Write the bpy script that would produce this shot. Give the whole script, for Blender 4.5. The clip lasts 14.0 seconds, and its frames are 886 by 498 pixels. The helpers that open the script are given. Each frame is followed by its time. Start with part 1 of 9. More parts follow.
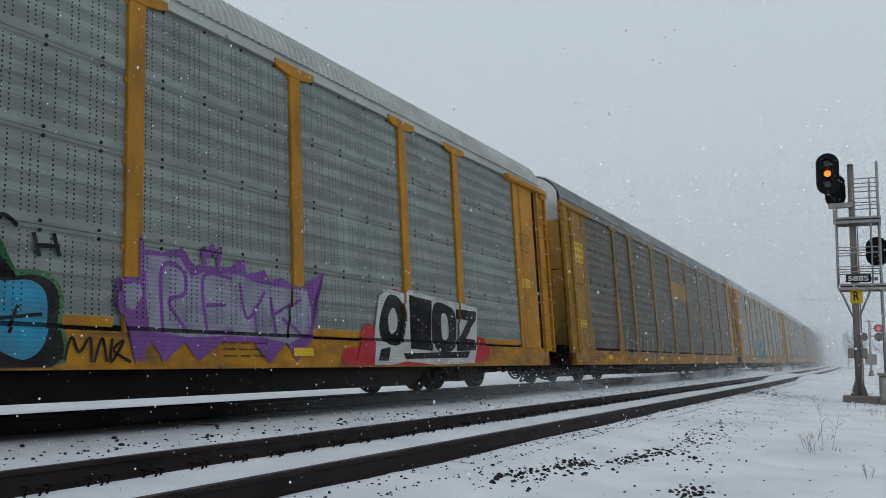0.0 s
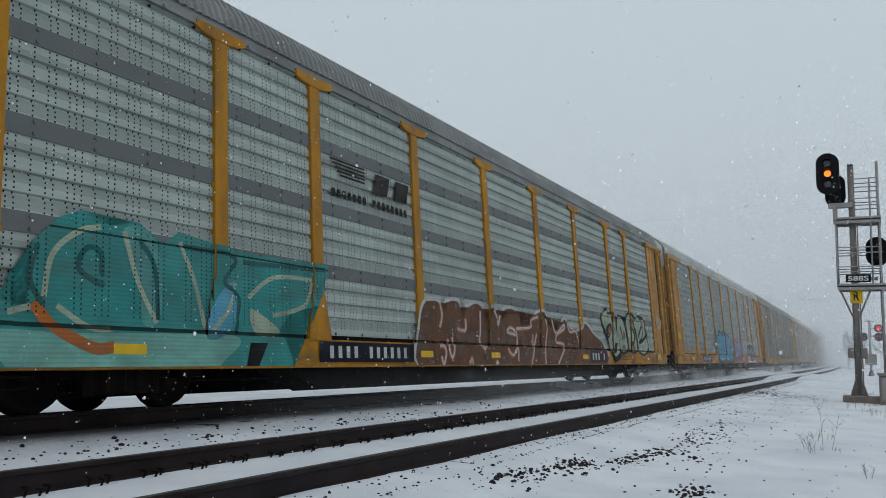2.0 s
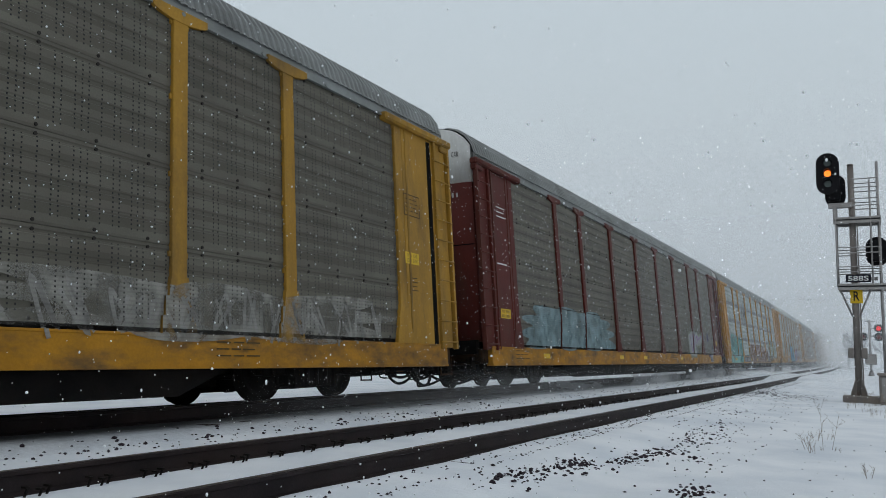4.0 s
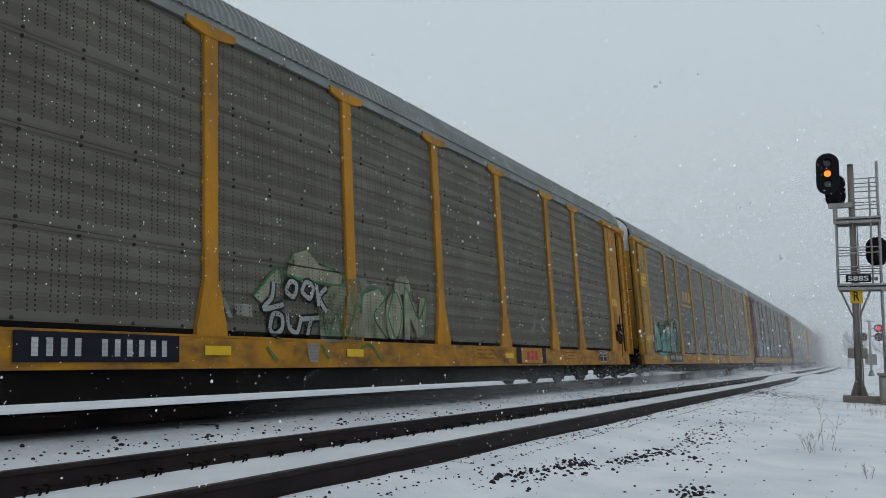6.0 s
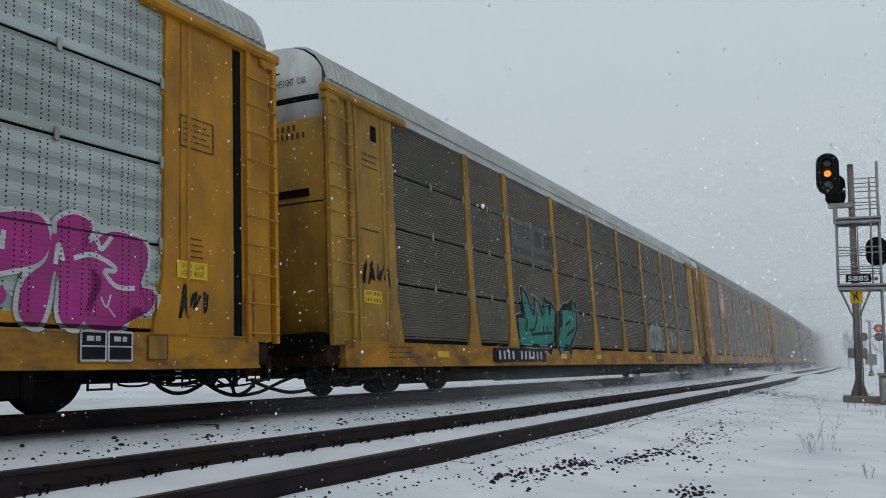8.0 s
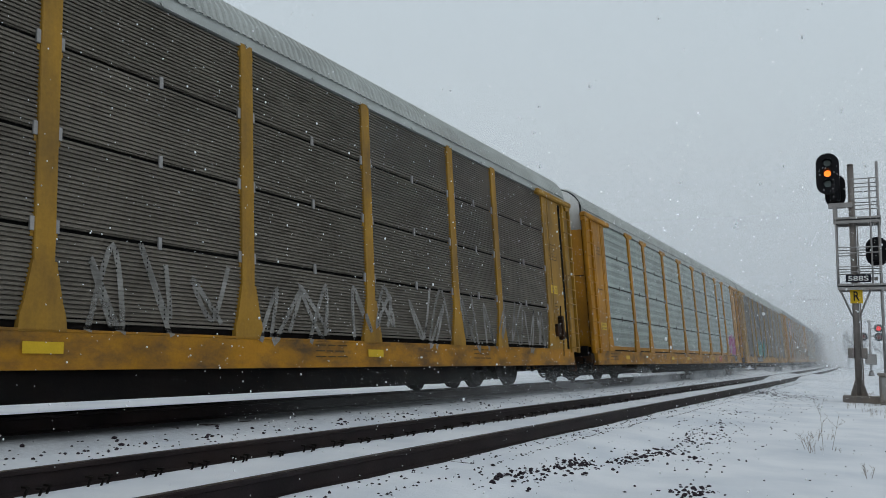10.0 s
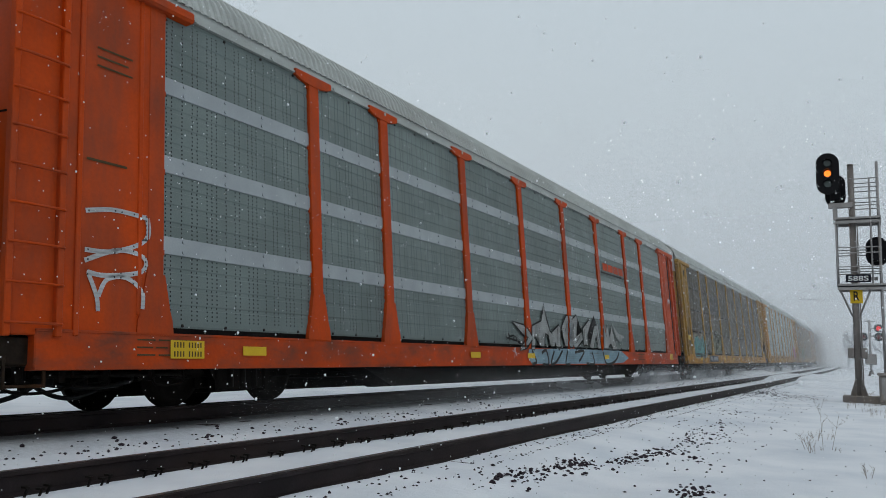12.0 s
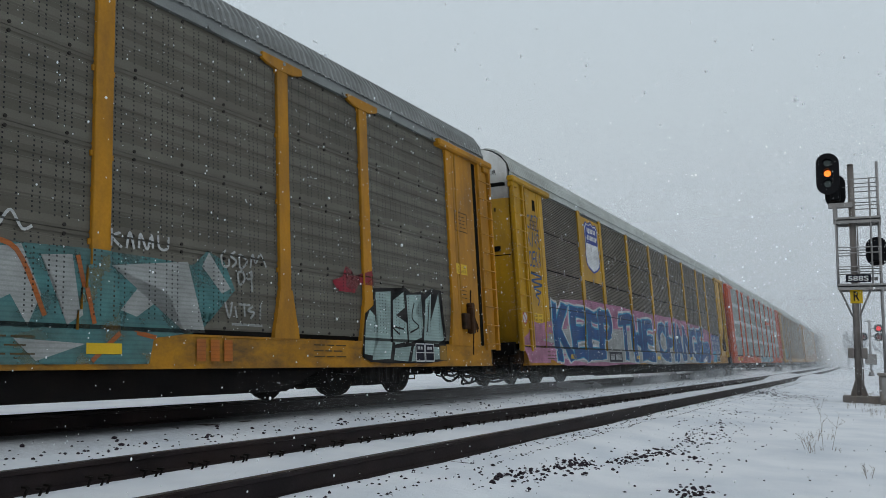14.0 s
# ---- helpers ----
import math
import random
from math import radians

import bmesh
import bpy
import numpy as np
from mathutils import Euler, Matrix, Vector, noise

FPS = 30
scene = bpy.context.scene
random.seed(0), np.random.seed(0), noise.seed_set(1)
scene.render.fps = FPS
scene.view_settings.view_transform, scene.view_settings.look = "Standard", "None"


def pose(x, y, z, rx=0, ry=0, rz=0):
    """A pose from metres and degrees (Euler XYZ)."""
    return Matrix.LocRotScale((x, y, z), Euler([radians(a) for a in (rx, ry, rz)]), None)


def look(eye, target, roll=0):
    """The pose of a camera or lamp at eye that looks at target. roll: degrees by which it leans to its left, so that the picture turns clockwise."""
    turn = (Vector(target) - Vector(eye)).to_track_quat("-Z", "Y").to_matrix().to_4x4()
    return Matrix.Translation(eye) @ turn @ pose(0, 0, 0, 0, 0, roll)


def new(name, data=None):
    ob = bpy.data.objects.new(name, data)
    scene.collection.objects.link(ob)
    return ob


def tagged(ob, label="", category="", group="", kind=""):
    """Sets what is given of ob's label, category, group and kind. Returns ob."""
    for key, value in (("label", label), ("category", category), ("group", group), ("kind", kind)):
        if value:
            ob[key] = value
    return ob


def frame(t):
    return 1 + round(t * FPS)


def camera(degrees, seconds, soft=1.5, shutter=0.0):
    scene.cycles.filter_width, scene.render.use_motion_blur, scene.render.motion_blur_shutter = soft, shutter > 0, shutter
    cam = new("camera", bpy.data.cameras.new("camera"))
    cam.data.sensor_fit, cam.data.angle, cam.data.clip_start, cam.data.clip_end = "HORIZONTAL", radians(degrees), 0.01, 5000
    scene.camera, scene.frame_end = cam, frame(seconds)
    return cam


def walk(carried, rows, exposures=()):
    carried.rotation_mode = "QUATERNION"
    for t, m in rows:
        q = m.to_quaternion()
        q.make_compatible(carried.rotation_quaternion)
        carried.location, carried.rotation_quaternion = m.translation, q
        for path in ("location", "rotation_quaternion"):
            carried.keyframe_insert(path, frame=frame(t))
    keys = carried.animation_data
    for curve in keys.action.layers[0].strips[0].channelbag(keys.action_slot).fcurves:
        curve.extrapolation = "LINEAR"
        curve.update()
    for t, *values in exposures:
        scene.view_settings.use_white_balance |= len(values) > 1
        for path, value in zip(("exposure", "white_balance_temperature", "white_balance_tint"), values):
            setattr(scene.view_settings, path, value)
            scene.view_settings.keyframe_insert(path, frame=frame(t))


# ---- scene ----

# ================= camera =================
cam = camera(58.24, 14.0, soft=0.8)
EYE = Vector((0.0, 0.0, 0.7456))
YAW, PITCH = radians(28.88), radians(7.307)
AIM = EYE + Vector((-math.sin(YAW) * math.cos(PITCH), math.cos(YAW) * math.cos(PITCH), math.sin(PITCH))) * 10
walk(cam, [(0.0, look(EYE, AIM, 1.392)), (14.0, look(EYE, AIM, 1.392))])

# ================= the line of the tracks =================
BEND_START, RADIUS = 15.45, 3983.0       # straight, then a very wide bend to the left
TRAIN_X, NEAR_X, NEAR_Z = -8.362, -4.615, -0.152         # centre lines abeam of the camera
GAUGE = 1.505
CAR_PITCH, CAR_LENGTH, HALF = 28.6, 27.4, 1.55
SPEED, GAIN, START = 20.1777, 0.00413, -9.266
CANT, DROP = 4.87, -0.064                            # the train's track leans into the bend


def bend(y):
    u = max(y - BEND_START, 0.0)
    return -u * u / (2 * RADIUS)


def bend_turn(y):
    return math.atan(max(y - BEND_START, 0.0) / RADIUS)


def along(centre, s):
    """A pose on a track: s metres ahead of the camera."""
    return pose(centre + bend(s), s, 0, 0, 0, math.degrees(bend_turn(s)))


# ================= world and light =================
world = bpy.data.worlds.new("overcast_sky")
scene.world = world
world.use_nodes = True
wt = world.node_tree
wt.nodes.clear()
w_out = wt.nodes.new("ShaderNodeOutputWorld")
w_bg = wt.nodes.new("ShaderNodeBackground")
w_sky = wt.nodes.new("ShaderNodeTexSky")
w_sky.sky_type = "NISHITA"
w_sky.sun_disc = False
w_sky.sun_elevation, w_sky.sun_rotation = radians(38), radians(200)
w_sky.dust_density, w_sky.air_density = 6.0, 1.0
w_co = wt.nodes.new("ShaderNodeTexCoord")
w_sep = wt.nodes.new("ShaderNodeSeparateXYZ")
w_ramp = wt.nodes.new("ShaderNodeValToRGB")
w_ramp.color_ramp.elements[0].position = 0.0
w_ramp.color_ramp.elements[0].color = (0.50, 0.545, 0.58, 1)
w_ramp.color_ramp.elements[1].position = 1.0
w_ramp.color_ramp.elements[1].color = (0.58, 0.64, 0.70, 1)
for at, c in ((0.10, (0.53, 0.585, 0.62, 1)), (0.45, (0.56, 0.645, 0.70, 1))):
    e = w_ramp.color_ramp.elements.new(at)
    e.color = c
w_dim = wt.nodes.new("ShaderNodeMixRGB")
w_dim.blend_type = "MULTIPLY"
w_dim.inputs[0].default_value = 1.0
w_dim.inputs[2].default_value = (0.09, 0.09, 0.09, 1)
w_mix = wt.nodes.new("ShaderNodeMixRGB")
w_mix.inputs[0].default_value = 0.93
wt.links.new(w_co.outputs["Generated"], w_sep.inputs[0])
wt.links.new(w_sep.outputs["Z"], w_ramp.inputs[0])
wt.links.new(w_sky.outputs[0], w_dim.inputs[1])
wt.links.new(w_dim.outputs[0], w_mix.inputs[1])
wt.links.new(w_ramp.outputs[0], w_mix.inputs[2])
wt.links.new(w_mix.outputs[0], w_bg.inputs[0])
w_bg.inputs[1].default_value = 1.0
wt.links.new(w_bg.outputs[0], w_out.inputs[0])

sun_data = bpy.data.lights.new("sun", "SUN")
sun_data.energy, sun_data.angle, sun_data.color = 0.2, radians(40), (1.0, 0.97, 0.93)
sun = new("sun", sun_data)
sun.matrix_world = look((30, 5, 45), (0, 10, 0))


# ================= materials =================
def material(name, color, rough=0.7, metal=0.0, vary=0.15, scale=3.0, bump=0.1, bump_scale=40.0, dirt=None, dirt_amount=0.0,
             dirt_scale=(1, 1, 1), spread=0.0, streak=False):
    """A weathered surface: broad and fine variation, stains of another colour, fine relief."""
    m = bpy.data.materials.new(name)
    m.use_nodes = True
    nt = m.node_tree
    b = nt.nodes["Principled BSDF"]
    b.inputs["Roughness"].default_value, b.inputs["Metallic"].default_value = rough, metal
    b.inputs["Specular IOR Level"].default_value = 0.10 if max(color) < 0.06 else 0.18
    co = nt.nodes.new("ShaderNodeTexCoord")
    mp = nt.nodes.new("ShaderNodeMapping")
    mp.inputs["Scale"].default_value = dirt_scale
    info = nt.nodes.new("ShaderNodeObjectInfo")
    shift = nt.nodes.new("ShaderNodeVectorMath")
    shift.operation = "MULTIPLY_ADD"
    nt.links.new(info.outputs["Random"], shift.inputs[0])
    shift.inputs[1].default_value = (31.0, 17.0, 23.0)
    nt.links.new(co.outputs["Object"], shift.inputs[2])
    nt.links.new(shift.outputs[0], mp.inputs[0])
    n1 = nt.nodes.new("ShaderNodeTexNoise")
    n1.inputs["Scale"].default_value, n1.inputs["Detail"].default_value = scale, 6
    nt.links.new(shift.outputs[0], n1.inputs["Vector"])
    n2 = nt.nodes.new("ShaderNodeTexNoise")
    n2.inputs["Scale"].default_value, n2.inputs["Detail"].default_value = bump_scale, 3
    nt.links.new(shift.outputs[0], n2.inputs["Vector"])
    ramp = nt.nodes.new("ShaderNodeMapRange")
    ramp.inputs["From Min"].default_value, ramp.inputs["From Max"].default_value = 0.3, 0.7
    ramp.inputs["To Min"].default_value, ramp.inputs["To Max"].default_value = 1 - vary, 1 + vary
    nt.links.new(n1.outputs[0], ramp.inputs[0])
    fine = nt.nodes.new("ShaderNodeMapRange")
    fine.inputs["From Min"].default_value, fine.inputs["From Max"].default_value = 0.3, 0.7
    fine.inputs["To Min"].default_value, fine.inputs["To Max"].default_value = 1 - vary * 0.5, 1 + vary * 0.5
    nt.links.new(n2.outputs[0], fine.inputs[0])
    mul = nt.nodes.new("ShaderNodeMath")
    mul.operation = "MULTIPLY"
    nt.links.new(ramp.outputs[0], mul.inputs[0])
    nt.links.new(fine.outputs[0], mul.inputs[1])
    last = mul.outputs[0]
    if spread:
        sp = nt.nodes.new("ShaderNodeMapRange")
        sp.inputs["To Min"].default_value, sp.inputs["To Max"].default_value = 1 - spread, 1 + spread
        nt.links.new(info.outputs["Random"], sp.inputs[0])
        m2 = nt.nodes.new("ShaderNodeMath")
        m2.operation = "MULTIPLY"
        nt.links.new(last, m2.inputs[0])
        nt.links.new(sp.outputs[0], m2.inputs[1])
        last = m2.outputs[0]
    tint = nt.nodes.new("ShaderNodeVectorMath")
    tint.operation = "SCALE"
    tint.inputs[0].default_value = color
    nt.links.new(last, tint.inputs["Scale"])
    out = tint.outputs[0]
    if dirt:
        n3 = nt.nodes.new("ShaderNodeTexNoise")
        n3.inputs["Scale"].default_value, n3.inputs["Detail"].default_value = 2.0, 7
        n3.inputs["Roughness"].default_value = 0.65
        nt.links.new(mp.outputs[0], n3.inputs["Vector"])
        r3 = nt.nodes.new("ShaderNodeMapRange")
        r3.inputs["From Min"].default_value, r3.inputs["From Max"].default_value = 0.42, 0.68
        r3.inputs["To Min"].default_value, r3.inputs["To Max"].default_value = 0.0, dirt_amount
        nt.links.new(n3.outputs[0], r3.inputs[0])
        mix = nt.nodes.new("ShaderNodeMixRGB")
        nt.links.new(r3.outputs[0], mix.inputs[0])
        nt.links.new(out, mix.inputs[1])
        mix.inputs[2].default_value = (*dirt, 1)
        out = mix.outputs[0]
    nt.links.new(out, b.inputs["Base Color"])
    if bump:
        bp = nt.nodes.new("ShaderNodeBump")
        bp.inputs["Strength"].default_value, bp.inputs["Distance"].default_value = bump, 0.01
        nt.links.new(n2.outputs[0], bp.inputs["Height"])
        nt.links.new(bp.outputs[0], b.inputs["Normal"])
    return m


def perforated(name, color, hole=(0.02, 0.02, 0.022), dirt=(0.1, 0.085, 0.07), dirt_amount=0.35, rough=0.55, metal=0.25, rows=0.05, columns=0.08, rib_shading=True):
    """Sheet metal with columns of small punched slots, and rib shading painted in rows."""
    m = material(name, color, rough, metal, 0.14, 1.3, 0.05, 60, dirt, dirt_amount, (0.5, 0.5, 2.2), 0.07)
    nt = m.node_tree
    b = nt.nodes["Principled BSDF"]
    base = b.inputs["Base Color"].links[0].from_socket
    co = nt.nodes.new("ShaderNodeTexCoord")
    sep = nt.nodes.new("ShaderNodeSeparateXYZ")
    nt.links.new(co.outputs["Object"], sep.inputs[0])

    def calc(op, a, c=None):
        n = nt.nodes.new("ShaderNodeMath")
        n.operation = op
        for k, v in ((0, a), (1, c)):
            if v is None:
                continue
            if isinstance(v, (int, float)):
                n.inputs[k].default_value = v
            else:
                nt.links.new(v, n.inputs[k])
        return n.outputs[0]
    fy = calc("FRACT", calc("DIVIDE", sep.outputs["Y"], columns))
    fz = calc("FRACT", calc("DIVIDE", sep.outputs["Z"], rows))
    dot = calc("MULTIPLY", calc("LESS_THAN", fy, 0.23), calc("LESS_THAN", fz, 0.40))
    # three columns close together, a gap, a single one, a gap, a pair, a gap
    place = calc("FLOOR", calc("MULTIPLY", calc("FRACT", calc("DIVIDE", sep.outputs["Y"], columns * 9)), 9.0))
    single = calc("COMPARE", place, 4.0)
    single.node.inputs[2].default_value = 0.3
    pair = calc("COMPARE", place, 6.5)
    pair.node.inputs[2].default_value = 0.7
    group = calc("MAXIMUM", calc("LESS_THAN", place, 2.5), calc("MAXIMUM", single, pair))
    inner = calc("MULTIPLY", calc("GREATER_THAN", sep.outputs["Z"], 0.07), calc("LESS_THAN", sep.outputs["Z"], 0.86))
    holes = calc("MULTIPLY", calc("MULTIPLY", dot, inner), group)
    out = base
    if rib_shading:
        # lighter and darker rows put the shading of pressed ribs into the colour
        fb = calc("FRACT", calc("DIVIDE", sep.outputs["Z"], 0.25))
        band = calc("MULTIPLY_ADD", calc("LESS_THAN", fb, 0.45), 0.24)
        band.node.inputs[2].default_value = 0.86
        sc = nt.nodes.new("ShaderNodeVectorMath")
        sc.operation = "SCALE"
        nt.links.new(out, sc.inputs[0])
        nt.links.new(band, sc.inputs["Scale"])
        out = sc.outputs[0]
    mix = nt.nodes.new("ShaderNodeMixRGB")
    nt.links.new(holes, mix.inputs[0])
    nt.links.new(out, mix.inputs[1])
    mix.inputs[2].default_value = (*hole, 1)
    nt.links.new(mix.outputs[0], b.inputs["Base Color"])
    return m


GRIME = (0.06, 0.045, 0.032)
M = {
    "yellow": material("weathered_yellow_paint", (0.41, 0.186, 0.011), 0.55, 0, 0.14, 1.2, 0.08, 30, GRIME, 0.5, (0.9, 0.9, 0.3)),
    "ochre": material("faded_ochre_paint", (0.34, 0.185, 0.026), 0.6, 0, 0.15, 1.2, 0.08, 30, GRIME, 0.6, (0.9, 0.9, 0.3)),
    "dull": material("dull_brown_yellow_paint", (0.25, 0.155, 0.055), 0.65, 0, 0.15, 1.2, 0.08, 30, GRIME, 0.7, (0.9, 0.9, 0.3)),
    "bright": material("fresh_yellow_paint", (0.44, 0.24, 0.009), 0.5, 0, 0.12, 1.2, 0.08, 30, GRIME, 0.45, (0.9, 0.9, 0.28)),
    "orange": material("orange_red_paint", (0.47, 0.052, 0.001), 0.62, 0, 0.14, 1.2, 0.08, 30, GRIME, 0.5, (0.9, 0.9, 0.28)),
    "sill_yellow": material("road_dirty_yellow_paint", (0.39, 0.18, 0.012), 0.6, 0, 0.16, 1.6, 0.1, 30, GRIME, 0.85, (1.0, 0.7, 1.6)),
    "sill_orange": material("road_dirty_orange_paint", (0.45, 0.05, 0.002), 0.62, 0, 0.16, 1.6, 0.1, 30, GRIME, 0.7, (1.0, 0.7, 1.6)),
    "maroon": material("maroon_paint", (0.088, 0.016, 0.012), 0.6, 0, 0.14, 1.2, 0.08, 30, GRIME, 0.5, (0.9, 0.9, 0.28)),
    "silver": perforated("silver_perforated_sheet", (0.218, 0.246, 0.230)),
    "pale": perforated("pale_galvanised_sheet", (0.33, 0.372, 0.347), dirt_amount=0.15),
    "cool": perforated("cool_grey_sheet", (0.166, 0.200, 0.190), dirt_amount=0.12, rib_shading=False),
    "brown": perforated("sooty_brown_grey_sheet", (0.115, 0.107, 0.087), dirt_amount=0.45),
    "louvre": material("grey_brown_louvred_sheet", (0.140, 0.124, 0.101), 0.6, 0.15, 0.16, 1.3, 0.05, 60, (0.07, 0.06, 0.05), 0.4, (0.5, 0.5, 2.2), 0.08),
    "band": material("smooth_zinc_strip", (0.135, 0.145, 0.148), 0.5, 0.3, 0.12, 2, 0.05, 60, GRIME, 0.2),
    "band_pale": material("bright_zinc_strip", (0.34, 0.365, 0.375), 0.5, 0.3, 0.1, 2, 0.05, 60),
    "roof_pale": material("pale_roof_sheet", (0.42, 0.44, 0.42), 0.5, 0.2, 0.12, 1.5, 0.06, 40, (0.2, 0.19, 0.16), 0.4, (1, 0.3, 1)),
    "roof_grey": material("grey_roof_sheet", (0.22, 0.23, 0.225), 0.5, 0.2, 0.15, 1.5, 0.06, 40, (0.08, 0.075, 0.07), 0.4, (1, 0.3, 1)),
    "cap": material("white_end_paint", (0.62, 0.63, 0.62), 0.6, 0, 0.1, 2, 0.05, 40, (0.2, 0.17, 0.14), 0.4, (1, 1, 0.3)),
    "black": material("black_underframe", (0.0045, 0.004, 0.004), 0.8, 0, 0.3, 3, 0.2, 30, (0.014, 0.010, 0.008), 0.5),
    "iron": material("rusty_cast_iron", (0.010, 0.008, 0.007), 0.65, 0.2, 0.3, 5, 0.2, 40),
    "rubber": material("black_rubber", (0.012, 0.012, 0.013), 0.6, 0, 0.2, 5, 0.1, 60),
    "bolt": material("dark_bolt", (0.03, 0.026, 0.024), 0.7, 0.1, 0.2, 9, 0),
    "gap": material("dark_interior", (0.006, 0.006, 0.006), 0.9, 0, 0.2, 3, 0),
    "rail": material("rusty_rail_steel", (0.024, 0.019, 0.020), 0.65, 0.3, 0.3, 3, 0.2, 60, (0.045, 0.028, 0.022), 0.4, (1, 0.4, 1)),
    "railtop": material("polished_rail_head", (0.10, 0.09, 0.09), 0.4, 0.6, 0.2, 6, 0.05, 60),
    "tie": material("creosoted_timber", (0.03, 0.024, 0.02), 0.85, 0, 0.3, 6, 0.3, 30),
    "stone": material("wet_ballast_stone", (0.045, 0.036, 0.042), 0.7, 0, 0.35, 8, 0.4, 30, spread=0.3),
    "galv": material("galvanised_steel", (0.33, 0.32, 0.315), 0.5, 0.5, 0.14, 4, 0.06, 60, (0.1, 0.075, 0.055), 0.3, (1, 1, 0.3)),
    "mast": material("weathered_mast_steel", (0.24, 0.22, 0.205), 0.6, 0.3, 0.18, 3, 0.08, 50, (0.06, 0.04, 0.03), 0.4, (1, 1, 0.25)),
    "signal": material("black_signal_paint", (0.010, 0.010, 0.012), 0.6, 0, 0.2, 5, 0.1, 50),
    "white": material("white_paint", (0.72, 0.73, 0.72), 0.6, 0, 0.08, 4, 0.02, 60),
    "sign_yellow": material("yellow_sign_plate", (0.62, 0.40, 0.02), 0.5, 0, 0.08, 4, 0.02, 60),
    "sign_black": material("black_sign_plate", (0.012, 0.012, 0.02), 0.5, 0, 0.1, 4, 0.02, 60),
    "stencil": material("dark_stencil_paint", (0.075, 0.048, 0.02), 0.7, 0, 0.2, 6, 0),
    "greasy": material("greasy_rusted_steel", (0.020, 0.014, 0.010), 0.6, 0.2, 0.4, 9, 0.2, 40, (0.09, 0.035, 0.012), 0.6),
    "twig": material("dry_twig", (0.24, 0.20, 0.16), 0.8, 0, 0.3, 20, 0.1),
    "wood_far": material("bare_winter_wood", (0.10, 0.10, 0.10), 0.9, 0, 0.3, 2, 0),
}


def paint(name, color, rough=0.55, thin=0.0):
    """Spray paint on ribbed sheet metal: uneven cover, rib shading darkened into its colour; thin: how much of the
    sheet shows through.
    """
    if name in M:
        return M[name]
    m = M[name] = material(name, color, rough, 0, 0.18, 2.5, 0.04, 60, (0.10, 0.09, 0.08), 0.35, (0.6, 0.6, 2.0))
    t = m.node_tree
    b = t.nodes["Principled BSDF"]
    base = b.inputs["Base Color"].links[0].from_socket
    co = t.nodes.new("ShaderNodeTexCoord")
    sep = t.nodes.new("ShaderNodeSeparateXYZ")
    t.links.new(co.outputs["Object"], sep.inputs[0])
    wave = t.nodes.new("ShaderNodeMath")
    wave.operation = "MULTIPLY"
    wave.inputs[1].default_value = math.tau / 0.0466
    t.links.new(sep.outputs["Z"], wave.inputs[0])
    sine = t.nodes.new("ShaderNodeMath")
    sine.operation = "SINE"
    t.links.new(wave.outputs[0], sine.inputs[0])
    # stripes along z darken the colour in place of shade under each rib
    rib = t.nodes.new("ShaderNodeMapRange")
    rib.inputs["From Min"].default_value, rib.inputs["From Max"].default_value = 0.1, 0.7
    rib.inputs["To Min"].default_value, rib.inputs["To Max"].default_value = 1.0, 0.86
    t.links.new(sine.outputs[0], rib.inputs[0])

    def calc(op, x, y=None, z=None):
        n = t.nodes.new("ShaderNodeMath")
        n.operation = op
        for k, v in ((0, x), (1, y), (2, z)):
            if v is None:
                continue
            if isinstance(v, (int, float)):
                n.inputs[k].default_value = v
            else:
                t.links.new(v, n.inputs[k])
        return n.outputs[0]
    # the sheet's punched slots and the joint between two rows of sheets stay open under the paint
    y, z = sep.outputs["Y"], sep.outputs["Z"]
    slot = calc("MULTIPLY", calc("LESS_THAN", calc("FRACT", calc("DIVIDE", y, 0.08)), 0.22), calc("LESS_THAN", calc("FRACT", calc("DIVIDE", z, 0.05)), 0.38))
    place = calc("FLOOR", calc("MULTIPLY", calc("FRACT", calc("DIVIDE", y, 0.72)), 9.0))
    columns = calc("MAXIMUM", calc("LESS_THAN", place, 2.5), calc("COMPARE", place, 6.5, 0.7))
    reach = calc("MULTIPLY", calc("GREATER_THAN", z, 0.93), calc("LESS_THAN", z, 2.4))
    joint = calc("MAXIMUM", calc("COMPARE", z, 1.798, 0.011), calc("COMPARE", z, 0.835, 0.022))
    open_part = calc("MAXIMUM", calc("MULTIPLY", calc("MULTIPLY", slot, columns), reach), joint)
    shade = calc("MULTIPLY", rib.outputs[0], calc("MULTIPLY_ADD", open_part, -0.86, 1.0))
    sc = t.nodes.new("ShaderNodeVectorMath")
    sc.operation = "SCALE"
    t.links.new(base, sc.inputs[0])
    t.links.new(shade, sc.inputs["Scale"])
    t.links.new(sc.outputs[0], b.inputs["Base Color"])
    if thin:
        n = t.nodes.new("ShaderNodeTexNoise")
        n.inputs["Scale"].default_value, n.inputs["Detail"].default_value = 3.0, 8
        t.links.new(co.outputs["Object"], n.inputs["Vector"])
        r = t.nodes.new("ShaderNodeMapRange")
        r.inputs["From Min"].default_value, r.inputs["From Max"].default_value = 0.35, 0.62
        r.inputs["To Min"].default_value, r.inputs["To Max"].default_value = 1 - thin, 1.0 - thin * 0.15
        t.links.new(n.outputs[0], r.inputs[0])
        t.links.new(r.outputs[0], b.inputs["Alpha"])
    return m


def glow(name, color, strength):
    m = bpy.data.materials.new(name)
    m.use_nodes = True
    b = m.node_tree.nodes["Principled BSDF"]
    b.inputs["Base Color"].default_value = (*color, 1)
    b.inputs["Emission Color"].default_value = (*color, 1)
    b.inputs["Emission Strength"].default_value = strength
    return m


M["amber"] = glow("lit_amber_lens", (1.0, 0.20, 0.02), 1.6)
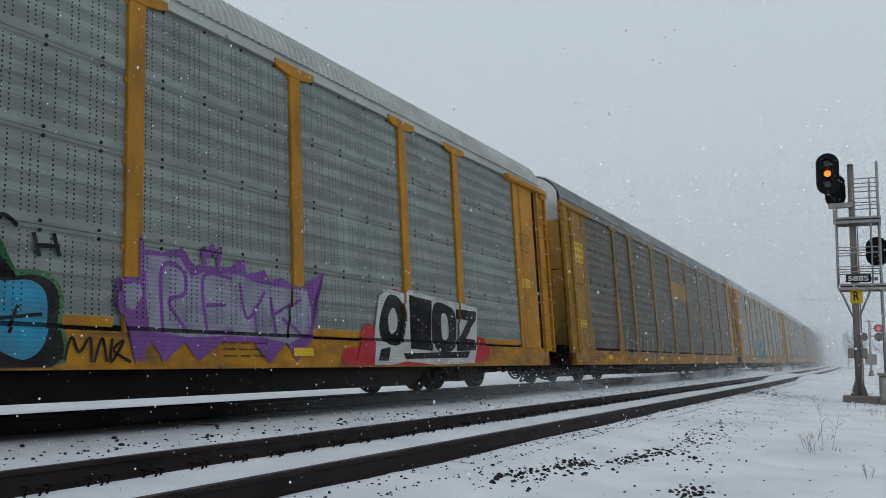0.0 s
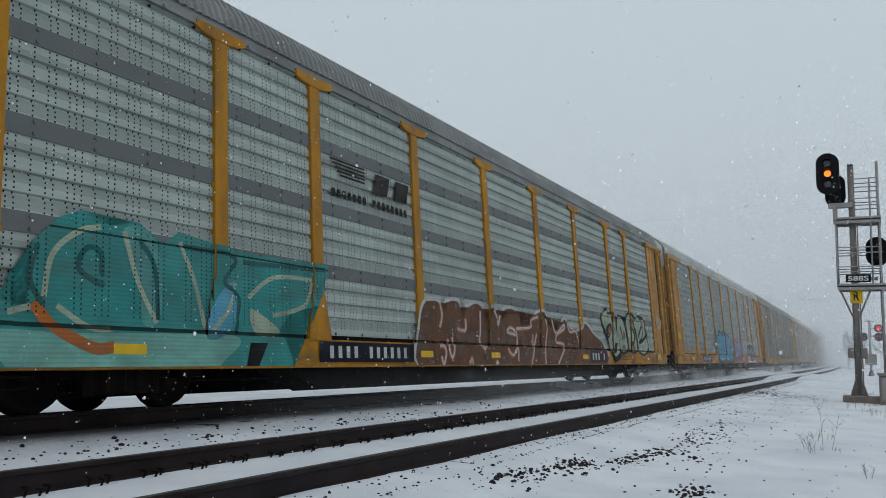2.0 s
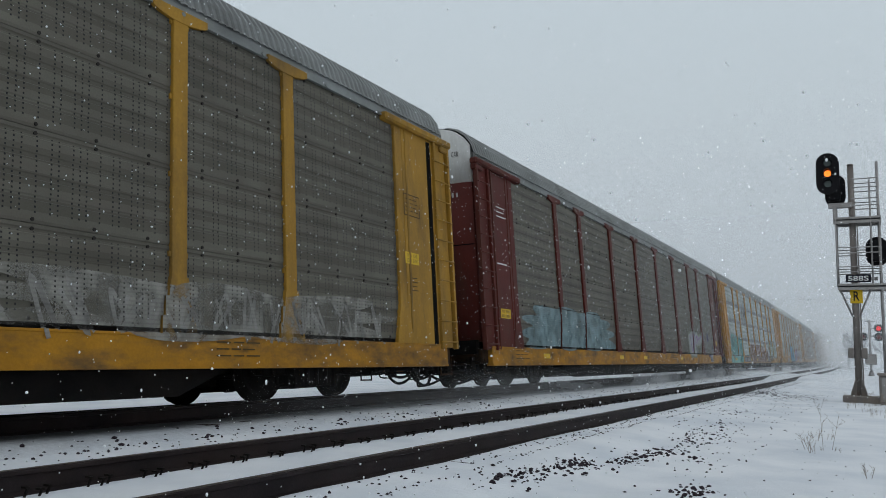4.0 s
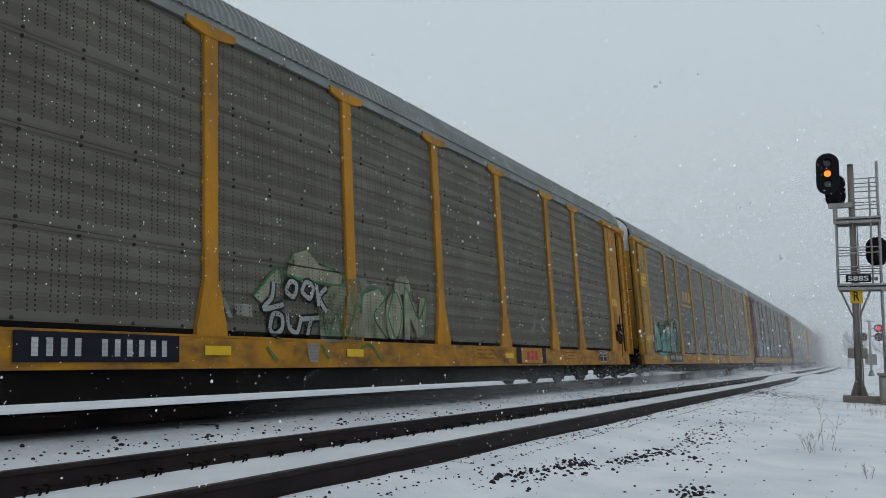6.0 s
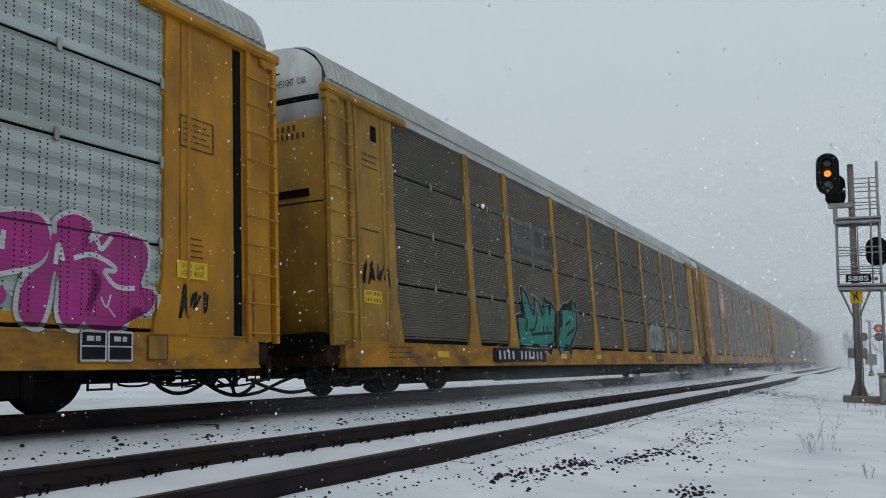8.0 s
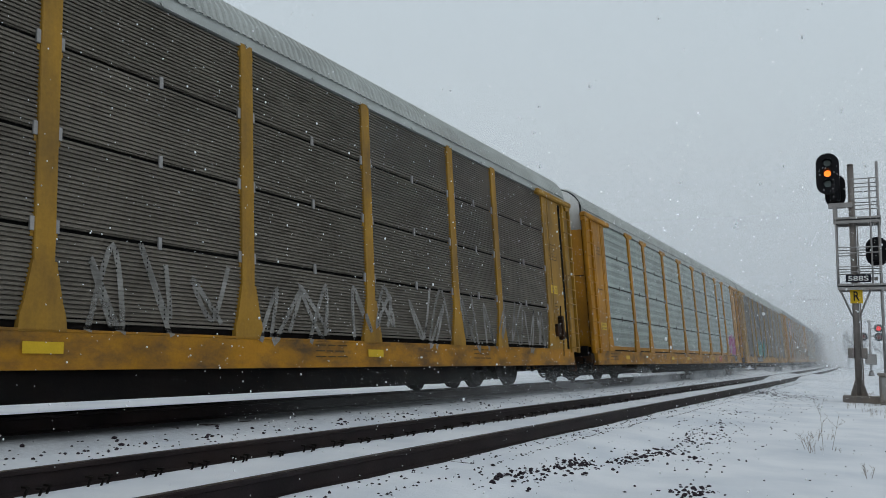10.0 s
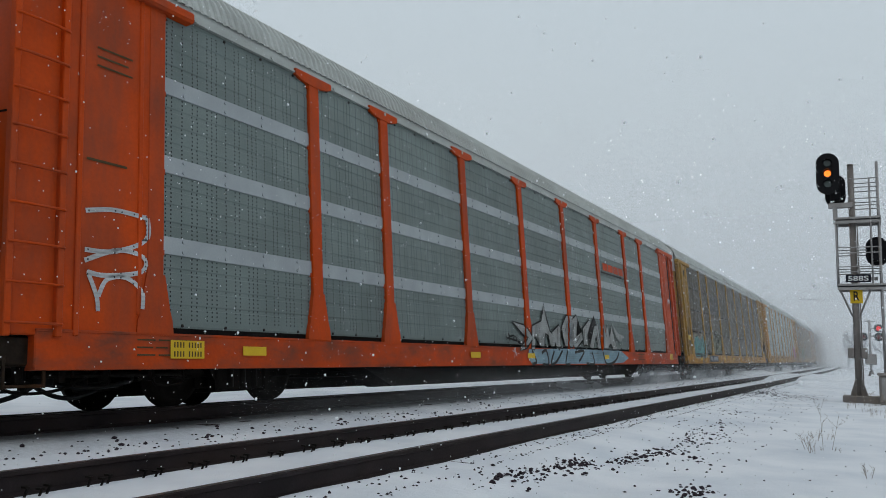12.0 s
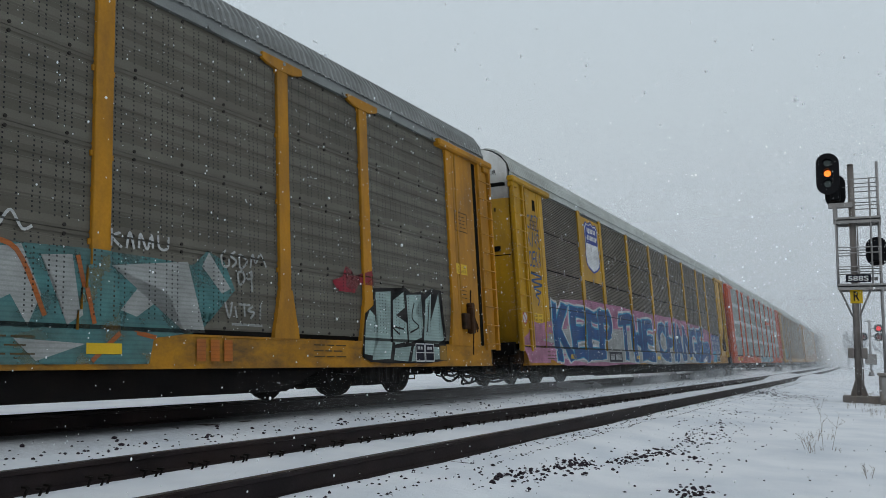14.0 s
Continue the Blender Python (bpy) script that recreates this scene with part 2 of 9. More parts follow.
M["red"] = glow("lit_red_lens", (0.9, 0.03, 0.04), 0.5)

snow = bpy.data.materials.new("fresh_snow")
snow.use_nodes = True
nt = snow.node_tree
b = nt.nodes["Principled BSDF"]
b.inputs["Roughness"].default_value = 0.85
b.inputs["Specular IOR Level"].default_value = 0.2
geo = nt.nodes.new("ShaderNodeNewGeometry")
n1 = nt.nodes.new("ShaderNodeTexNoise")
n1.inputs["Scale"].default_value, n1.inputs["Detail"].default_value = 0.9, 8
n2 = nt.nodes.new("ShaderNodeTexNoise")
n2.inputs["Scale"].default_value, n2.inputs["Detail"].default_value = 14, 6
n3 = nt.nodes.new("ShaderNodeTexNoise")
n3.inputs["Scale"].default_value, n3.inputs["Detail"].default_value = 90, 3
for n in (n1, n2, n3):
    nt.links.new(geo.outputs["Position"], n.inputs["Vector"])
cr = nt.nodes.new("ShaderNodeValToRGB")
cr.color_ramp.elements[0].position, cr.color_ramp.elements[0].color = 0.25, (0.62, 0.66, 0.71, 1)
cr.color_ramp.elements[1].position, cr.color_ramp.elements[1].color = 0.6, (0.80, 0.82, 0.845, 1)
nt.links.new(n1.outputs[0], cr.inputs[0])
# bare wet ballast under and beside the train, its edge ragged
sepg = nt.nodes.new("ShaderNodeSeparateXYZ")
nt.links.new(geo.outputs["Position"], sepg.inputs[0])


def snow_calc(op, x, y, z=None):
    n = nt.nodes.new("ShaderNodeMath")
    n.operation = op
    for k, v in ((0, x), (1, y), (2, z)):
        if v is None:
            continue
        if isinstance(v, (int, float)):
            n.inputs[k].default_value = v
        else:
            nt.links.new(v, n.inputs[k])
    return n.outputs[0]


past = snow_calc("MAXIMUM", snow_calc("SUBTRACT", sepg.outputs["Y"], BEND_START), 0.0)
lateral = snow_calc("ADD", sepg.outputs["X"], snow_calc("DIVIDE", snow_calc("MULTIPLY", past, past), 2 * RADIUS))
ragged = snow_calc("MULTIPLY_ADD", snow_calc("SUBTRACT", n2.outputs[0], 0.5), 0.35, lateral)
ragged = snow_calc("MULTIPLY_ADD", snow_calc("SUBTRACT", n3.outputs[0], 0.5), 0.5, ragged)
bare = nt.nodes.new("ShaderNodeMapRange")
bare.inputs["From Min"].default_value, bare.inputs["From Max"].default_value = -7.35, -6.45
bare.inputs["To Min"].default_value, bare.inputs["To Max"].default_value = 0.92, 0.0
nt.links.new(ragged, bare.inputs[0])
far_edge = nt.nodes.new("ShaderNodeMapRange")
far_edge.inputs["From Min"].default_value, far_edge.inputs["From Max"].default_value = -9.5, -9.1
nt.links.new(ragged, far_edge.inputs[0])
cover = snow_calc("MULTIPLY", bare.outputs[0], far_edge.outputs[0])
gm = nt.nodes.new("ShaderNodeMixRGB")
nt.links.new(cover, gm.inputs[0])
nt.links.new(cr.outputs[0], gm.inputs[1])
gm.inputs[2].default_value = (0.045, 0.042, 0.043, 1)
nt.links.new(gm.outputs[0], b.inputs["Base Color"])
ad = nt.nodes.new("ShaderNodeMath")
ad.operation = "MULTIPLY_ADD"
nt.links.new(n2.outputs[0], ad.inputs[0])
ad.inputs[1].default_value = 2.0
nt.links.new(n3.outputs[0], ad.inputs[2])
bp = nt.nodes.new("ShaderNodeBump")
bp.inputs["Strength"].default_value, bp.inputs["Distance"].default_value = 0.35, 0.02
nt.links.new(ad.outputs[0], bp.inputs["Height"])
nt.links.new(bp.outputs[0], b.inputs["Normal"])
M["snow"] = snow


# ================= mesh helpers =================
def box(bm, x0, x1, y0, y1, z0, z1, bevel=0.0):
    vs = [bm.verts.new(v) for v in ((x0, y0, z0), (x1, y0, z0), (x1, y1, z0), (x0, y1, z0), (x0, y0, z1), (x1, y0, z1), (x1, y1, z1), (x0, y1, z1))]
    fs = [bm.faces.new([vs[i] for i in q]) for q in ((3, 2, 1, 0), (4, 5, 6, 7), (0, 1, 5, 4), (1, 2, 6, 5), (2, 3, 7, 6), (3, 0, 4, 7))]
    if bevel:
        es = list({e for f in fs for e in f.edges})
        bmesh.ops.bevel(bm, geom=es, offset=bevel, segments=1, affect="EDGES")


def tube(bm, a, b, r, n=8, r2=None):
    """A round bar from a to b."""
    a, b = Vector(a), Vector(b)
    q = (b - a).to_track_quat("Z", "Y")
    rings = []
    for p, rr in ((a, r), (b, r if r2 is None else r2)):
        rings.append([bm.verts.new(p + q @ Vector((math.cos(k * math.tau / n) * rr, math.sin(k * math.tau / n) * rr, 0))) for k in range(n)])
    for k in range(n):
        f = bm.faces.new((rings[0][k], rings[0][(k + 1) % n], rings[1][(k + 1) % n], rings[1][k]))
        f.smooth = n > 6
    bm.faces.new(rings[0][::-1])
    bm.faces.new(rings[1])


def hose(bm, pts, r, n=6, steps=8):
    """A bent round hose through points."""
    pts = [Vector(p) for p in pts]
    fine = []
    for i in range(len(pts) - 1):
        p0, p1, p2, p3 = pts[max(i - 1, 0)], pts[i], pts[i + 1], pts[min(i + 2, len(pts) - 1)]
        for k in range(steps):
            t = k / steps
            fine.append(0.5 * (2 * p1 + (p2 - p0) * t + (2 * p0 - 5 * p1 + 4 * p2 - p3) * t * t + (3 * p1 - p0 - 3 * p2 + p3) * t ** 3))
    fine.append(pts[-1])
    prev = None
    for i, p in enumerate(fine):
        d = fine[min(i + 1, len(fine) - 1)] - fine[max(i - 1, 0)]
        q = d.to_track_quat("Z", "Y")
        ring = [bm.verts.new(p + q @ Vector((math.cos(k * math.tau / n) * r, math.sin(k * math.tau / n) * r, 0))) for k in range(n)]
        if prev:
            for k in range(n):
                bm.faces.new((prev[k], prev[(k + 1) % n], ring[(k + 1) % n], ring[k])).smooth = True
        prev = ring


def prism(bm, outline, axis, lo, hi):
    """A flat outline of (u, v) pushed along an axis: axis 0 -> (y, z), 1 -> (x, z), 2 -> (x, y)."""
    def at(u, v, w):
        return ((w, u, v), (u, w, v), (u, v, w))[axis]
    a = [bm.verts.new(at(u, v, lo)) for u, v in outline]
    c = [bm.verts.new(at(u, v, hi)) for u, v in outline]
    n = len(outline)
    bm.faces.new(a[::-1])
    bm.faces.new(c)
    for k in range(n):
        bm.faces.new((a[k], a[(k + 1) % n], c[(k + 1) % n], c[k]))
    bmesh.ops.recalc_face_normals(bm, faces=bm.faces)


def mesh_of(name, bm, mat):
    me = bpy.data.meshes.new(name)
    bm.to_mesh(me)
    bm.free()
    for m in (mat if isinstance(mat, (list, tuple)) else [mat]):
        me.materials.append(m)
    return me


def part(name, bm, mat, parent, label=""):
    me = bm if isinstance(bm, bpy.types.Mesh) else mesh_of(name, bm, mat)
    ob = new(name, me)
    ob.parent = parent
    if label:
        ob["label"] = label
    return ob


def stands(name, label, category, m=None, group="", kind=""):
    ob = new(name)
    ob.empty_display_size = 0.3
    if m is not None:
        ob.matrix_basis = m
    return tagged(ob, label, category, group, kind)


CACHE = {}


def shared(key, build):
    if key not in CACHE:
        CACHE[key] = build()
    return CACHE[key]


# ================= ground =================
def smooth(a, b, x):
    t = min(max((x - a) / (b - a), 0.0), 1.0)
    return t * t * (3 - 2 * t)


PROFILE = [(-400, -0.6), (-30, -0.50), (-14, -0.42), (-10.6, -0.36), (-10.0, -0.32), (-9.1, -0.30), (-7.6, -0.19), (-6.9, -0.19), (-6.5, -0.25), (-6.0, -0.315), (-5.8, -0.325),
           (-3.6, -0.325), (-3.3, -0.308), (-3.0, -0.335), (-2.6, -0.40), (-2.1, -0.425), (0, -0.43), (6, -0.45), (400, -0.6)]
CROSSING = (49.0, 57.0)


def ground_z(x, y):
    u = x - bend(y)
    z = PROFILE[-1][1]
    for (a, za), (c, zc) in zip(PROFILE, PROFILE[1:]):
        if a <= u < c:
            z = za + (zc - za) * smooth(a, c, u)
            break
    rough = 0.35 + 0.65 * smooth(-3.3, -2.5, u) * (1 - smooth(2, 8, u))
    z += rough * (0.05 * noise.noise((x * 0.5, y * 0.35, 3)) + 0.025 * noise.noise((x * 1.7, y * 1.1, 7)) + 0.012 * noise.noise((x * 6, y * 5, 1)))
    k = smooth(CROSSING[0] - 5, CROSSING[0], y) * (1 - smooth(CROSSING[1], CROSSING[1] + 4, y))
    level = 0.01 - 0.17 * smooth(-7.0, -6.0, u)
    return z + (level - z) * k * (1 - smooth(6, 12, abs(u + 6.6) - 3))


def ground():
    xs = np.concatenate([np.array([-2500, -900, -300, -120, -60, -35, -22, -16, -13]), np.arange(-12, 3.0, 0.14), np.array([3.2, 3.8, 5, 7, 10, 16, 30, 60, 150, 400, 1200, 2500])])
    ys = np.concatenate([np.array([-900, -200, -60, -25, -12, -5, -2, 0]), np.arange(0.5, 30, 0.16), np.arange(30, 70, 0.7), np.array([72, 76, 82, 90, 100, 115, 135, 160, 190, 230, 300, 450, 800, 1500, 3000])])
    verts = [(float(x), float(y), ground_z(float(x), float(y))) for y in ys for x in xs]
    n = len(xs)
    faces = [(j * n + i, j * n + i + 1, (j + 1) * n + i + 1, (j + 1) * n + i) for j in range(len(ys) - 1) for i in range(n - 1)]
    me = bpy.data.meshes.new("ground")
    me.from_pydata(verts, [], faces)
    me.polygons.foreach_set("use_smooth", [True] * len(faces))
    me.materials.append(M["snow"])
    ob = new("ground", me)
    return tagged(ob, "snow-covered ground beside the railway embankment", "snow", kind="structure")


ground()

# ================= tracks =================
RAIL = [(-0.068, -0.185), (0.068, -0.185), (0.068, -0.175), (0.012, -0.155), (0.009, -0.045), (0.036, -0.035), (0.036, -0.008), (0.028, 0.0),
        (-0.028, 0.0), (-0.036, -0.008), (-0.036, -0.035), (-0.009, -0.045), (-0.012, -0.155), (-0.068, -0.175)]


def rail(name, centre, off, parent, label, lift=0.0, low=0.0):
    bm = bmesh.new()
    ys = [-40, -20, -8] + [float(v) for v in np.arange(0, 100, 2.0)] + [110, 125, 145, 170, 200, 240, 300]
    prev = None
    for y in ys:
        x = centre + off + bend(y)
        ring = [bm.verts.new((x + u, y, z + lift + low)) for u, z in RAIL]
        if prev:
            for k in range(len(RAIL)):
                f = bm.faces.new((prev[k], prev[(k + 1) % len(RAIL)], ring[(k + 1) % len(RAIL)], ring[k]))
                f.material_index = 1 if k in (7,) else 0
        prev = ring
    bmesh.ops.recalc_face_normals(bm, faces=bm.faces)
    return part(name, bm, [M["rail"], M["railtop"]], parent, label)


def make_tie():
    bm = bmesh.new()
    box(bm, -1.3, 1.3, -0.115, 0.115, -0.36, -0.185, 0.012)
    return mesh_of("tie", bm, M["tie"])


def make_clip():
    """A spike head and rail anchor that stand out of the snow beside the rail."""
    bm = bmesh.new()
    for dx, dy, h in ((0.10, -0.06, 0.035), (0.13, 0.03, 0.018), (0.10, 0.11, 0.03)):
        tube(bm, (dx, dy, -0.22), (dx + 0.03, dy + 0.012, -0.15 + h), 0.010, 5)
        box(bm, dx - 0.012, dx + 0.045, dy - 0.008, dy + 0.022, -0.152 + h, -0.138 + h)
    return mesh_of("rail_clip", bm, M["iron"])


def track(name, centre, label, lean=0.0, low=0.0):
    t = stands(name, label, "railway track", kind="structure")
    for side in (-1, 1):
        rail("rail", centre, side * GAUGE / 2, t, "rusty steel rail", side * lean, low)
    me, clip = shared("tie", make_tie), shared("clip", make_clip)
    random.seed(4)
    for k in range(110):
        y = 0.6 + k * 0.51
        if CROSSING[0] - 1 < y < CROSSING[1] + 1:
            continue
        o = part("tie", me, None, t)
        o.matrix_basis = along(centre, y) @ pose(0, 0, low, 0, -CANT if lean else 0, 0) @ pose(random.uniform(-0.03, 0.03), 0, random.uniform(-0.012, 0.0) - (0.05 if lean else 0), random.uniform(-4, 4), 0, random.uniform(-2, 2))
        if k < 80:
            for side in (-1, 1):
                c = part("rail_clip", clip, None, t)
                c.matrix_basis = along(centre, y) @ pose(0, 0, low, 0, -CANT if lean else 0, 0) @ pose(side * GAUGE / 2, 0, random.uniform(-0.015, 0.01), 0, 0, 180 if side > 0 else 0)
    return t


track("track_1", TRAIN_X, "main line track under the train, dark wet rails in snow", 0.064, DROP)
track("track_2", NEAR_X, "empty snow-covered track with rusty rails and spikes", 0.0, NEAR_Z)


# ================= rail cars =================
POSTS = [1.75, 4.65, 6.55, 9.42, 12.30, 15.10, 17.86, 20.75, 22.72, 25.62]
SILL0, SILL1, EAVE, PEAK, ROW = 0.425, 0.80, 4.66, 5.47, 0.94
FACE, PROUD = HALF - 0.035, HALF
ROOF_ARC = [(1.0, 0.0), (0.99, 0.18), (0.95, 0.42), (0.86, 0.67), (0.74, 0.85), (0.60, 0.945), (0.3, 0.99), (0.0, 1.0)]


def arc(inset=0.0):
    """The roof's section from one eave to the other, as (x, z)."""
    half = [(u * (HALF - 0.03 - inset), EAVE + v * (PEAK - EAVE - inset)) for u, v in ROOF_ARC]
    return half + [(-x, z) for x, z in half[-2::-1]]


def make_panel(style, width):
    """One side sheet, 1 m high, its lower rear corner at the origin, facing +x."""
    bm = bmesh.new()
    h = ROW - {"rib": 0.006, "ridge": 0.006, "gap": 0.035, "louvre": 0.045}[style]
    if style == "louvre":
        zs, pitch = [], h / 20
        for k in range(20):
            zs += [(k * pitch + 0.001, 0.0), (k * pitch + pitch * 0.34, 0.0), (k * pitch + pitch * 0.38, 0.028), (k * pitch + pitch * 0.98, 0.024)]
        zs.append((h, 0.0))
    else:
        zs = [(0.0, 0.003), (0.03, 0.012), (0.06, 0.012)]
        for k in range(4):
            z = 0.08 + k * 0.205
            low = -0.016 if style == "ridge" else 0.004
            zs += [(z, 0.012), (z + 0.14, 0.012), (z + 0.146, low), (z + 0.184, low), (z + 0.20, 0.012)]
        zs.append((h, 0.004))
    a = [bm.verts.new((x, 0, z)) for z, x in zs]
    c = [bm.verts.new((x, width, z)) for z, x in zs]
    for k in range(len(zs) - 1):
        bm.faces.new((a[k], c[k], c[k + 1], a[k + 1]))
    back = [bm.verts.new(v) for v in ((-0.02, 0, 0), (-0.02, width, 0), (-0.02, width, h), (-0.02, 0, h))]
    bm.faces.new((back[3], back[2], back[1], back[0]))
    bm.faces.new((back[0], back[1], c[0], a[0]))
    bm.faces.new((a[-1], c[-1], back[2], back[3]))
    if style in ("rib", "ridge"):
        n = 4 if width > 2.2 else 3
        for k in range(n):
            y = width * (k + 0.5) / n
            for z in (0.035, h - 0.05):
                ring = [bm.verts.new((0.022, y + 0.02 * math.cos(q * math.tau / 6), z + 0.02 * math.sin(q * math.tau / 6))) for q in range(6)]
                base = [bm.verts.new((0.004, v.co.y, v.co.z)) for v in ring]
                bm.faces.new(ring).material_index = 1
                for q in range(6):
                    bm.faces.new((base[q], base[(q + 1) % 6], ring[(q + 1) % 6], ring[q])).material_index = 1
    return bm


def make_post(flare, tee):
    bm = bmesh.new()
    w = 0.112
    top = EAVE - 0.02
    box(bm, FACE - 0.05, PROUD + 0.005, -w, w, SILL1 - 0.02, top, 0.008)
    if flare:
        prism(bm, [(-w - 0.14, SILL1 - 0.03), (w + 0.14, SILL1 - 0.03), (w + 0.125, SILL1 + 0.13), (w + 0.09, SILL1 + 0.24), (w + 0.012, SILL1 + 0.64), (-w - 0.012, SILL1 + 0.64), (-w - 0.09, SILL1 + 0.24), (-w - 0.125, SILL1 + 0.13)], 0, FACE - 0.03, PROUD + 0.012)
    if tee:
        prism(bm, [(-0.42, top - 0.06), (-0.3, top - 0.1), (-w, top - 0.13), (w, top - 0.13), (0.3, top - 0.1), (0.42, top - 0.06), (0.42, top + 0.03), (-0.42, top + 0.03)], 0, FACE, PROUD + 0.013)
    # bolts up the flanges
    for k in range(4):
        z = SILL1 + 0.93 * k + 0.9
        for s in (-1, 1):
            box(bm, FACE - 0.01, FACE + 0.014, s * (w + 0.015) - 0.014, s * (w + 0.015) + 0.014, z - 0.03, z + 0.03)
    return bm


def make_roof(mat):
    """A corrugated roof sheet that hangs a little over a plain fascia, with a drip lip under it."""
    bm = bmesh.new()
    sec = [(x, z) for x, z in arc() if z > EAVE + 0.12]
    edge = (HALF - 0.012, EAVE + 0.11)
    sec = [edge] + sec + [(-edge[0], edge[1])]
    waves = 212
    step = (CAR_LENGTH - 0.24) / waves
    prev = None
    for j in range(waves):
        for f, lift in ((0.0, 0.0), (0.22, 0.0), (0.42, 0.036), (0.80, 0.036)):
            y = 0.12 + (j + f) * step
            ring = [bm.verts.new((x + math.copysign(lift * 0.75, x) * min(abs(x), 1.0), y, z + lift * min(1.0, (z - EAVE - 0.1) * 3))) for x, z in sec]
            if prev:
                for k in range(len(sec) - 1):
                    bm.faces.new((prev[k], ring[k], ring[k + 1], prev[k + 1]))
            prev = ring
    for s in (-1, 1):
        box(bm, s * (HALF - 0.05) - 0.025, s * (HALF - 0.05) + 0.025, 0.12, CAR_LENGTH - 0.12, EAVE - 0.05, EAVE + 0.15)
        box(bm, s * (HALF - 0.03) - 0.03, s * (HALF - 0.03) + 0.03, 0.12, CAR_LENGTH - 0.12, EAVE - 0.055, EAVE - 0.035)
        for j in range(19):
            y = 0.9 + j * 1.42
            tube(bm, (s * (HALF - 0.03), y, EAVE - 0.03), (s * (HALF + 0.02), y, EAVE - 0.03), 0.03, 6)
    bmesh.ops.recalc_face_normals(bm, faces=bm.faces)
    return mesh_of("roof", bm, mat)


def make_end(z0, z1, cap):
    """An end door leaf wall, bowed outwards; its face looks along -y."""
    bm = bmesh.new()
    def bow(x):
        return -0.02 + 0.14 * (abs(x) / 1.40) ** 3
    cols = [1.42 * math.sin(k / 12 * math.pi / 2 * 1.0) * s for s in (-1, 1) for k in range(13)]
    cols = sorted(set(round(c, 4) for c in cols))
    sec = arc(0.03)
    def top(x):
        for (xa, za), (xb, zb) in zip(sec, sec[1:]):
            if xb <= x <= xa and xa > xb:
                return zb + (za - zb) * (x - xb) / (xa - xb)
        return EAVE
    lo, hi = [], []
    for x in cols:
        t = top(x) if cap else z1
        lo.append([bm.verts.new((x, bow(x) + d, z0)) for d in (0, 0.06)])
        hi.append([bm.verts.new((x, bow(x) + d, t)) for d in (0, 0.06)])
    for k in range(len(cols) - 1):
        bm.faces.new((lo[k][0], lo[k + 1][0], hi[k + 1][0], hi[k][0])).smooth = True
        bm.faces.new((lo[k + 1][1], lo[k][1], hi[k][1], hi[k + 1][1])).smooth = True
        bm.faces.new((hi[k][0], hi[k + 1][0], hi[k + 1][1], hi[k][1]))
        bm.faces.new((lo[k][1], lo[k + 1][1], lo[k + 1][0], lo[k][0]))
    return bm


def make_ladder():
    """Two stiles and rungs on the side face near a car's end; x outwards."""
    bm = bmesh.new()
    for y in (0.04, 0.56):
        box(bm, HALF - 0.03, HALF + 0.055, y - 0.035, y + 0.035, 0.72, EAVE - 0.08, 0.008)
    return bm


def make_rung():
    bm = bmesh.new()
    hose(bm, [(HALF + 0.03, 0.02, 0), (HALF + 0.07, 0.05, 0), (HALF + 0.075, 0.3, 0), (HALF + 0.07, 0.56, 0), (HALF + 0.03, 0.59, 0)], 0.014, 6, 2)
    return bm


def make_wheel():
    bm = bmesh.new()
    prof = [(0.0, 0.05), (0.12, 0.05), (0.14, 0.02), (0.30, 0.012), (0.34, 0.05), (0.405, 0.055), (0.41, -0.04), (0.44, -0.045), (0.44, -0.075), (0.0, -0.075)]
    n = 28
    prev = None
    rings = []
    for j in range(n):
        a = j * math.tau / n
        rings.append([bm.verts.new((x, r * math.cos(a), r * math.sin(a))) for r, x in prof])
    for j in range(n):
        r0, r1 = rings[j], rings[(j + 1) % n]
        for k in range(len(prof) - 1):
            try:
                bm.faces.new((r0[k], r0[k + 1], r1[k + 1], r1[k])).smooth = True
            except ValueError:
                pass
    bmesh.ops.remove_doubles(bm, verts=bm.verts, dist=1e-4)
    bmesh.ops.recalc_face_normals(bm, faces=bm.faces)
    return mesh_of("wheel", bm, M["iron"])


def make_truck_frame():
    """A cast side frame with spring nest and bearing ends; x outwards of the wheels, centred on the bolster."""
    bm = bmesh.new()
    prism(bm, [(-1.18, 0.34), (-1.18, 0.52), (-0.95, 0.60), (-0.5, 0.72), (0.5, 0.72), (0.95, 0.60), (1.18, 0.52), (1.18, 0.34), (0.95, 0.34), (0.62, 0.50), (0.42, 0.17), (-0.42, 0.17), (-0.62, 0.46), (-0.95, 0.34)], 0, 0.98, 1.09)
    for k in (-0.22, 0.0, 0.22):
        tube(bm, (1.03, k, 0.2), (1.03, k, 0.55), 0.085, 10)
    for y in (-0.88, 0.88):
        tube(bm, (0.86, y, 0.42), (1.16, y, 0.42), 0.10, 12)
    box(bm, 0.90, 0.985, -1.2, 1.2, 0.34, 0.62, 0.01)
    for y in (-0.44, 0.44):
        box(bm, 0.96, 1.12, y - 0.06, y + 0.06, 0.14, 0.6, 0.02)
    return mesh_of("side_frame", bm, M["iron"])


def make_coupler():
    bm = bmesh.new()
    box(bm, -0.10, 0.10, -0.62, 0.9, 0.72, 0.92, 0.02)
    box(bm, -0.19, 0.17, -0.72, -0.42, 0.68, 0.98, 0.05)
    box(bm, -0.6, 0.6, 0.25, 0.55, 0.62, 1.0, 0.03)
    return mesh_of("coupler", bm, M["iron"])


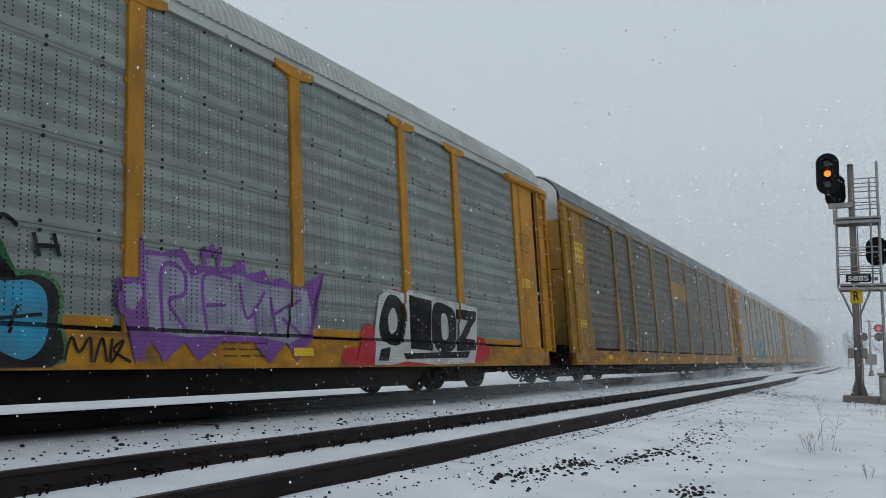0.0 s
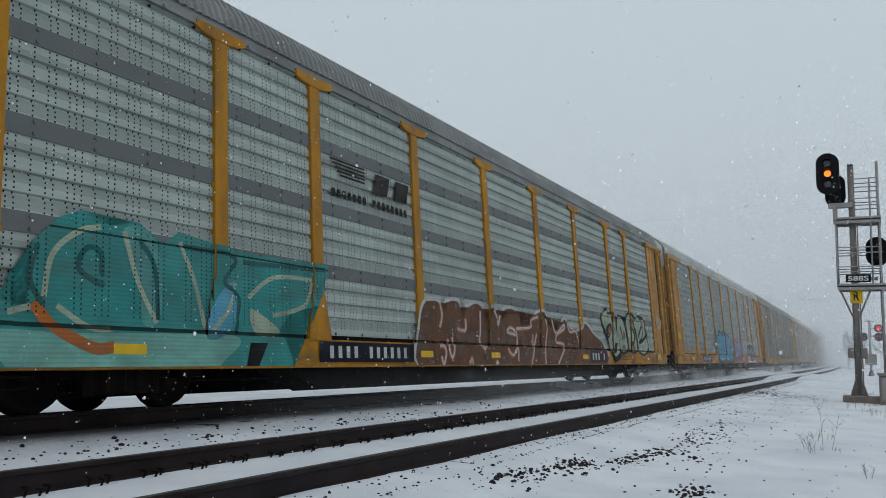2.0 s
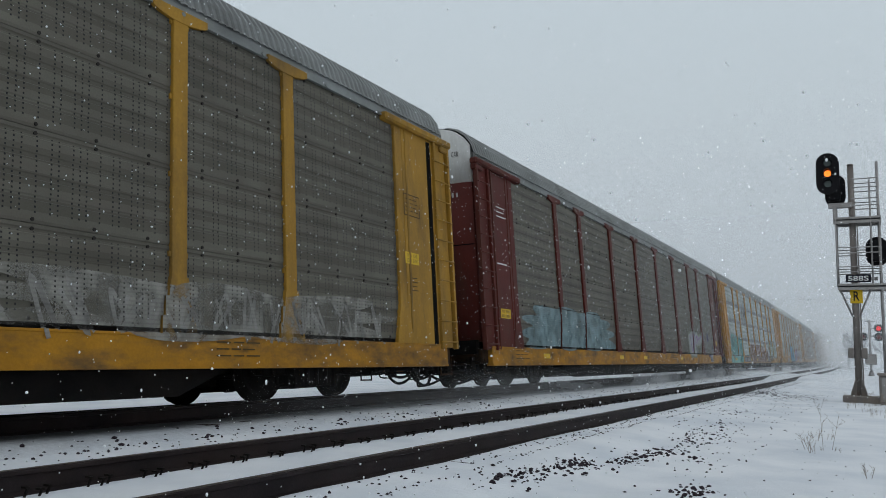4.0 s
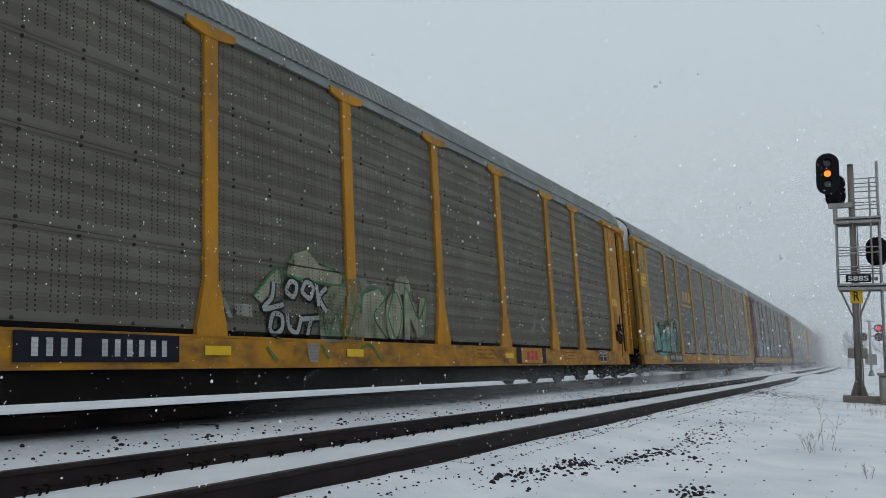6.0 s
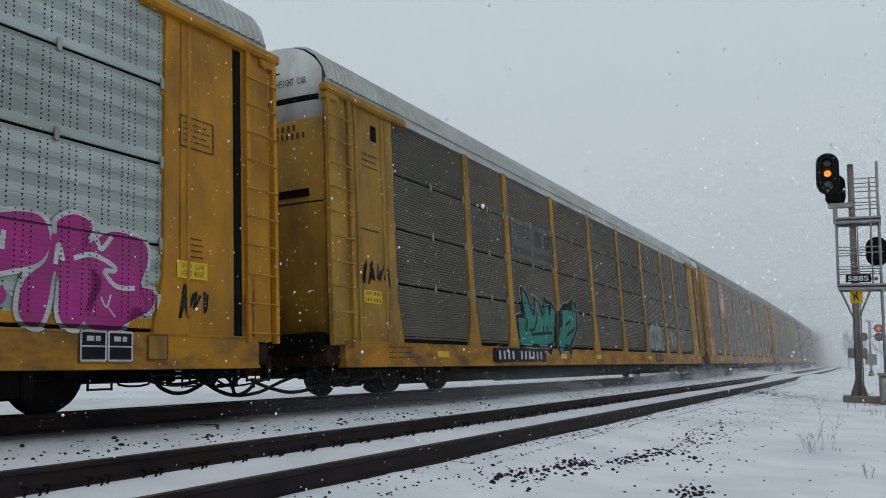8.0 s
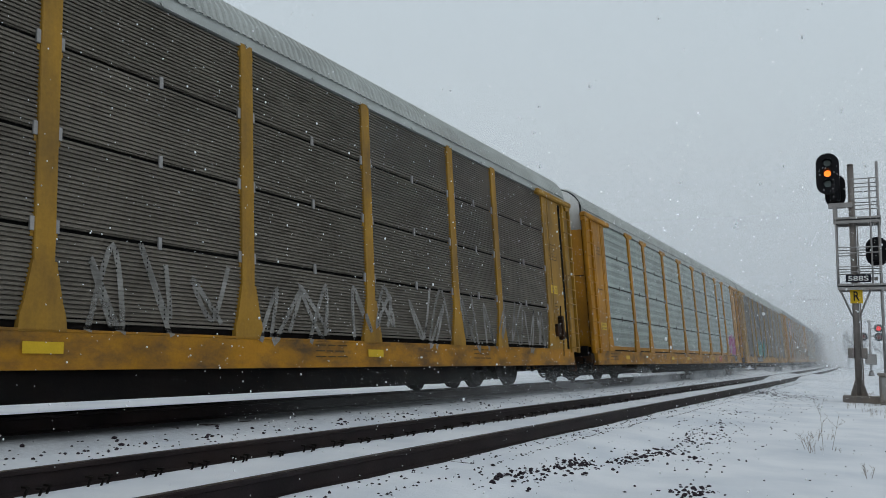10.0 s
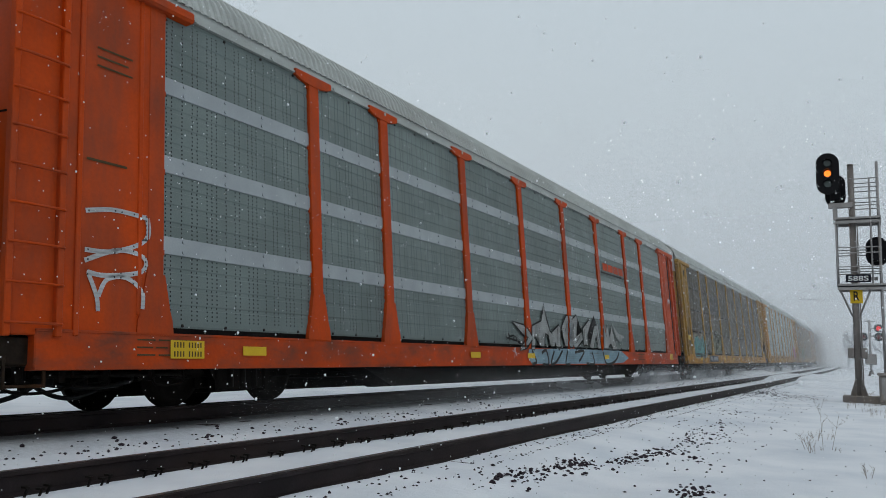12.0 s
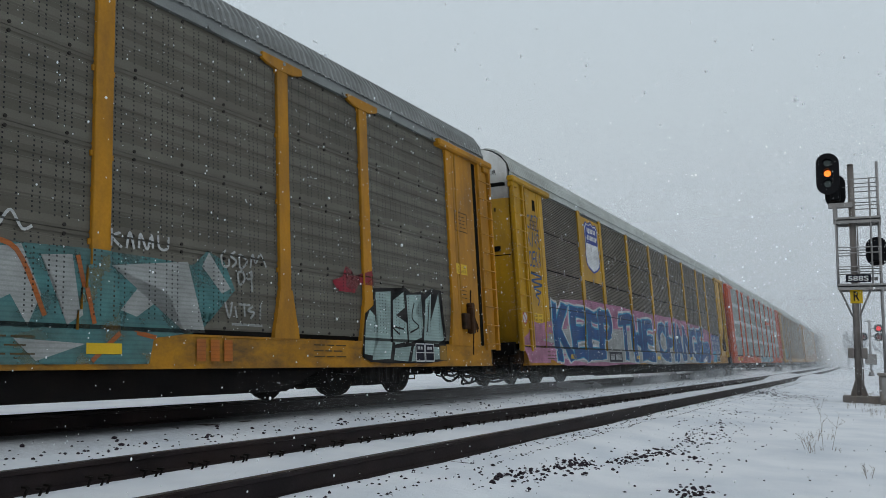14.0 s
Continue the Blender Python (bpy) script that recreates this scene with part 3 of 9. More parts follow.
def make_lever():
    """Uncoupling lever and its brackets under the end sill."""
    bm = bmesh.new()
    hose(bm, [(1.45, -0.1, 0.40), (1.42, -0.12, 0.50), (0.9, -0.16, 0.50), (0.3, -0.3, 0.56), (0.05, -0.5, 0.7)], 0.014, 6, 5)
    for x in (1.3, 0.7):
        box(bm, x - 0.025, x + 0.025, -0.14, -0.02, 0.36, 0.6)
    for x, y, z in ((0.9, 0.5, 0.34), (0.6, 0.9, 0.30), (0.6, 0.25, 0.34)):
        box(bm, x - 0.03, x + 0.03, y - 0.04, y + 0.04, z, 0.62)
    hose(bm, [(1.3, 1.2, 0.42), (1.2, 0.9, 0.24), (1.1, 0.45, 0.22), (1.15, 0.1, 0.40)], 0.018, 6, 5)
    tube(bm, (0.7, -0.05, 0.34), (0.7, 1.6, 0.34), 0.022, 6)
    tube(bm, (1.3, 0.5, 0.37), (1.3, 2.4, 0.37), 0.028, 6)
    for y in (0.35, 0.8, 1.3, 1.9):
        box(bm, 1.26, 1.34, y - 0.035, y + 0.035, 0.30, 0.60, 0.006)
    for y0 in (0.9, 1.9):
        hose(bm, [(1.36, y0, 0.42), (1.36, y0 + 0.02, 0.26), (1.36, y0 + 0.4, 0.26), (1.36, y0 + 0.42, 0.42)], 0.013, 6, 3)
    tube(bm, (0.45, -0.3, 0.62), (0.42, -0.34, 0.18), 0.008, 5)
    return mesh_of("uncoupling_lever", bm, M["iron"])


def flipped(me):
    """The same gear for the other end, so that it hangs on the car's same side."""
    me.transform(Matrix.Diagonal((-1, 1, 1, 1)))
    me.flip_normals()
    return me


def make_hose():
    """Brake hose that hangs in a loop to the next car, with its pipe and a second cable."""
    bm = bmesh.new()
    hose(bm, [(1.18, 1.75, 0.30), (1.16, 1.4, 0.25), (1.06, 1.0, 0.27), (0.95, 0.6, 0.34), (0.85, 0.25, 0.35), (0.7, -0.05, 0.26), (0.5, -0.32, 0.12), (0.36, -0.605, 0.08)], 0.024, 8, 6)
    hose(bm, [(1.18, 1.75, 0.30), (1.2, 1.7, 0.36), (1.15, 1.2, 0.38), (1.05, 0.9, 0.36)], 0.020, 6, 5)
    hose(bm, [(0.5, 0.3, 0.45), (0.46, 0.0, 0.32), (0.3, -0.35, 0.24), (0.2, -0.605, 0.22)], 0.016, 6, 6)
    box(bm, 1.02, 1.14, 0.70, 0.86, 0.27, 0.40, 0.02)
    hose(bm, [(1.02, 1.45, 0.42), (1.02, 1.50, 0.27), (1.0, 1.25, 0.16), (1.0, 1.0, 0.165), (1.0, 0.74, 0.28), (1.0, 0.70, 0.42)], 0.024, 7, 6)
    hose(bm, [(1.0, 0.74, 0.29), (0.98, 0.55, 0.19), (0.9, 0.22, 0.11), (0.82, -0.1, 0.10), (0.7, -0.45, 0.2), (0.6, -0.62, 0.3)], 0.026, 7, 6)
    for y in (0.74, 1.3):
        box(bm, 0.97, 1.03, y - 0.03, y + 0.03, 0.26, 0.62, 0.008)
    box(bm, 0.98, 1.02, 0.2, 0.62, 0.22, 0.245)
    for y in (0.2, 0.6):
        box(bm, 0.97, 1.03, y - 0.025, y + 0.025, 0.22, 0.62, 0.006)
    return mesh_of("air_hose", bm, M["rubber"])


def make_under():
    """Centre sill, cross ties and hanging gear under the floor."""
    bm = bmesh.new()
    box(bm, -0.3, 0.3, 0.6, CAR_LENGTH - 0.6, 0.32, 0.95)
    prism(bm, [(5.3, 0.6), (6.6, 0.11), (CAR_LENGTH - 6.6, 0.11), (CAR_LENGTH - 5.3, 0.6)], 0, 1.0, 1.48)
    prism(bm, [(5.3, 0.6), (6.6, 0.15), (CAR_LENGTH - 6.6, 0.15), (CAR_LENGTH - 5.3, 0.6)], 0, -1.42, -1.0)
    box(bm, -1.5, 1.5, 0.3, CAR_LENGTH - 0.3, 0.78, 0.95)
    for k in range(9):
        y = 6.6 + k * 1.8
        box(bm, -1.3, 1.42, y - 0.06, y + 0.06, 0.40, 0.80)
    box(bm, 0.5, 1.3, 8.2, 9.6, 0.34, 0.7, 0.03)
    tube(bm, (1.0, 15.2, 0.5), (1.0, 16.6, 0.5), 0.2, 12)
    tube(bm, (1.36, 1.0, 0.44), (1.36, CAR_LENGTH - 1.0, 0.44), 0.02, 6)
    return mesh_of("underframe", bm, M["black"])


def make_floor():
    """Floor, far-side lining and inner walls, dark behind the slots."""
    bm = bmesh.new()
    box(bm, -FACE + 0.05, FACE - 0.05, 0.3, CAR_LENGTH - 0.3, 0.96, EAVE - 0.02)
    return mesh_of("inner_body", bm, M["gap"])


def car(index, posts, sheet, style, roof, label, tee=True, flare=True, strip=None, ends=None, seams=True, cap=True):
    """An enclosed car carrier. posts, sheet, roof, ends: materials; style: how its side sheets are pressed."""
    c = stands("autorack_car", label, "rail car", group="cars of the freight train")
    ends = ends or posts
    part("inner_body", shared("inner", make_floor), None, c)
    part("underframe", shared("under", make_under), None, c)
    part("roof", shared(("roof", roof), lambda: make_roof(M[roof])), None, c, "corrugated arched roof sheet")
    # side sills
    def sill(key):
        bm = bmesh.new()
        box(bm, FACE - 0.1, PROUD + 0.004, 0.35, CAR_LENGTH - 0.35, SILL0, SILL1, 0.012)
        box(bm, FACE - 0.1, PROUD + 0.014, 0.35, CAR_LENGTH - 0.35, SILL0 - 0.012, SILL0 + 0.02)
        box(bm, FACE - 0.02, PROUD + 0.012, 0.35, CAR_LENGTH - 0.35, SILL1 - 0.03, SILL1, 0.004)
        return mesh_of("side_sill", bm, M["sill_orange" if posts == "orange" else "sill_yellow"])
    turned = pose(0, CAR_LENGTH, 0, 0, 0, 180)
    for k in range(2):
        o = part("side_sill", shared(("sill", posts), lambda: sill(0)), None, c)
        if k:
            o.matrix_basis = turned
    # posts
    for k in range(2):
        for j, y in enumerate(POSTS):
            end = j in (0, len(POSTS) - 1)
            wide = flare is True or (flare and j in flare)
            key = ("post", posts, wide, tee and not end)
            o = part("post", shared(key, lambda: mesh_of("post", make_post(wide, tee and not end), M[posts])), None, c)
            o.matrix_basis = (turned if k else Matrix()) @ pose(0, y, 0)
    # side sheets
    bays = list(zip(POSTS, POSTS[1:]))
    for k in range(2):
        for a, z in bays:
            w = round(z - a - 0.16, 3)
            me = shared(("panel", style, sheet, w), lambda: mesh_of("side_panel", make_panel(style, w), [M[sheet], M["bolt"]]))
            for r in range(4):
                o = part("side_panel", me, None, c)
                o.matrix_basis = (turned if k else Matrix()) @ pose(FACE - 0.02, a + 0.08, SILL1 + 0.06 + r * ROW)
            if strip:
                sm = shared(("strip", strip, w), lambda: mesh_of("zinc_strip", strip_bm(w), M[strip]))
                for r in range(1, 4):
                    o = part("zinc_strip", sm, None, c)
                    o.matrix_basis = (turned if k else Matrix()) @ pose(FACE - 0.006, a + 0.08, SILL1 + 0.052 + r * ROW)
            elif seams and not k:
                sm = shared("clip_piece", lambda: mesh_of("seam_clip", one_box(0.0, 0.03, -0.025, 0.025, -0.07, 0.07, 0.004), M["galv"]))
                for r in range(1, 4):
                    for y in (0.05, w / 2, w - 0.05):
                        o = part("seam_clip", sm, None, c)
                        o.matrix_basis = pose(FACE - 0.004, a + 0.08 + y, SILL1 + 0.052 + r * ROW)
    if index in (0, 6):
        for a, z in bays:
            w = round(z - a - 0.46, 3)
            o = part("kick_plate", shared(("kick", posts, w), lambda: mesh_of("kick_plate", one_box(-0.02, 0.006, 0, w, 0, 0.105, 0.004), M[posts])), None, c, "yellow plate along the foot of the side sheets")
            o.matrix_basis = pose(FACE, a + 0.23, SILL1 + 0.045)
    # ends
    for k in range(2):
        at = turned if k else Matrix()
        e = part("end_door", shared(("end", ends), lambda: mesh_of("end_door", make_end(0.90, 4.20, False), M[ends])), None, c)
        e.matrix_basis = at
        e = part("end_cap", shared(("cap", cap), lambda: mesh_of("end_cap", make_end(4.20, EAVE, True), M["cap"])), None, c, "white painted upper end")
        e.matrix_basis = at
        o = part("door_seam", shared("seam", door_seam), None, c, "dark seam with latches between the end doors")
        o.matrix_basis = at
        if index in (5, 7, 9) and not k:
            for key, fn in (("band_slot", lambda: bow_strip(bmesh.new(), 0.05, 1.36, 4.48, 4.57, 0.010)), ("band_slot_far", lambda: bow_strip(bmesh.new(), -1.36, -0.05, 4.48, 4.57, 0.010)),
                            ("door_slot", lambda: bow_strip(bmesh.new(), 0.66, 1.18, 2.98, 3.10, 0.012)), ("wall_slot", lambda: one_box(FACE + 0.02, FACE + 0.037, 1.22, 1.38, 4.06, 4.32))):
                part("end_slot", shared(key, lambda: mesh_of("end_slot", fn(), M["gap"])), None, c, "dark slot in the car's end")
        for s in (1, -1):
            o = part("corner_wall", shared(("corner", ends, s), lambda: mesh_of("corner_wall", corner_bm(s), M[ends])), None, c)
            o.matrix_basis = at
            for j, (ya, yb, za, out) in enumerate(((0.74, 0.80, 0.74, 0.055), (1.50, 1.56, 0.98, 0.045))):
                if k and not j:
                    continue
                o = part("wall_rib", shared(("rib", ends, s, j), lambda: mesh_of("wall_rib", mirrored(one_box(FACE - 0.02, FACE + out, ya, yb, za, EAVE - 0.05, 0.01), s), M[ends])), None, c)
                o.matrix_basis = at
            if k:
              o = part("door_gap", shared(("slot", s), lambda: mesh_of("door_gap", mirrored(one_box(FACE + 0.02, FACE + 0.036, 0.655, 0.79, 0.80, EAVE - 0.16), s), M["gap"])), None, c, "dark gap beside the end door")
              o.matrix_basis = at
            o = part("ladder", shared(("ladder", ends, s), lambda: mesh_of("ladder", mirrored(make_ladder(), s), M[ends])), None, c)
            o.matrix_basis = at
            for j in range(10):
                g = part("rung", shared(("rung", ends, s), lambda: mesh_of("rung", mirrored(make_rung(), s), M[ends])), None, o)
                g.matrix_basis = pose(0, 0, 0.84 + j * 0.37)
            o = part("door_rail", shared(("brace", ends, s), lambda: mesh_of("door_rail", mirrored(brace_bm(), s), M[ends])), None, c)
            o.matrix_basis = at
        if k and index in (4, 7, 9, 10):
            o = part("door_latch", shared("latch", latch), None, c, "dark greasy latch and chain on the end door")
            o.matrix_basis = Matrix()
        o = part("end_sill", shared(("esill", ends), lambda: mesh_of("end_sill", esill_bm(), M["greasy"])), None, c)
        o.matrix_basis = at
        for nm, key, fn in (("coupler", "coupler", make_coupler), ("uncoupling_lever", "lever", make_lever), ("air_hose", "hose", make_hose)):
            o = part(nm, shared((key, k), lambda: flipped(fn()) if k else fn()), None, c)
            o.matrix_basis = at
        # bogie
        t = part("bogie", shared("bolster", bolster), None, c)
        t.matrix_basis = at @ pose(0, 3.6, 0)
        for s in (1, -1):
            f = part("side_frame", shared("frame", make_truck_frame), None, t)
            f.matrix_basis = pose(0, 0, 0, 0, 0, 0 if s > 0 else 180)
            for y in (-0.88, 0.88):
                w = part("wheel", shared("wheel", make_wheel), None, t)
                w.matrix_basis = pose(s * 0.7525, y, 0.42, 0, 0, 0 if s > 0 else 180)
    CARS[index] = c
    return c


def door_seam():
    """The gap between the two end doors, its latch rods and the hinges."""
    bm = bmesh.new()
    box(bm, -0.035, 0.035, -0.055, 0.0, 0.78, 4.2)
    for k in range(6):
        z = 1.0 + k * 0.6
        box(bm, -0.09, 0.09, -0.075, -0.01, z, z + 0.13, 0.01)
    box(bm, -1.38, 1.38, -0.03, 0.12, 0.66, 0.93)
    bow_strip(bm, -1.40, 1.40, 2.88, 2.90, 0.008)
    tube(bm, (0.5, -0.05, 4.95), (0.75, -0.07, 4.97), 0.012, 6)
    return mesh_of("door_seam", bm, M["black"])


def bow_strip(bm, x0, x1, z0, z1, out):
    """A flat bar that follows the bowed end doors."""
    prev, n = None, 14
    for k in range(n + 1):
        x = x0 + (x1 - x0) * k / n
        y = -0.02 + 0.14 * (abs(x) / 1.40) ** 3 - out
        ring = [bm.verts.new(v) for v in ((x, y, z0), (x, y, z1), (x, y + 0.05, z1), (x, y + 0.05, z0))]
        if prev:
            for q in range(4):
                bm.faces.new((prev[q], ring[q], ring[(q + 1) % 4], prev[(q + 1) % 4]))
        else:
            bm.faces.new(ring)
        prev = ring
    bm.faces.new(prev[::-1])
    bmesh.ops.recalc_face_normals(bm, faces=bm.faces)
    return bm


def strip_bm(w):
    bm = bmesh.new()
    box(bm, 0.0, 0.014, 0, w, -0.10, 0.10)
    for k in range(4):
        y = w * (k + 0.5) / 4
        for z in (-0.06, 0.06):
            tube(bm, (0.0, y, z), (0.028, y, z), 0.022, 6)
    return bm


def mirrored(bm, s):
    if s < 0:
        bmesh.ops.scale(bm, vec=(-1, 1, 1), verts=bm.verts)
        bmesh.ops.reverse_faces(bm, faces=bm.faces)
    return bm


def latch():
    """Door latch, brake rod and chain low on the near wall of the leading end."""
    bm = bmesh.new()
    x = FACE + 0.03
    box(bm, x, x + 0.08, 25.82, 26.12, 1.10, 1.40, 0.015)
    box(bm, x, x + 0.13, 26.05, 26.18, 1.02, 1.52, 0.02)
    tube(bm, (x, 26.12, 1.55), (x + 0.12, 26.12, 1.55), 0.06, 10)
    tube(bm, (x + 0.06, 26.12, 1.55), (x + 0.07, 26.14, 1.85), 0.016, 6)
    tube(bm, (x + 0.06, 26.18, 1.45), (x + 0.07, 26.38, 1.12), 0.022, 6)
    hose(bm, [(x + 0.10, 26.12, 1.05), (x + 0.09, 26.10, 0.8), (x + 0.07, 26.12, 0.62)], 0.013, 5, 5)
    hose(bm, [(x + 0.12, 26.12, 1.35), (x + 0.12, 26.24, 1.05), (x + 0.10, 26.3, 1.2)], 0.011, 5, 5)
    return mesh_of("door_latch", bm, M["greasy"])


def one_box(*size):
    bm = bmesh.new()
    box(bm, *size)
    return bm


def corner_bm(s):
    """The solid side wall between the end and the first post, with a door track post."""
    bm = bmesh.new()
    box(bm, FACE - 0.06, FACE + 0.03, 0.10, POSTS[0] - 0.1, 0.74, EAVE - 0.03, 0.01)
    return mirrored(bm, s)


def brace_bm():
    """The heavy rail at the top of the end doors."""
    bm = bmesh.new()
    box(bm, FACE - 0.05, PROUD + 0.09, -0.05, POSTS[0] + 0.5, EAVE - 0.13, EAVE + 0.01, 0.03)
    box(bm, FACE - 0.05, PROUD + 0.05, -0.02, 0.30, EAVE - 0.24, EAVE - 0.12, 0.02)
    return bm


def esill_bm():
    bm = bmesh.new()
    box(bm, -1.45, 1.45, 0.06, 0.45, 0.46, 0.74, 0.02)
    for s in (-1, 1):
        tube(bm, (s * 1.48, 0.1, 0.55), (s * 1.48, 0.1, 0.25), 0.018, 6)
        tube(bm, (s * 1.48, 0.5, 0.55), (s * 1.48, 0.5, 0.25), 0.018, 6)
        tube(bm, (s * 1.48, 0.1, 0.27), (s * 1.48, 0.5, 0.27), 0.018, 6)
    return bm


def bolster():
    bm = bmesh.new()
    box(bm, -1.0, 1.0, -0.2, 0.2, 0.42, 0.7, 0.03)
    for y in (-0.88, 0.88):
        tube(bm, (-0.75, y, 0.42), (0.75, y, 0.42), 0.08, 10)
    box(bm, -0.62, 0.62, -0.74, 0.74, 0.15, 0.46, 0.04)
    for s in (-1, 1):
        box(bm, -0.85, 0.85, s * 0.50 - 0.07, s * 0.50 + 0.07, 0.20, 0.52, 0.02)
        box(bm, -0.4, 0.4, s * 1.35 - 0.06, s * 1.35 + 0.06, 0.22, 0.60, 0.02)
        tube(bm, (-0.8, s * 1.40, 0.34), (0.8, s * 1.40, 0.34), 0.035, 6)
        box(bm, 0.66, 0.84, s * 0.40 - 0.05, s * 0.40 + 0.05, 0.2, 0.62, 0.02)
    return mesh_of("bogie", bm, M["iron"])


CARS = {}
Y_LABEL = "yellow car carrier with "
car(-6, "ochre", "brown", "rib", "roof_grey", Y_LABEL + "sooty brown side panels, in snow haze", seams=False)
car(-5, "yellow", "silver", "rib", "roof_pale", Y_LABEL + "silver side panels, in snow haze", seams=False)
car(-4, "ochre", "louvre", "louvre", "roof_grey", Y_LABEL + "grey louvred panels, in snow haze")
car(-3, "yellow", "silver", "rib", "roof_pale", Y_LABEL + "silver perforated side panels and pale roof", seams=False)
car(-2, "yellow", "silver", "rib", "roof_pale", Y_LABEL + "silver panels and a teal painted tag", seams=False)
car(-1, "dull", "brown", "rib", "roof_grey", Y_LABEL + "brownish grey panels and faded tags", ends="ochre", seams=False)
car(0, "yellow", "silver", "rib", "roof_pale", Y_LABEL + "silver panels, blue, purple and black graffiti", flare=(1, 2), seams=False)
car(1, "yellow", "pale", "ridge", "roof_grey", Y_LABEL + "pale panels, grey strips, brown and teal graffiti", flare=(2,), strip="band")
car(2, "maroon", "brown", "rib", "roof_grey", "maroon steel car carrier with dark brown panels and white graffiti", seams=False)
car(3, "ochre", "brown", "rib", "roof_grey", Y_LABEL + "sooty panels and teal and white graffiti", ends="ochre", seams=False)
car(4, "yellow", "brown", "rib", "roof_grey", Y_LABEL + "dark panels and a striped shield", seams=False)
car(5, "ochre", "louvre", "louvre", "roof_pale", Y_LABEL + "grey louvred panels and green graffiti", tee=False)
car(6, "yellow", "pale", "gap", "roof_pale", Y_LABEL + "bright silver panels and a magenta tag")
car(7, "ochre", "louvre", "louvre", "roof_pale", Y_LABEL + "grey louvred panels and outlined graffiti", tee=False)
car(8, "orange", "cool", "rib", "roof_pale", "orange steel car carrier with grey panels and bright strips", strip="band_pale")
car(9, "bright", "louvre", "louvre", "roof_pale", "bright yellow car carrier with blue and pink graffiti lettering", tee=False)
car(10, "yellow", "brown", "rib", "roof_grey", Y_LABEL + "dark perforated panels and pale blue graffiti", seams=False)


SLACK = {0: -0.04, 1: -0.05, 4: 0.03, 5: -0.05, 7: -0.06, 8: -0.03, 9: -0.10, 10: -0.10}     # play in the couplers


def train_place(index, t):
    s = START + SPEED * t + GAIN * t * t / 2 - CAR_PITCH * index + SLACK.get(index, 0.0)
    return pose(TRAIN_X + bend(s), s, DROP, 0, -CANT, math.degrees(bend_turn(s + CAR_LENGTH / 2)))


# ================= paint, lettering and plates on the cars =================
POST_HALF = 0.112


def surface_x(y, z):
    """How far out the near side's surface lies at a place along the car."""
    if z < SILL1:
        return PROUD + 0.0150
    for p in POSTS:
        if abs(y - p) < foot_half(z):
            return PROUD + 0.0155
    if y < POSTS[0] - POST_HALF or y > POSTS[-1] + POST_HALF:
        return FACE + 0.034
    return FACE + 0.013


FEET = [(SILL1, 0.255), (SILL1 + 0.2, 0.215), (SILL1 + 0.42, 0.16), (SILL1 + 0.66, POST_HALF)]


def foot_half(z):
    """Half the width of a post, which spreads towards its foot."""
    half = POST_HALF
    for a, w in FEET:
        if z >= a:
            half = w
    return half


def drape(bm, layer):
    """Lay a flat mesh, drawn in (y, z) at x = 0, on the side's sheets, posts and sill, each piece at its own depth."""
    for v in bm.verts:
        v.co.z -= 0.055
    ys = [v.co.y for v in bm.verts]
    zs = [v.co.z for v in bm.verts]
    if not ys:
        return bm
    cuts = []
    for p in POSTS:
        for w in sorted({foot_half(min(max(z, SILL1), EAVE)) for z in (min(zs), max(zs), (min(zs) + max(zs)) / 2, SILL1 + 0.3, SILL1 + 0.6) if min(zs) <= z <= max(zs)}):
            for e in (p - w, p + w):
                if min(ys) < e < max(ys):
                    cuts.append(((0, e, 0), (0, 1, 0)))
    for z, _ in FEET:
        if min(zs) < z < max(zs):
            cuts.append(((0, 0, z), (0, 0, 1)))
    for co, no in cuts:
        r = bmesh.ops.bisect_plane(bm, geom=bm.verts[:] + bm.edges[:] + bm.faces[:], plane_co=co, plane_no=no)
        es = [g for g in r["geom_cut"] if isinstance(g, bmesh.types.BMEdge)]
        if es:
            bmesh.ops.split_edges(bm, edges=es)
    for f in bm.faces:
        c = f.calc_center_median()
        x = surface_x(c.y, c.z) + 0.0025 * layer
        for v in f.verts:
            v.co.x = x
        if f.normal.x < 0:
            f.normal_flip()
    return bm


def glyph(ch, offset):
    """A letter of the built-in font as a flat mesh, cached: its points and faces."""
    key = ("glyph", ch, offset)
    if key not in CACHE:
        cu = bpy.data.curves.new("letter", "FONT")
        cu.body, cu.size, cu.offset, cu.resolution_u = ch, 1.0, offset, 3
        ob = bpy.data.objects.new("letter", cu)
        me = bpy.data.meshes.new_from_object(ob)
        CACHE[key] = ([tuple(v.co) for v in me.vertices], [tuple(p.vertices) for p in me.polygons])
        bpy.data.objects.remove(ob)
        bpy.data.curves.remove(cu)
        bpy.data.meshes.remove(me)
    return CACHE[key]


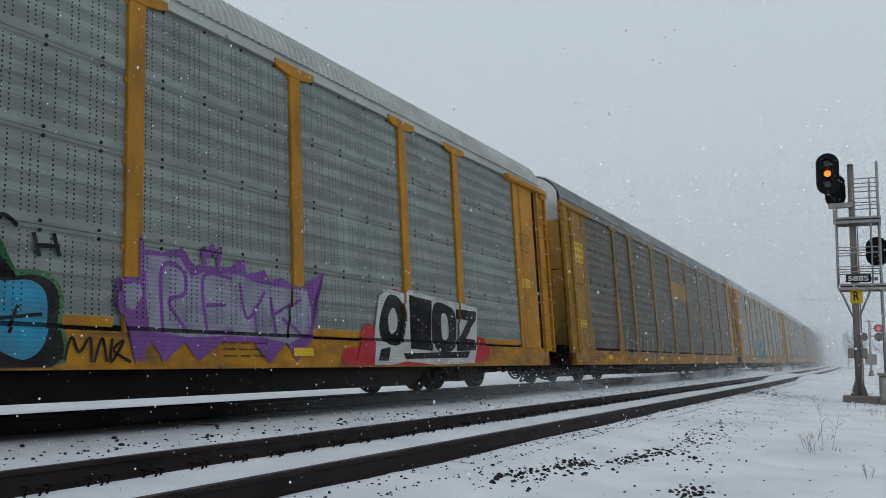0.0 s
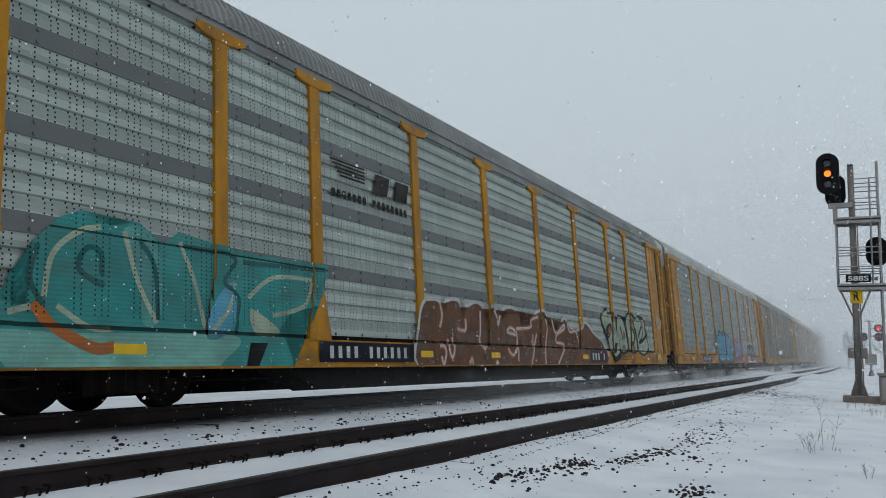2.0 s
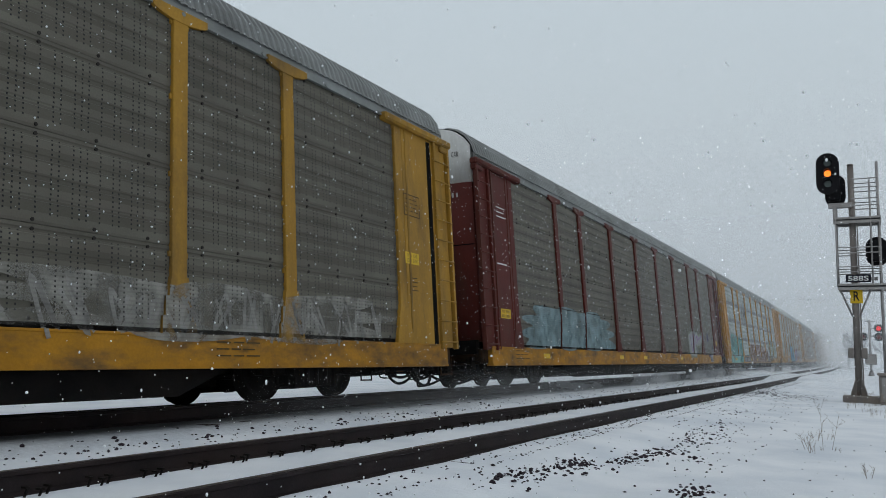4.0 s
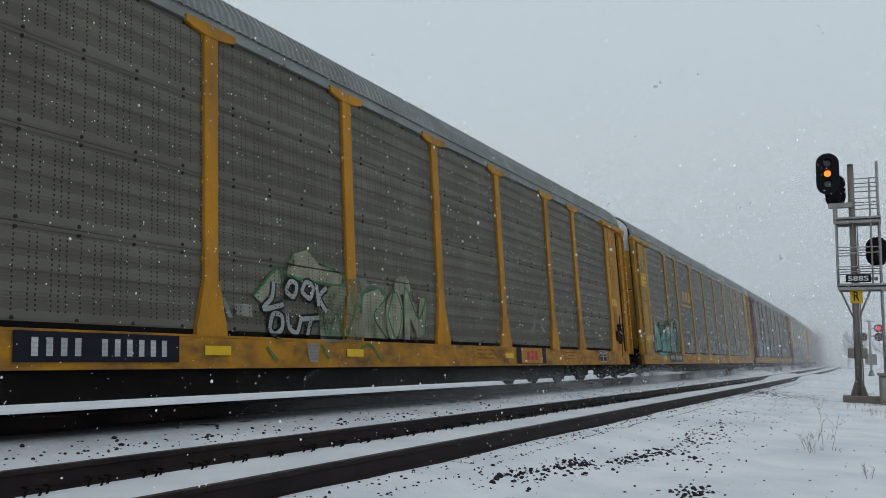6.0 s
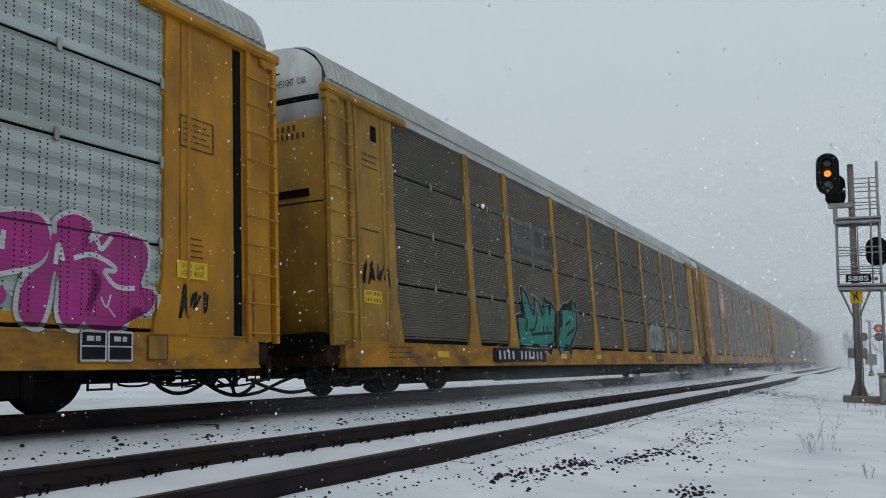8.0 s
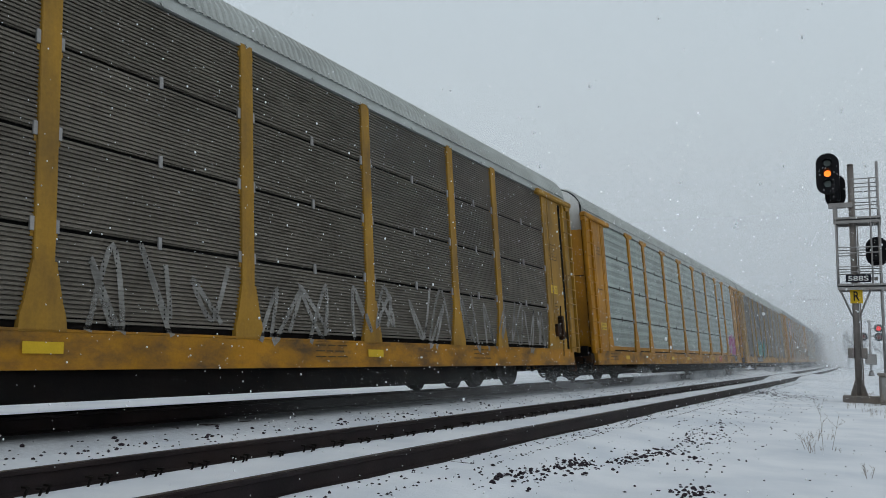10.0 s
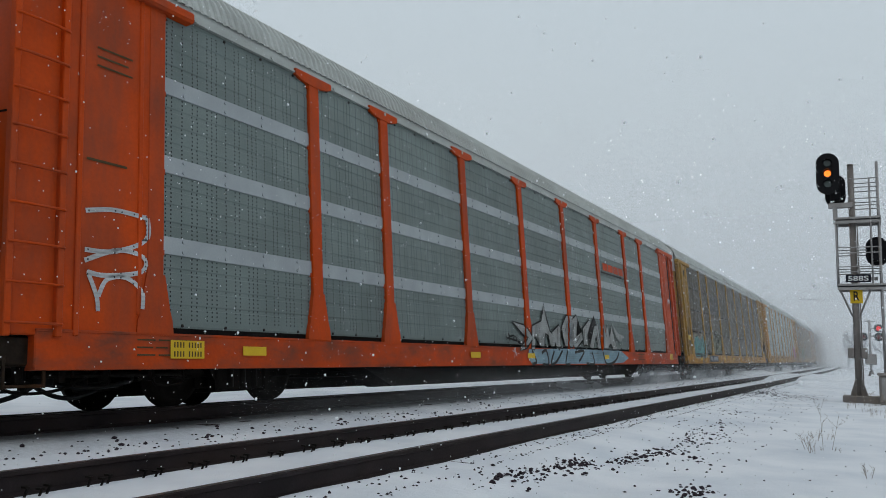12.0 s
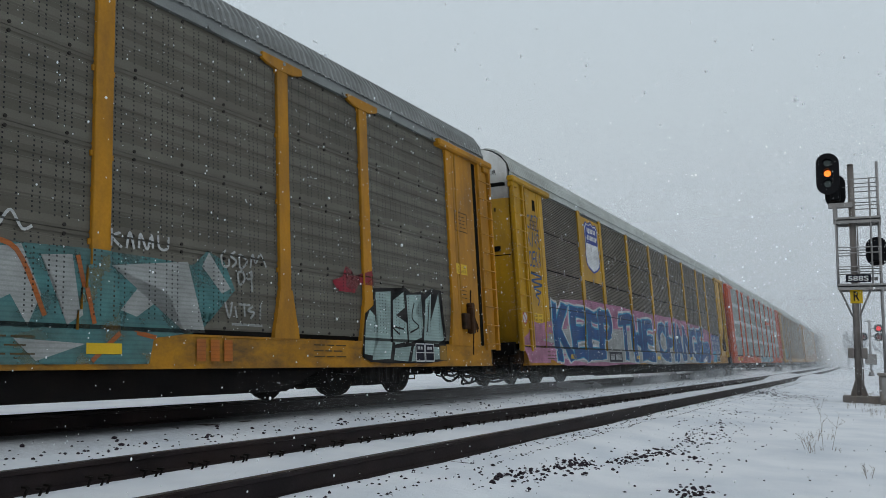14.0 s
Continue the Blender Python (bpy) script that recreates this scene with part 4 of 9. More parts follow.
def lettering(text, y0, y1, z0, z1, grow=0.0, wild=0.0, seed=0, slant=0.0):
    """Letters side by side that fill a rectangle of the side, thickened by grow."""
    rnd = random.Random(seed)
    bm = bmesh.new()
    n = len(text)
    cell = (y1 - y0) / n
    for k, ch in enumerate(text):
        tilt, up, wide = rnd.uniform(-wild, wild), rnd.uniform(-wild, wild) * 0.4, 1 + rnd.uniform(-0.2, 0.3) * wild * 2
        if ch == " ":
            continue
        base, _ = glyph(ch, 0.0)
        verts, faces = glyph(ch, grow * 0.55)
        bx = [v[0] for v in base]
        by = [v[1] for v in base]
        lo, hi, bot, top = min(bx), max(bx), min(by), max(by)
        if ch == "I":
            lo, hi = lo - 0.2, hi + 0.2
        made = []
        for x, y, _z in verts:
            u = (x - lo) / max(hi - lo, 0.05) - 0.5
            v = (y - bot) / max(top - bot, 0.05)
            yy = y0 + cell * (k + 0.5 + u * 0.84 * wide) + (v - 0.5) * (tilt + slant) * (z1 - z0)
            zz = z0 + (z1 - z0) * (v + up * 0.5 + (v - 0.5) * rnd.uniform(0, 0) + u * tilt * 0.35)
            made.append(bm.verts.new((0, yy, zz)))
        for f in faces:
            try:
                bm.faces.new([made[i] for i in f])
            except ValueError:
                pass
    if wild > 0.1:
        bmesh.ops.subdivide_edges(bm, edges=bm.edges[:], cuts=2, use_grid_fill=True)
        for v in bm.verts:
            y, z = v.co.y, v.co.z
            push = noise.noise_vector((y * 1.5, z * 1.5, seed * 3.7)) * 0.9 + noise.noise_vector((y * 4, z * 4, seed)) * 0.35
            v.co.y += push.x * wild * 0.75 * (z1 - z0)
            v.co.z += push.y * wild * 0.75 * (z1 - z0)
    bm.normal_update()
    return bm


def splash(y0, y1, z0, z1, bumps=9, rough=0.12, seed=0, spikes=False):
    """A sprayed cloud: a rounded rectangle with a bumpy or spiky outline."""
    rnd = random.Random(seed)
    ph = [rnd.uniform(0, math.tau) for _ in range(6)]
    bm = bmesh.new()
    n = 96
    cy, cz, ry, rz = (y0 + y1) / 2, (z0 + z1) / 2, (y1 - y0) / 2, (z1 - z0) / 2
    ring = []
    for k in range(n):
        a = k * math.tau / n
        c, s = math.cos(a), math.sin(a)
        r = 1 / max((abs(c) ** 5 + abs(s) ** 5) ** 0.2, 0.01)
        w = abs(math.sin(bumps * a / 2 + ph[0])) if not spikes else 1 - abs(math.sin(bumps * a / 2 + ph[0]))
        r *= 1 - rough + rough * w + 0.05 * math.sin(3 * a + ph[1]) + 0.03 * math.sin(7 * a + ph[2])
        ring.append(bm.verts.new((0, cy + c * r * ry, cz + s * r * rz)))
    mid = bm.verts.new((0, cy, cz))
    for k in range(n):
        bm.faces.new((mid, ring[k], ring[(k + 1) % n]))
    bm.normal_update()
    return bm


def ribbon(bm, pts, w):
    """A brush stroke of width w through (y, z) points."""
    fine = []
    for i in range(len(pts) - 1):
        p0, p1, p2, p3 = (Vector(pts[max(i - 1, 0)]), Vector(pts[i]), Vector(pts[i + 1]), Vector(pts[min(i + 2, len(pts) - 1)]))
        for k in range(6):
            t = k / 6
            fine.append(0.5 * (2 * p1 + (p2 - p0) * t + (2 * p0 - 5 * p1 + 4 * p2 - p3) * t * t + (3 * p1 - p0 - 3 * p2 + p3) * t ** 3))
    fine.append(Vector(pts[-1]))
    prev = None
    for i, p in enumerate(fine):
        d = fine[min(i + 1, len(fine) - 1)] - fine[max(i - 1, 0)]
        if d.length < 1e-5:
            continue
        d.normalize()
        nrm = Vector((-d.y, d.x)) * w / 2
        pair = (bm.verts.new((0, p.x - nrm.x, p.y - nrm.y)), bm.verts.new((0, p.x + nrm.x, p.y + nrm.y)))
        if prev:
            bm.faces.new((prev[0], pair[0], pair[1], prev[1]))
        prev = pair


def scrawl(y0, y1, z0, z1, count, w, seed):
    """Loose handstyle strokes that cannot be read, filling a rectangle."""
    rnd = random.Random(seed)
    bm = bmesh.new()
    cell = (y1 - y0) / count
    for k in range(count):
        a = y0 + k * cell
        kind = rnd.randrange(5)
        h = z1 - z0
        j = lambda: rnd.uniform(-0.2, 0.2)
        up, start, pts = kind % 2, rnd.random(), []
        for q in range(4 + kind % 3):
            pts.append((0.05 + 0.9 * ((start + q * 0.38) % 1.0), (0.88 if up else 0.12)))
            up = not up
        ribbon(bm, [(a + (u + j()) * cell, z0 + (v + j()) * h) for u, v in pts], w)
    bm.normal_update()
    return bm


def rect(y0, y1, z0, z1):
    bm = bmesh.new()
    bm.faces.new([bm.verts.new((0, y, z)) for y, z in ((y0, z0), (y1, z0), (y1, z1), (y0, z1))])
    bm.normal_update()
    return bm


def bars(y0, y1, z0, z1, groups, seed=1, gap=0.35):
    """Lettering that is not spelled out: a short bar for each sign."""
    bm = bmesh.new()
    cells = sum(groups) + len(groups) - 1
    cell = (y1 - y0) / cells
    at = y0
    for g in groups:
        for _ in range(g):
            bm.faces.new([bm.verts.new((0, y, z)) for y, z in ((at + cell * gap / 2, z0), (at + cell * (1 - gap / 2), z0), (at + cell * (1 - gap / 2), z1), (at + cell * gap / 2, z1))])
            at += cell
        at += cell
    bm.normal_update()
    return bm


def words(y0, y1, z0, z1, groups):
    """Small lettering that cannot be read: a bar for each word."""
    bm = bmesh.new()
    cell = (y1 - y0) / (sum(groups) + 0.7 * (len(groups) - 1))
    at = y0
    for g in groups:
        bm.faces.new([bm.verts.new((0, y, z)) for y, z in ((at, z0), (at + cell * g, z0), (at + cell * g, z1), (at, z1))])
        at += cell * (g + 0.7)
    bm.normal_update()
    return bm


def round_sign(index, y, z, r):
    """A white disc with a red ring and a slash."""
    for name, rr, mat, layer in (("sign_ring", r, RED, 3), ("sign_disc", r * 0.82, WHITE, 4)):
        bm = bmesh.new()
        bm.faces.new([bm.verts.new((0, y + rr * math.cos(k * math.tau / 20), z + rr * math.sin(k * math.tau / 20))) for k in range(20)])
        bm.normal_update()
        lay(index, name, bm, mat, layer, "round warning sign")
    bm = bmesh.new()
    ribbon(bm, [(y - r * 0.6, z + r * 0.6), (y + r * 0.6, z - r * 0.6)], r * 0.22)
    bm.normal_update()
    lay(index, "sign_slash", bm, RED, 5)


def islands(bm):
    """The separate pieces of a flat mesh, each as a mesh of its own."""
    left, out = set(bm.faces), []
    while left:
        run, todo = set(), [next(iter(left))]
        while todo:
            f = todo.pop()
            if f in run:
                continue
            run.add(f)
            todo.extend(g for e in f.edges for g in e.link_faces if g not in run)
        left -= run
        out.append(run)
    return sorted(out, key=lambda r: min(v.co.y for f in r for v in f.verts))


def lay(index, name, bm, mat, layer, label=""):
    """Put paint on a car's near side; separate letters and strokes become parts of their own."""
    runs = islands(bm) if name.startswith(("graffiti", "sign_mark", "lettering", "shield_mark")) else []
    if not 1 < len(runs) <= 16:
        return part(name, drape(bm, layer), mat, CARS[index], label)
    for run in runs:
        piece, made = bmesh.new(), {}
        for f in sorted(run, key=lambda q: q.index):
            for v in f.verts:
                if v not in made:
                    made[v] = piece.verts.new(v.co)
            piece.faces.new([made[v] for v in f.verts])
        piece.normal_update()
        part(name, drape(piece, layer), mat, CARS[index], label)
    bm.free()


def plate(index, name, y0, y1, z0, z1, board, mark=None, rows=1, groups=(4, 6), label="", layer=3):
    lay(index, name, rect(y0, y1, z0, z1), board, layer, label)
    if mark:
        h = (z1 - z0) / rows
        for r in range(rows):
            lay(index, "stencil_mark", bars(y0 + (y1 - y0) * 0.07, y1 - (y1 - y0) * 0.07, z0 + h * (r + 0.2), z0 + h * (r + 0.8), groups, gap=0.55), mark, layer + 1)


def stencils(index, y0, y1, z0, z1, rows, groups=(5, 4), mat="stencil"):
    h = (z1 - z0) / rows
    for r in range(rows):
        lay(index, "stencil_mark", words(y0, y1 - (y1 - y0) * (0.12 if r % 2 else 0.0), z0 + h * (r + 0.34), z0 + h * (r + 0.56), groups), M[mat], 2)


def frame_lines(index, y0, y1, z0, z1, w, mat, layer=2):
    bm = bmesh.new()
    for a in ([(y0, z0), (y1, z0)], [(y1, z0), (y1, z1)], [(y1, z1), (y0, z1)], [(y0, z1), (y0, z0)]):
        ribbon(bm, a, w)
    bm.normal_update()
    lay(index, "stencil_frame", bm, mat, layer)


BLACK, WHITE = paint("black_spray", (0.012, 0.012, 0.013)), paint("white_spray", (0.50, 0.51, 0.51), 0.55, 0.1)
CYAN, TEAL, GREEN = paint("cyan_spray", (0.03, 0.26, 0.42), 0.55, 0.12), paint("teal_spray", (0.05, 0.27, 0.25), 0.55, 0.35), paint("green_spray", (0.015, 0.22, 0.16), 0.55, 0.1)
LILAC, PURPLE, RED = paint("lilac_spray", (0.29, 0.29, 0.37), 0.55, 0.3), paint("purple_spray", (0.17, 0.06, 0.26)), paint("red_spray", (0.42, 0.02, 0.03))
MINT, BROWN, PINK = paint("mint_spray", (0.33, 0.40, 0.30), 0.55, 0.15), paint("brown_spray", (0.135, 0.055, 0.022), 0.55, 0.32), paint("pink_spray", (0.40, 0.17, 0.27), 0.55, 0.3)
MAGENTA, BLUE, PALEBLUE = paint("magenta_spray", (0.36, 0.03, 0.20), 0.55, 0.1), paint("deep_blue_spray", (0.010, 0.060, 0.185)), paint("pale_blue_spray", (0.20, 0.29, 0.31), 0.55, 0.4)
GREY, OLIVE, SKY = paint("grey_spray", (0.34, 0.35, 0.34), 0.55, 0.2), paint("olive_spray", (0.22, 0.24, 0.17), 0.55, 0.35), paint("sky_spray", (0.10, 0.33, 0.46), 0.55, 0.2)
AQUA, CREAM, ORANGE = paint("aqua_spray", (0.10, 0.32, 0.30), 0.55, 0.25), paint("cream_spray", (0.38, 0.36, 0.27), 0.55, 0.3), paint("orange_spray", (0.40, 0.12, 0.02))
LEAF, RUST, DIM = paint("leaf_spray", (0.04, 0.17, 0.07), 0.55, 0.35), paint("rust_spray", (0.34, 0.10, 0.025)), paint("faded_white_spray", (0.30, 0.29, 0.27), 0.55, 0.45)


def decorate(index):
    """Marks that every car carries: number boards, small plates, stencils, reflectors."""
    light = index not in (2,)
    ink = M["stencil"] if light else WHITE
    for y in (3.3, 10.65 if index == 0 else 9.5, 12.3, 17.9):
        lay(index, "reflector", rect(y - 0.21, y + 0.21, 0.62, 0.73), M["sign_yellow"], 4, "yellow reflector strip")
    # leading end wall
    frame_lines(index, 25.72, 26.26, 3.05, 3.42, 0.018, ink)
    stencils(index, 25.78, 26.2, 3.1, 3.38, 4, (3, 2, 3), "stencil" if light else "white")
    stencils(index, 25.86, 26.1, 1.72, 2.0, 4, (6,), "stencil" if light else "white")
    low = {1: 0.62, 8: 0.62, 2: 1.31, 6: 1.49, 5: 1.25}.get(index, 2.2)
    plate(index, "warning_plate", 25.68, 26.16, low, low + 0.2, M["sign_yellow"], None, label="small yellow warning plate")
    for text, up in (("THIS CAR", 0.115), ("EXCEEDS HEIGHT", 0.03)):
        lay(index, "plate_lettering", lettering(text, 25.73, 26.11, low + up, low + up + 0.06), M["stencil"], 4, "small dark lettering " + text)
    # trailing end wall
    stencils(index, 0.85, 1.35, 2.55, 2.68, 1, (6,), "stencil" if light else "white")
    y, low = (1.95, 0.58) if index == 8 else (0.88, 1.2 if index == 3 else 1.45)
    plate(index, "warning_plate", y, y + 0.5, low, low + 0.2, M["sign_yellow"], M["stencil"], 2, (4, 5), "small yellow warning plate")
    stencils(index, 0.95, 1.4, 3.6, 3.9, 3, (4,), "stencil" if light else "white")
    # inspection board on the sill
    if index in (2, 4, 6, 9, 10):
        at = 24.45 if index == 6 else 24.02
        lay(index, "inspection_board", rect(at, at + 0.64, 0.54, 0.86), M["sign_black"], 4, "small black inspection board with white frames")
        for y in (at, at + 0.32):
            frame_lines(index, y + 0.015, y + 0.305, 0.555, 0.845, 0.022, WHITE, 6)
        lay(index, "board_line", rect(at + 0.02, at + 0.62, 0.69, 0.705), WHITE, 5)
        for y in (at + 0.08, at + 0.4):
            lay(index, "stencil_mark", words(y, y + 0.16, 0.75, 0.80, (3, 2)), WHITE, 5)
        lay(index, "inspection_board", rect(at + 0.84, at + 1.1, 0.57, 0.83), M["ochre"], 4, "small faded board")
        frame_lines(index, at + 0.84, at + 1.1, 0.57, 0.83, 0.014, M["stencil"], 5)
    for y in (1.5, 16.4, 21.3):
        stencils(index, y, y + 0.75, 0.58, 0.82, 3, (4, 3, 4))
    # lettering on the white upper end
    b2 = lettering("EXCESS HEIGHT CAR", 0.28, 1.18, 4.76, 4.87, 0.008)
    for v in b2.verts:
        u = v.co.y
        v.co.x, v.co.y = u, -0.033 + 0.14 * (abs(u) / 1.40) ** 3
    o = part("end_lettering", b2, BLACK, CARS[index], "black EXCESS HEIGHT CAR lettering")
    b3 = bars(0.6, 1.0, 4.03, 4.12, (4,), gap=0.55)
    b4 = bars(0.6, 1.15, 3.90, 3.99, (6,), gap=0.55)
    for bb in (b3, b4):
        for v in bb.verts:
            u = v.co.y
            v.co.x, v.co.y = u, -0.033 + 0.14 * (abs(u) / 1.40) ** 3
        for run in islands(bb):
            one_mark, made = bmesh.new(), {}
            for f in run:
                one_mark.faces.new([made.setdefault(v, one_mark.verts.new(v.co)) for v in f.verts])
            part("end_mark", one_mark, ink, CARS[index])
        bb.free()


for i in sorted(CARS):
    if i >= -1:
        decorate(i)


def number_board(index, y0, y1, label="black number board with white marks"):
    plate(index, "number_board", y0, y1, 0.54, 0.83, M["sign_black"], WHITE, 1, (4, 6), label, 4)


def rail_logo(index, y0, y1, z0, z1, ink, faded=None):
    """A sign of speed stripes and block shapes over a line of marks."""
    if faded:
        lay(index, "sign_board", rect(y0 - 0.1, y1 + 0.1, z0 - 0.1, z1 + 0.1), faded, 1, "faded grey sign panel")
    h = z1 - z0
    for k in range(5):
        bm = bmesh.new()
        ribbon(bm, [(y0 + 0.06 * k, z1 - h * 0.09 * k - 0.02), (y0 + (y1 - y0) * 0.42, z1 - h * 0.09 * k - 0.02)], h * 0.05)
        lay(index, "sign_stripe", bm, ink, 3)
    bm = bmesh.new()
    m = y0 + (y1 - y0) * 0.52
    for u in (m, m + 0.62):
        bm.faces.new([bm.verts.new((0, u + p, q)) for p, q in ((0.0, z0 + h * 0.42), (0.42, z0 + h * 0.42), (0.52, z1 - 0.02), (0.10, z1 - 0.02))])
    bm.normal_update()
    lay(index, "sign_mark", bm, ink, 3)
    lay(index, "sign_mark", bars(y0, y1, z0 + 0.02, z0 + h * 0.24, (7, 8)), ink, 3)


def shield(index, y0, y1, z0, z1, striped):
    """A yellow bay panel with a blue and white shield."""
    lay(index, "shield_panel", rect(POSTS[1] + 0.11, POSTS[2] - 0.11, z0 - 0.35, EAVE - 0.08), M["yellow" if striped else "bright"], 2, "yellow painted bay panel")
    cy, w, h = (y0 + y1) / 2, (y1 - y0) / 2, z1 - z0

    def outline(g):
        right = [(0.0, 1.0 + 0.03), (0.35, 0.97), (0.7, 1.0), (0.95, 0.9), (0.86, 0.72), (0.9, 0.5), (1.0, 0.3), (0.9, 0.12), (0.5, 0.03), (0.0, -0.03)]
        pts = right + [(-a, c) for a, c in right[-2:0:-1]]
        bm = bmesh.new()
        vs = [bm.verts.new((0, cy + a * (w + g), z0 + c * h + (g if c > 0.5 else -g))) for a, c in pts]
        bm.faces.new(vs)
        bmesh.ops.triangulate(bm, faces=bm.faces)
        bm.normal_update()
        return bm
    sw = paint("shield_white", (0.60, 0.61, 0.62))
    sb = paint("shield_blue", (0.02, 0.045, 0.26))
    lay(index, "shield_rim", outline(0.05), sb, 3)
    lay(index, "shield_field", outline(0.0), sw, 4, "white shield field")
    top = outline(-0.035)
    bmesh.ops.bisect_plane(top, geom=top.verts[:] + top.edges[:] + top.faces[:], plane_co=(0, 0, z0 + h * 0.56), plane_no=(0, 0, -1), clear_outer=True)
    lay(index, "shield_band", top, sb, 5, "blue upper band of the shield")
    for r in range(2):
        lay(index, "shield_mark", bars(cy - w * 0.68, cy + w * 0.68, z0 + h * (0.80 - r * 0.16), z0 + h * (0.90 - r * 0.16), (6 + r,), gap=0.3), sw, 6)
    if striped:
        sr = paint("shield_red", (0.40, 0.05, 0.06))
        for k in range(7):
            y = cy + w * (-0.78 + 0.26 * k)
            lay(index, "shield_stripe", rect(y - w * 0.055, y + w * 0.055, z0 + h * (0.1 if abs(k - 3) < 3 else 0.2), z0 + h * 0.54), sr, 5)


def closed_curve(pts, steps=4):
    """A closed smooth outline through points."""
    n, out = len(pts), []
    for i in range(n):
        p0, p1, p2, p3 = (Vector(pts[(i + d) % n]) for d in (-1, 0, 1, 2))
        for k in range(steps):
            t = k / steps
            out.append(0.5 * (2 * p1 + (p2 - p0) * t + (2 * p0 - 5 * p1 + 4 * p2 - p3) * t * t + (3 * p1 - p0 - 3 * p2 + p3) * t ** 3))
    return out


def patch(index, name, pts, mat, layer, label="", grow=0.0, soft=True):
    """One sprayed field with a curved or an angular outline, widened by grow."""
    loop = closed_curve(pts) if soft else [Vector(p) for p in pts]
    n = len(loop)
    area = sum(loop[i].x * loop[(i + 1) % n].y - loop[(i + 1) % n].x * loop[i].y for i in range(n))
    if area < 0:
        loop.reverse()
    wide = []
    for i, p in enumerate(loop):
        d = loop[(i + 1) % n] - loop[i - 1]
        d = d.normalized() if d.length > 1e-6 else Vector((1, 0))
        wide.append((p.x + d.y * grow, max(p.y - d.x * grow, 0.492)))
    bm = bmesh.new()
    bm.faces.new([bm.verts.new((0, y, z)) for y, z in wide])
    bmesh.ops.triangulate(bm, faces=bm.faces)
    bm.normal_update()
    return lay(index, name, bm, mat, layer, label)


def strokes(index, name, runs, w, mat, layer, label=""):
    """Sprayed lines of one width, each on its own."""
    for k, pts in enumerate(runs):
        bm = bmesh.new()
        ribbon(bm, pts, w)
        bm.normal_update()
        lay(index, name, bm, mat, layer + 0.05 * k, label)


TEAL_DENSE, GREEN_DENSE, SKY_GREY = paint("dense_teal_spray", (0.035, 0.25, 0.235), 0.55, 0.12), paint("dense_green_spray", (0.012, 0.215, 0.165)), paint("grey_blue_spray", (0.20, 0.31, 0.37), 0.55, 0.08)


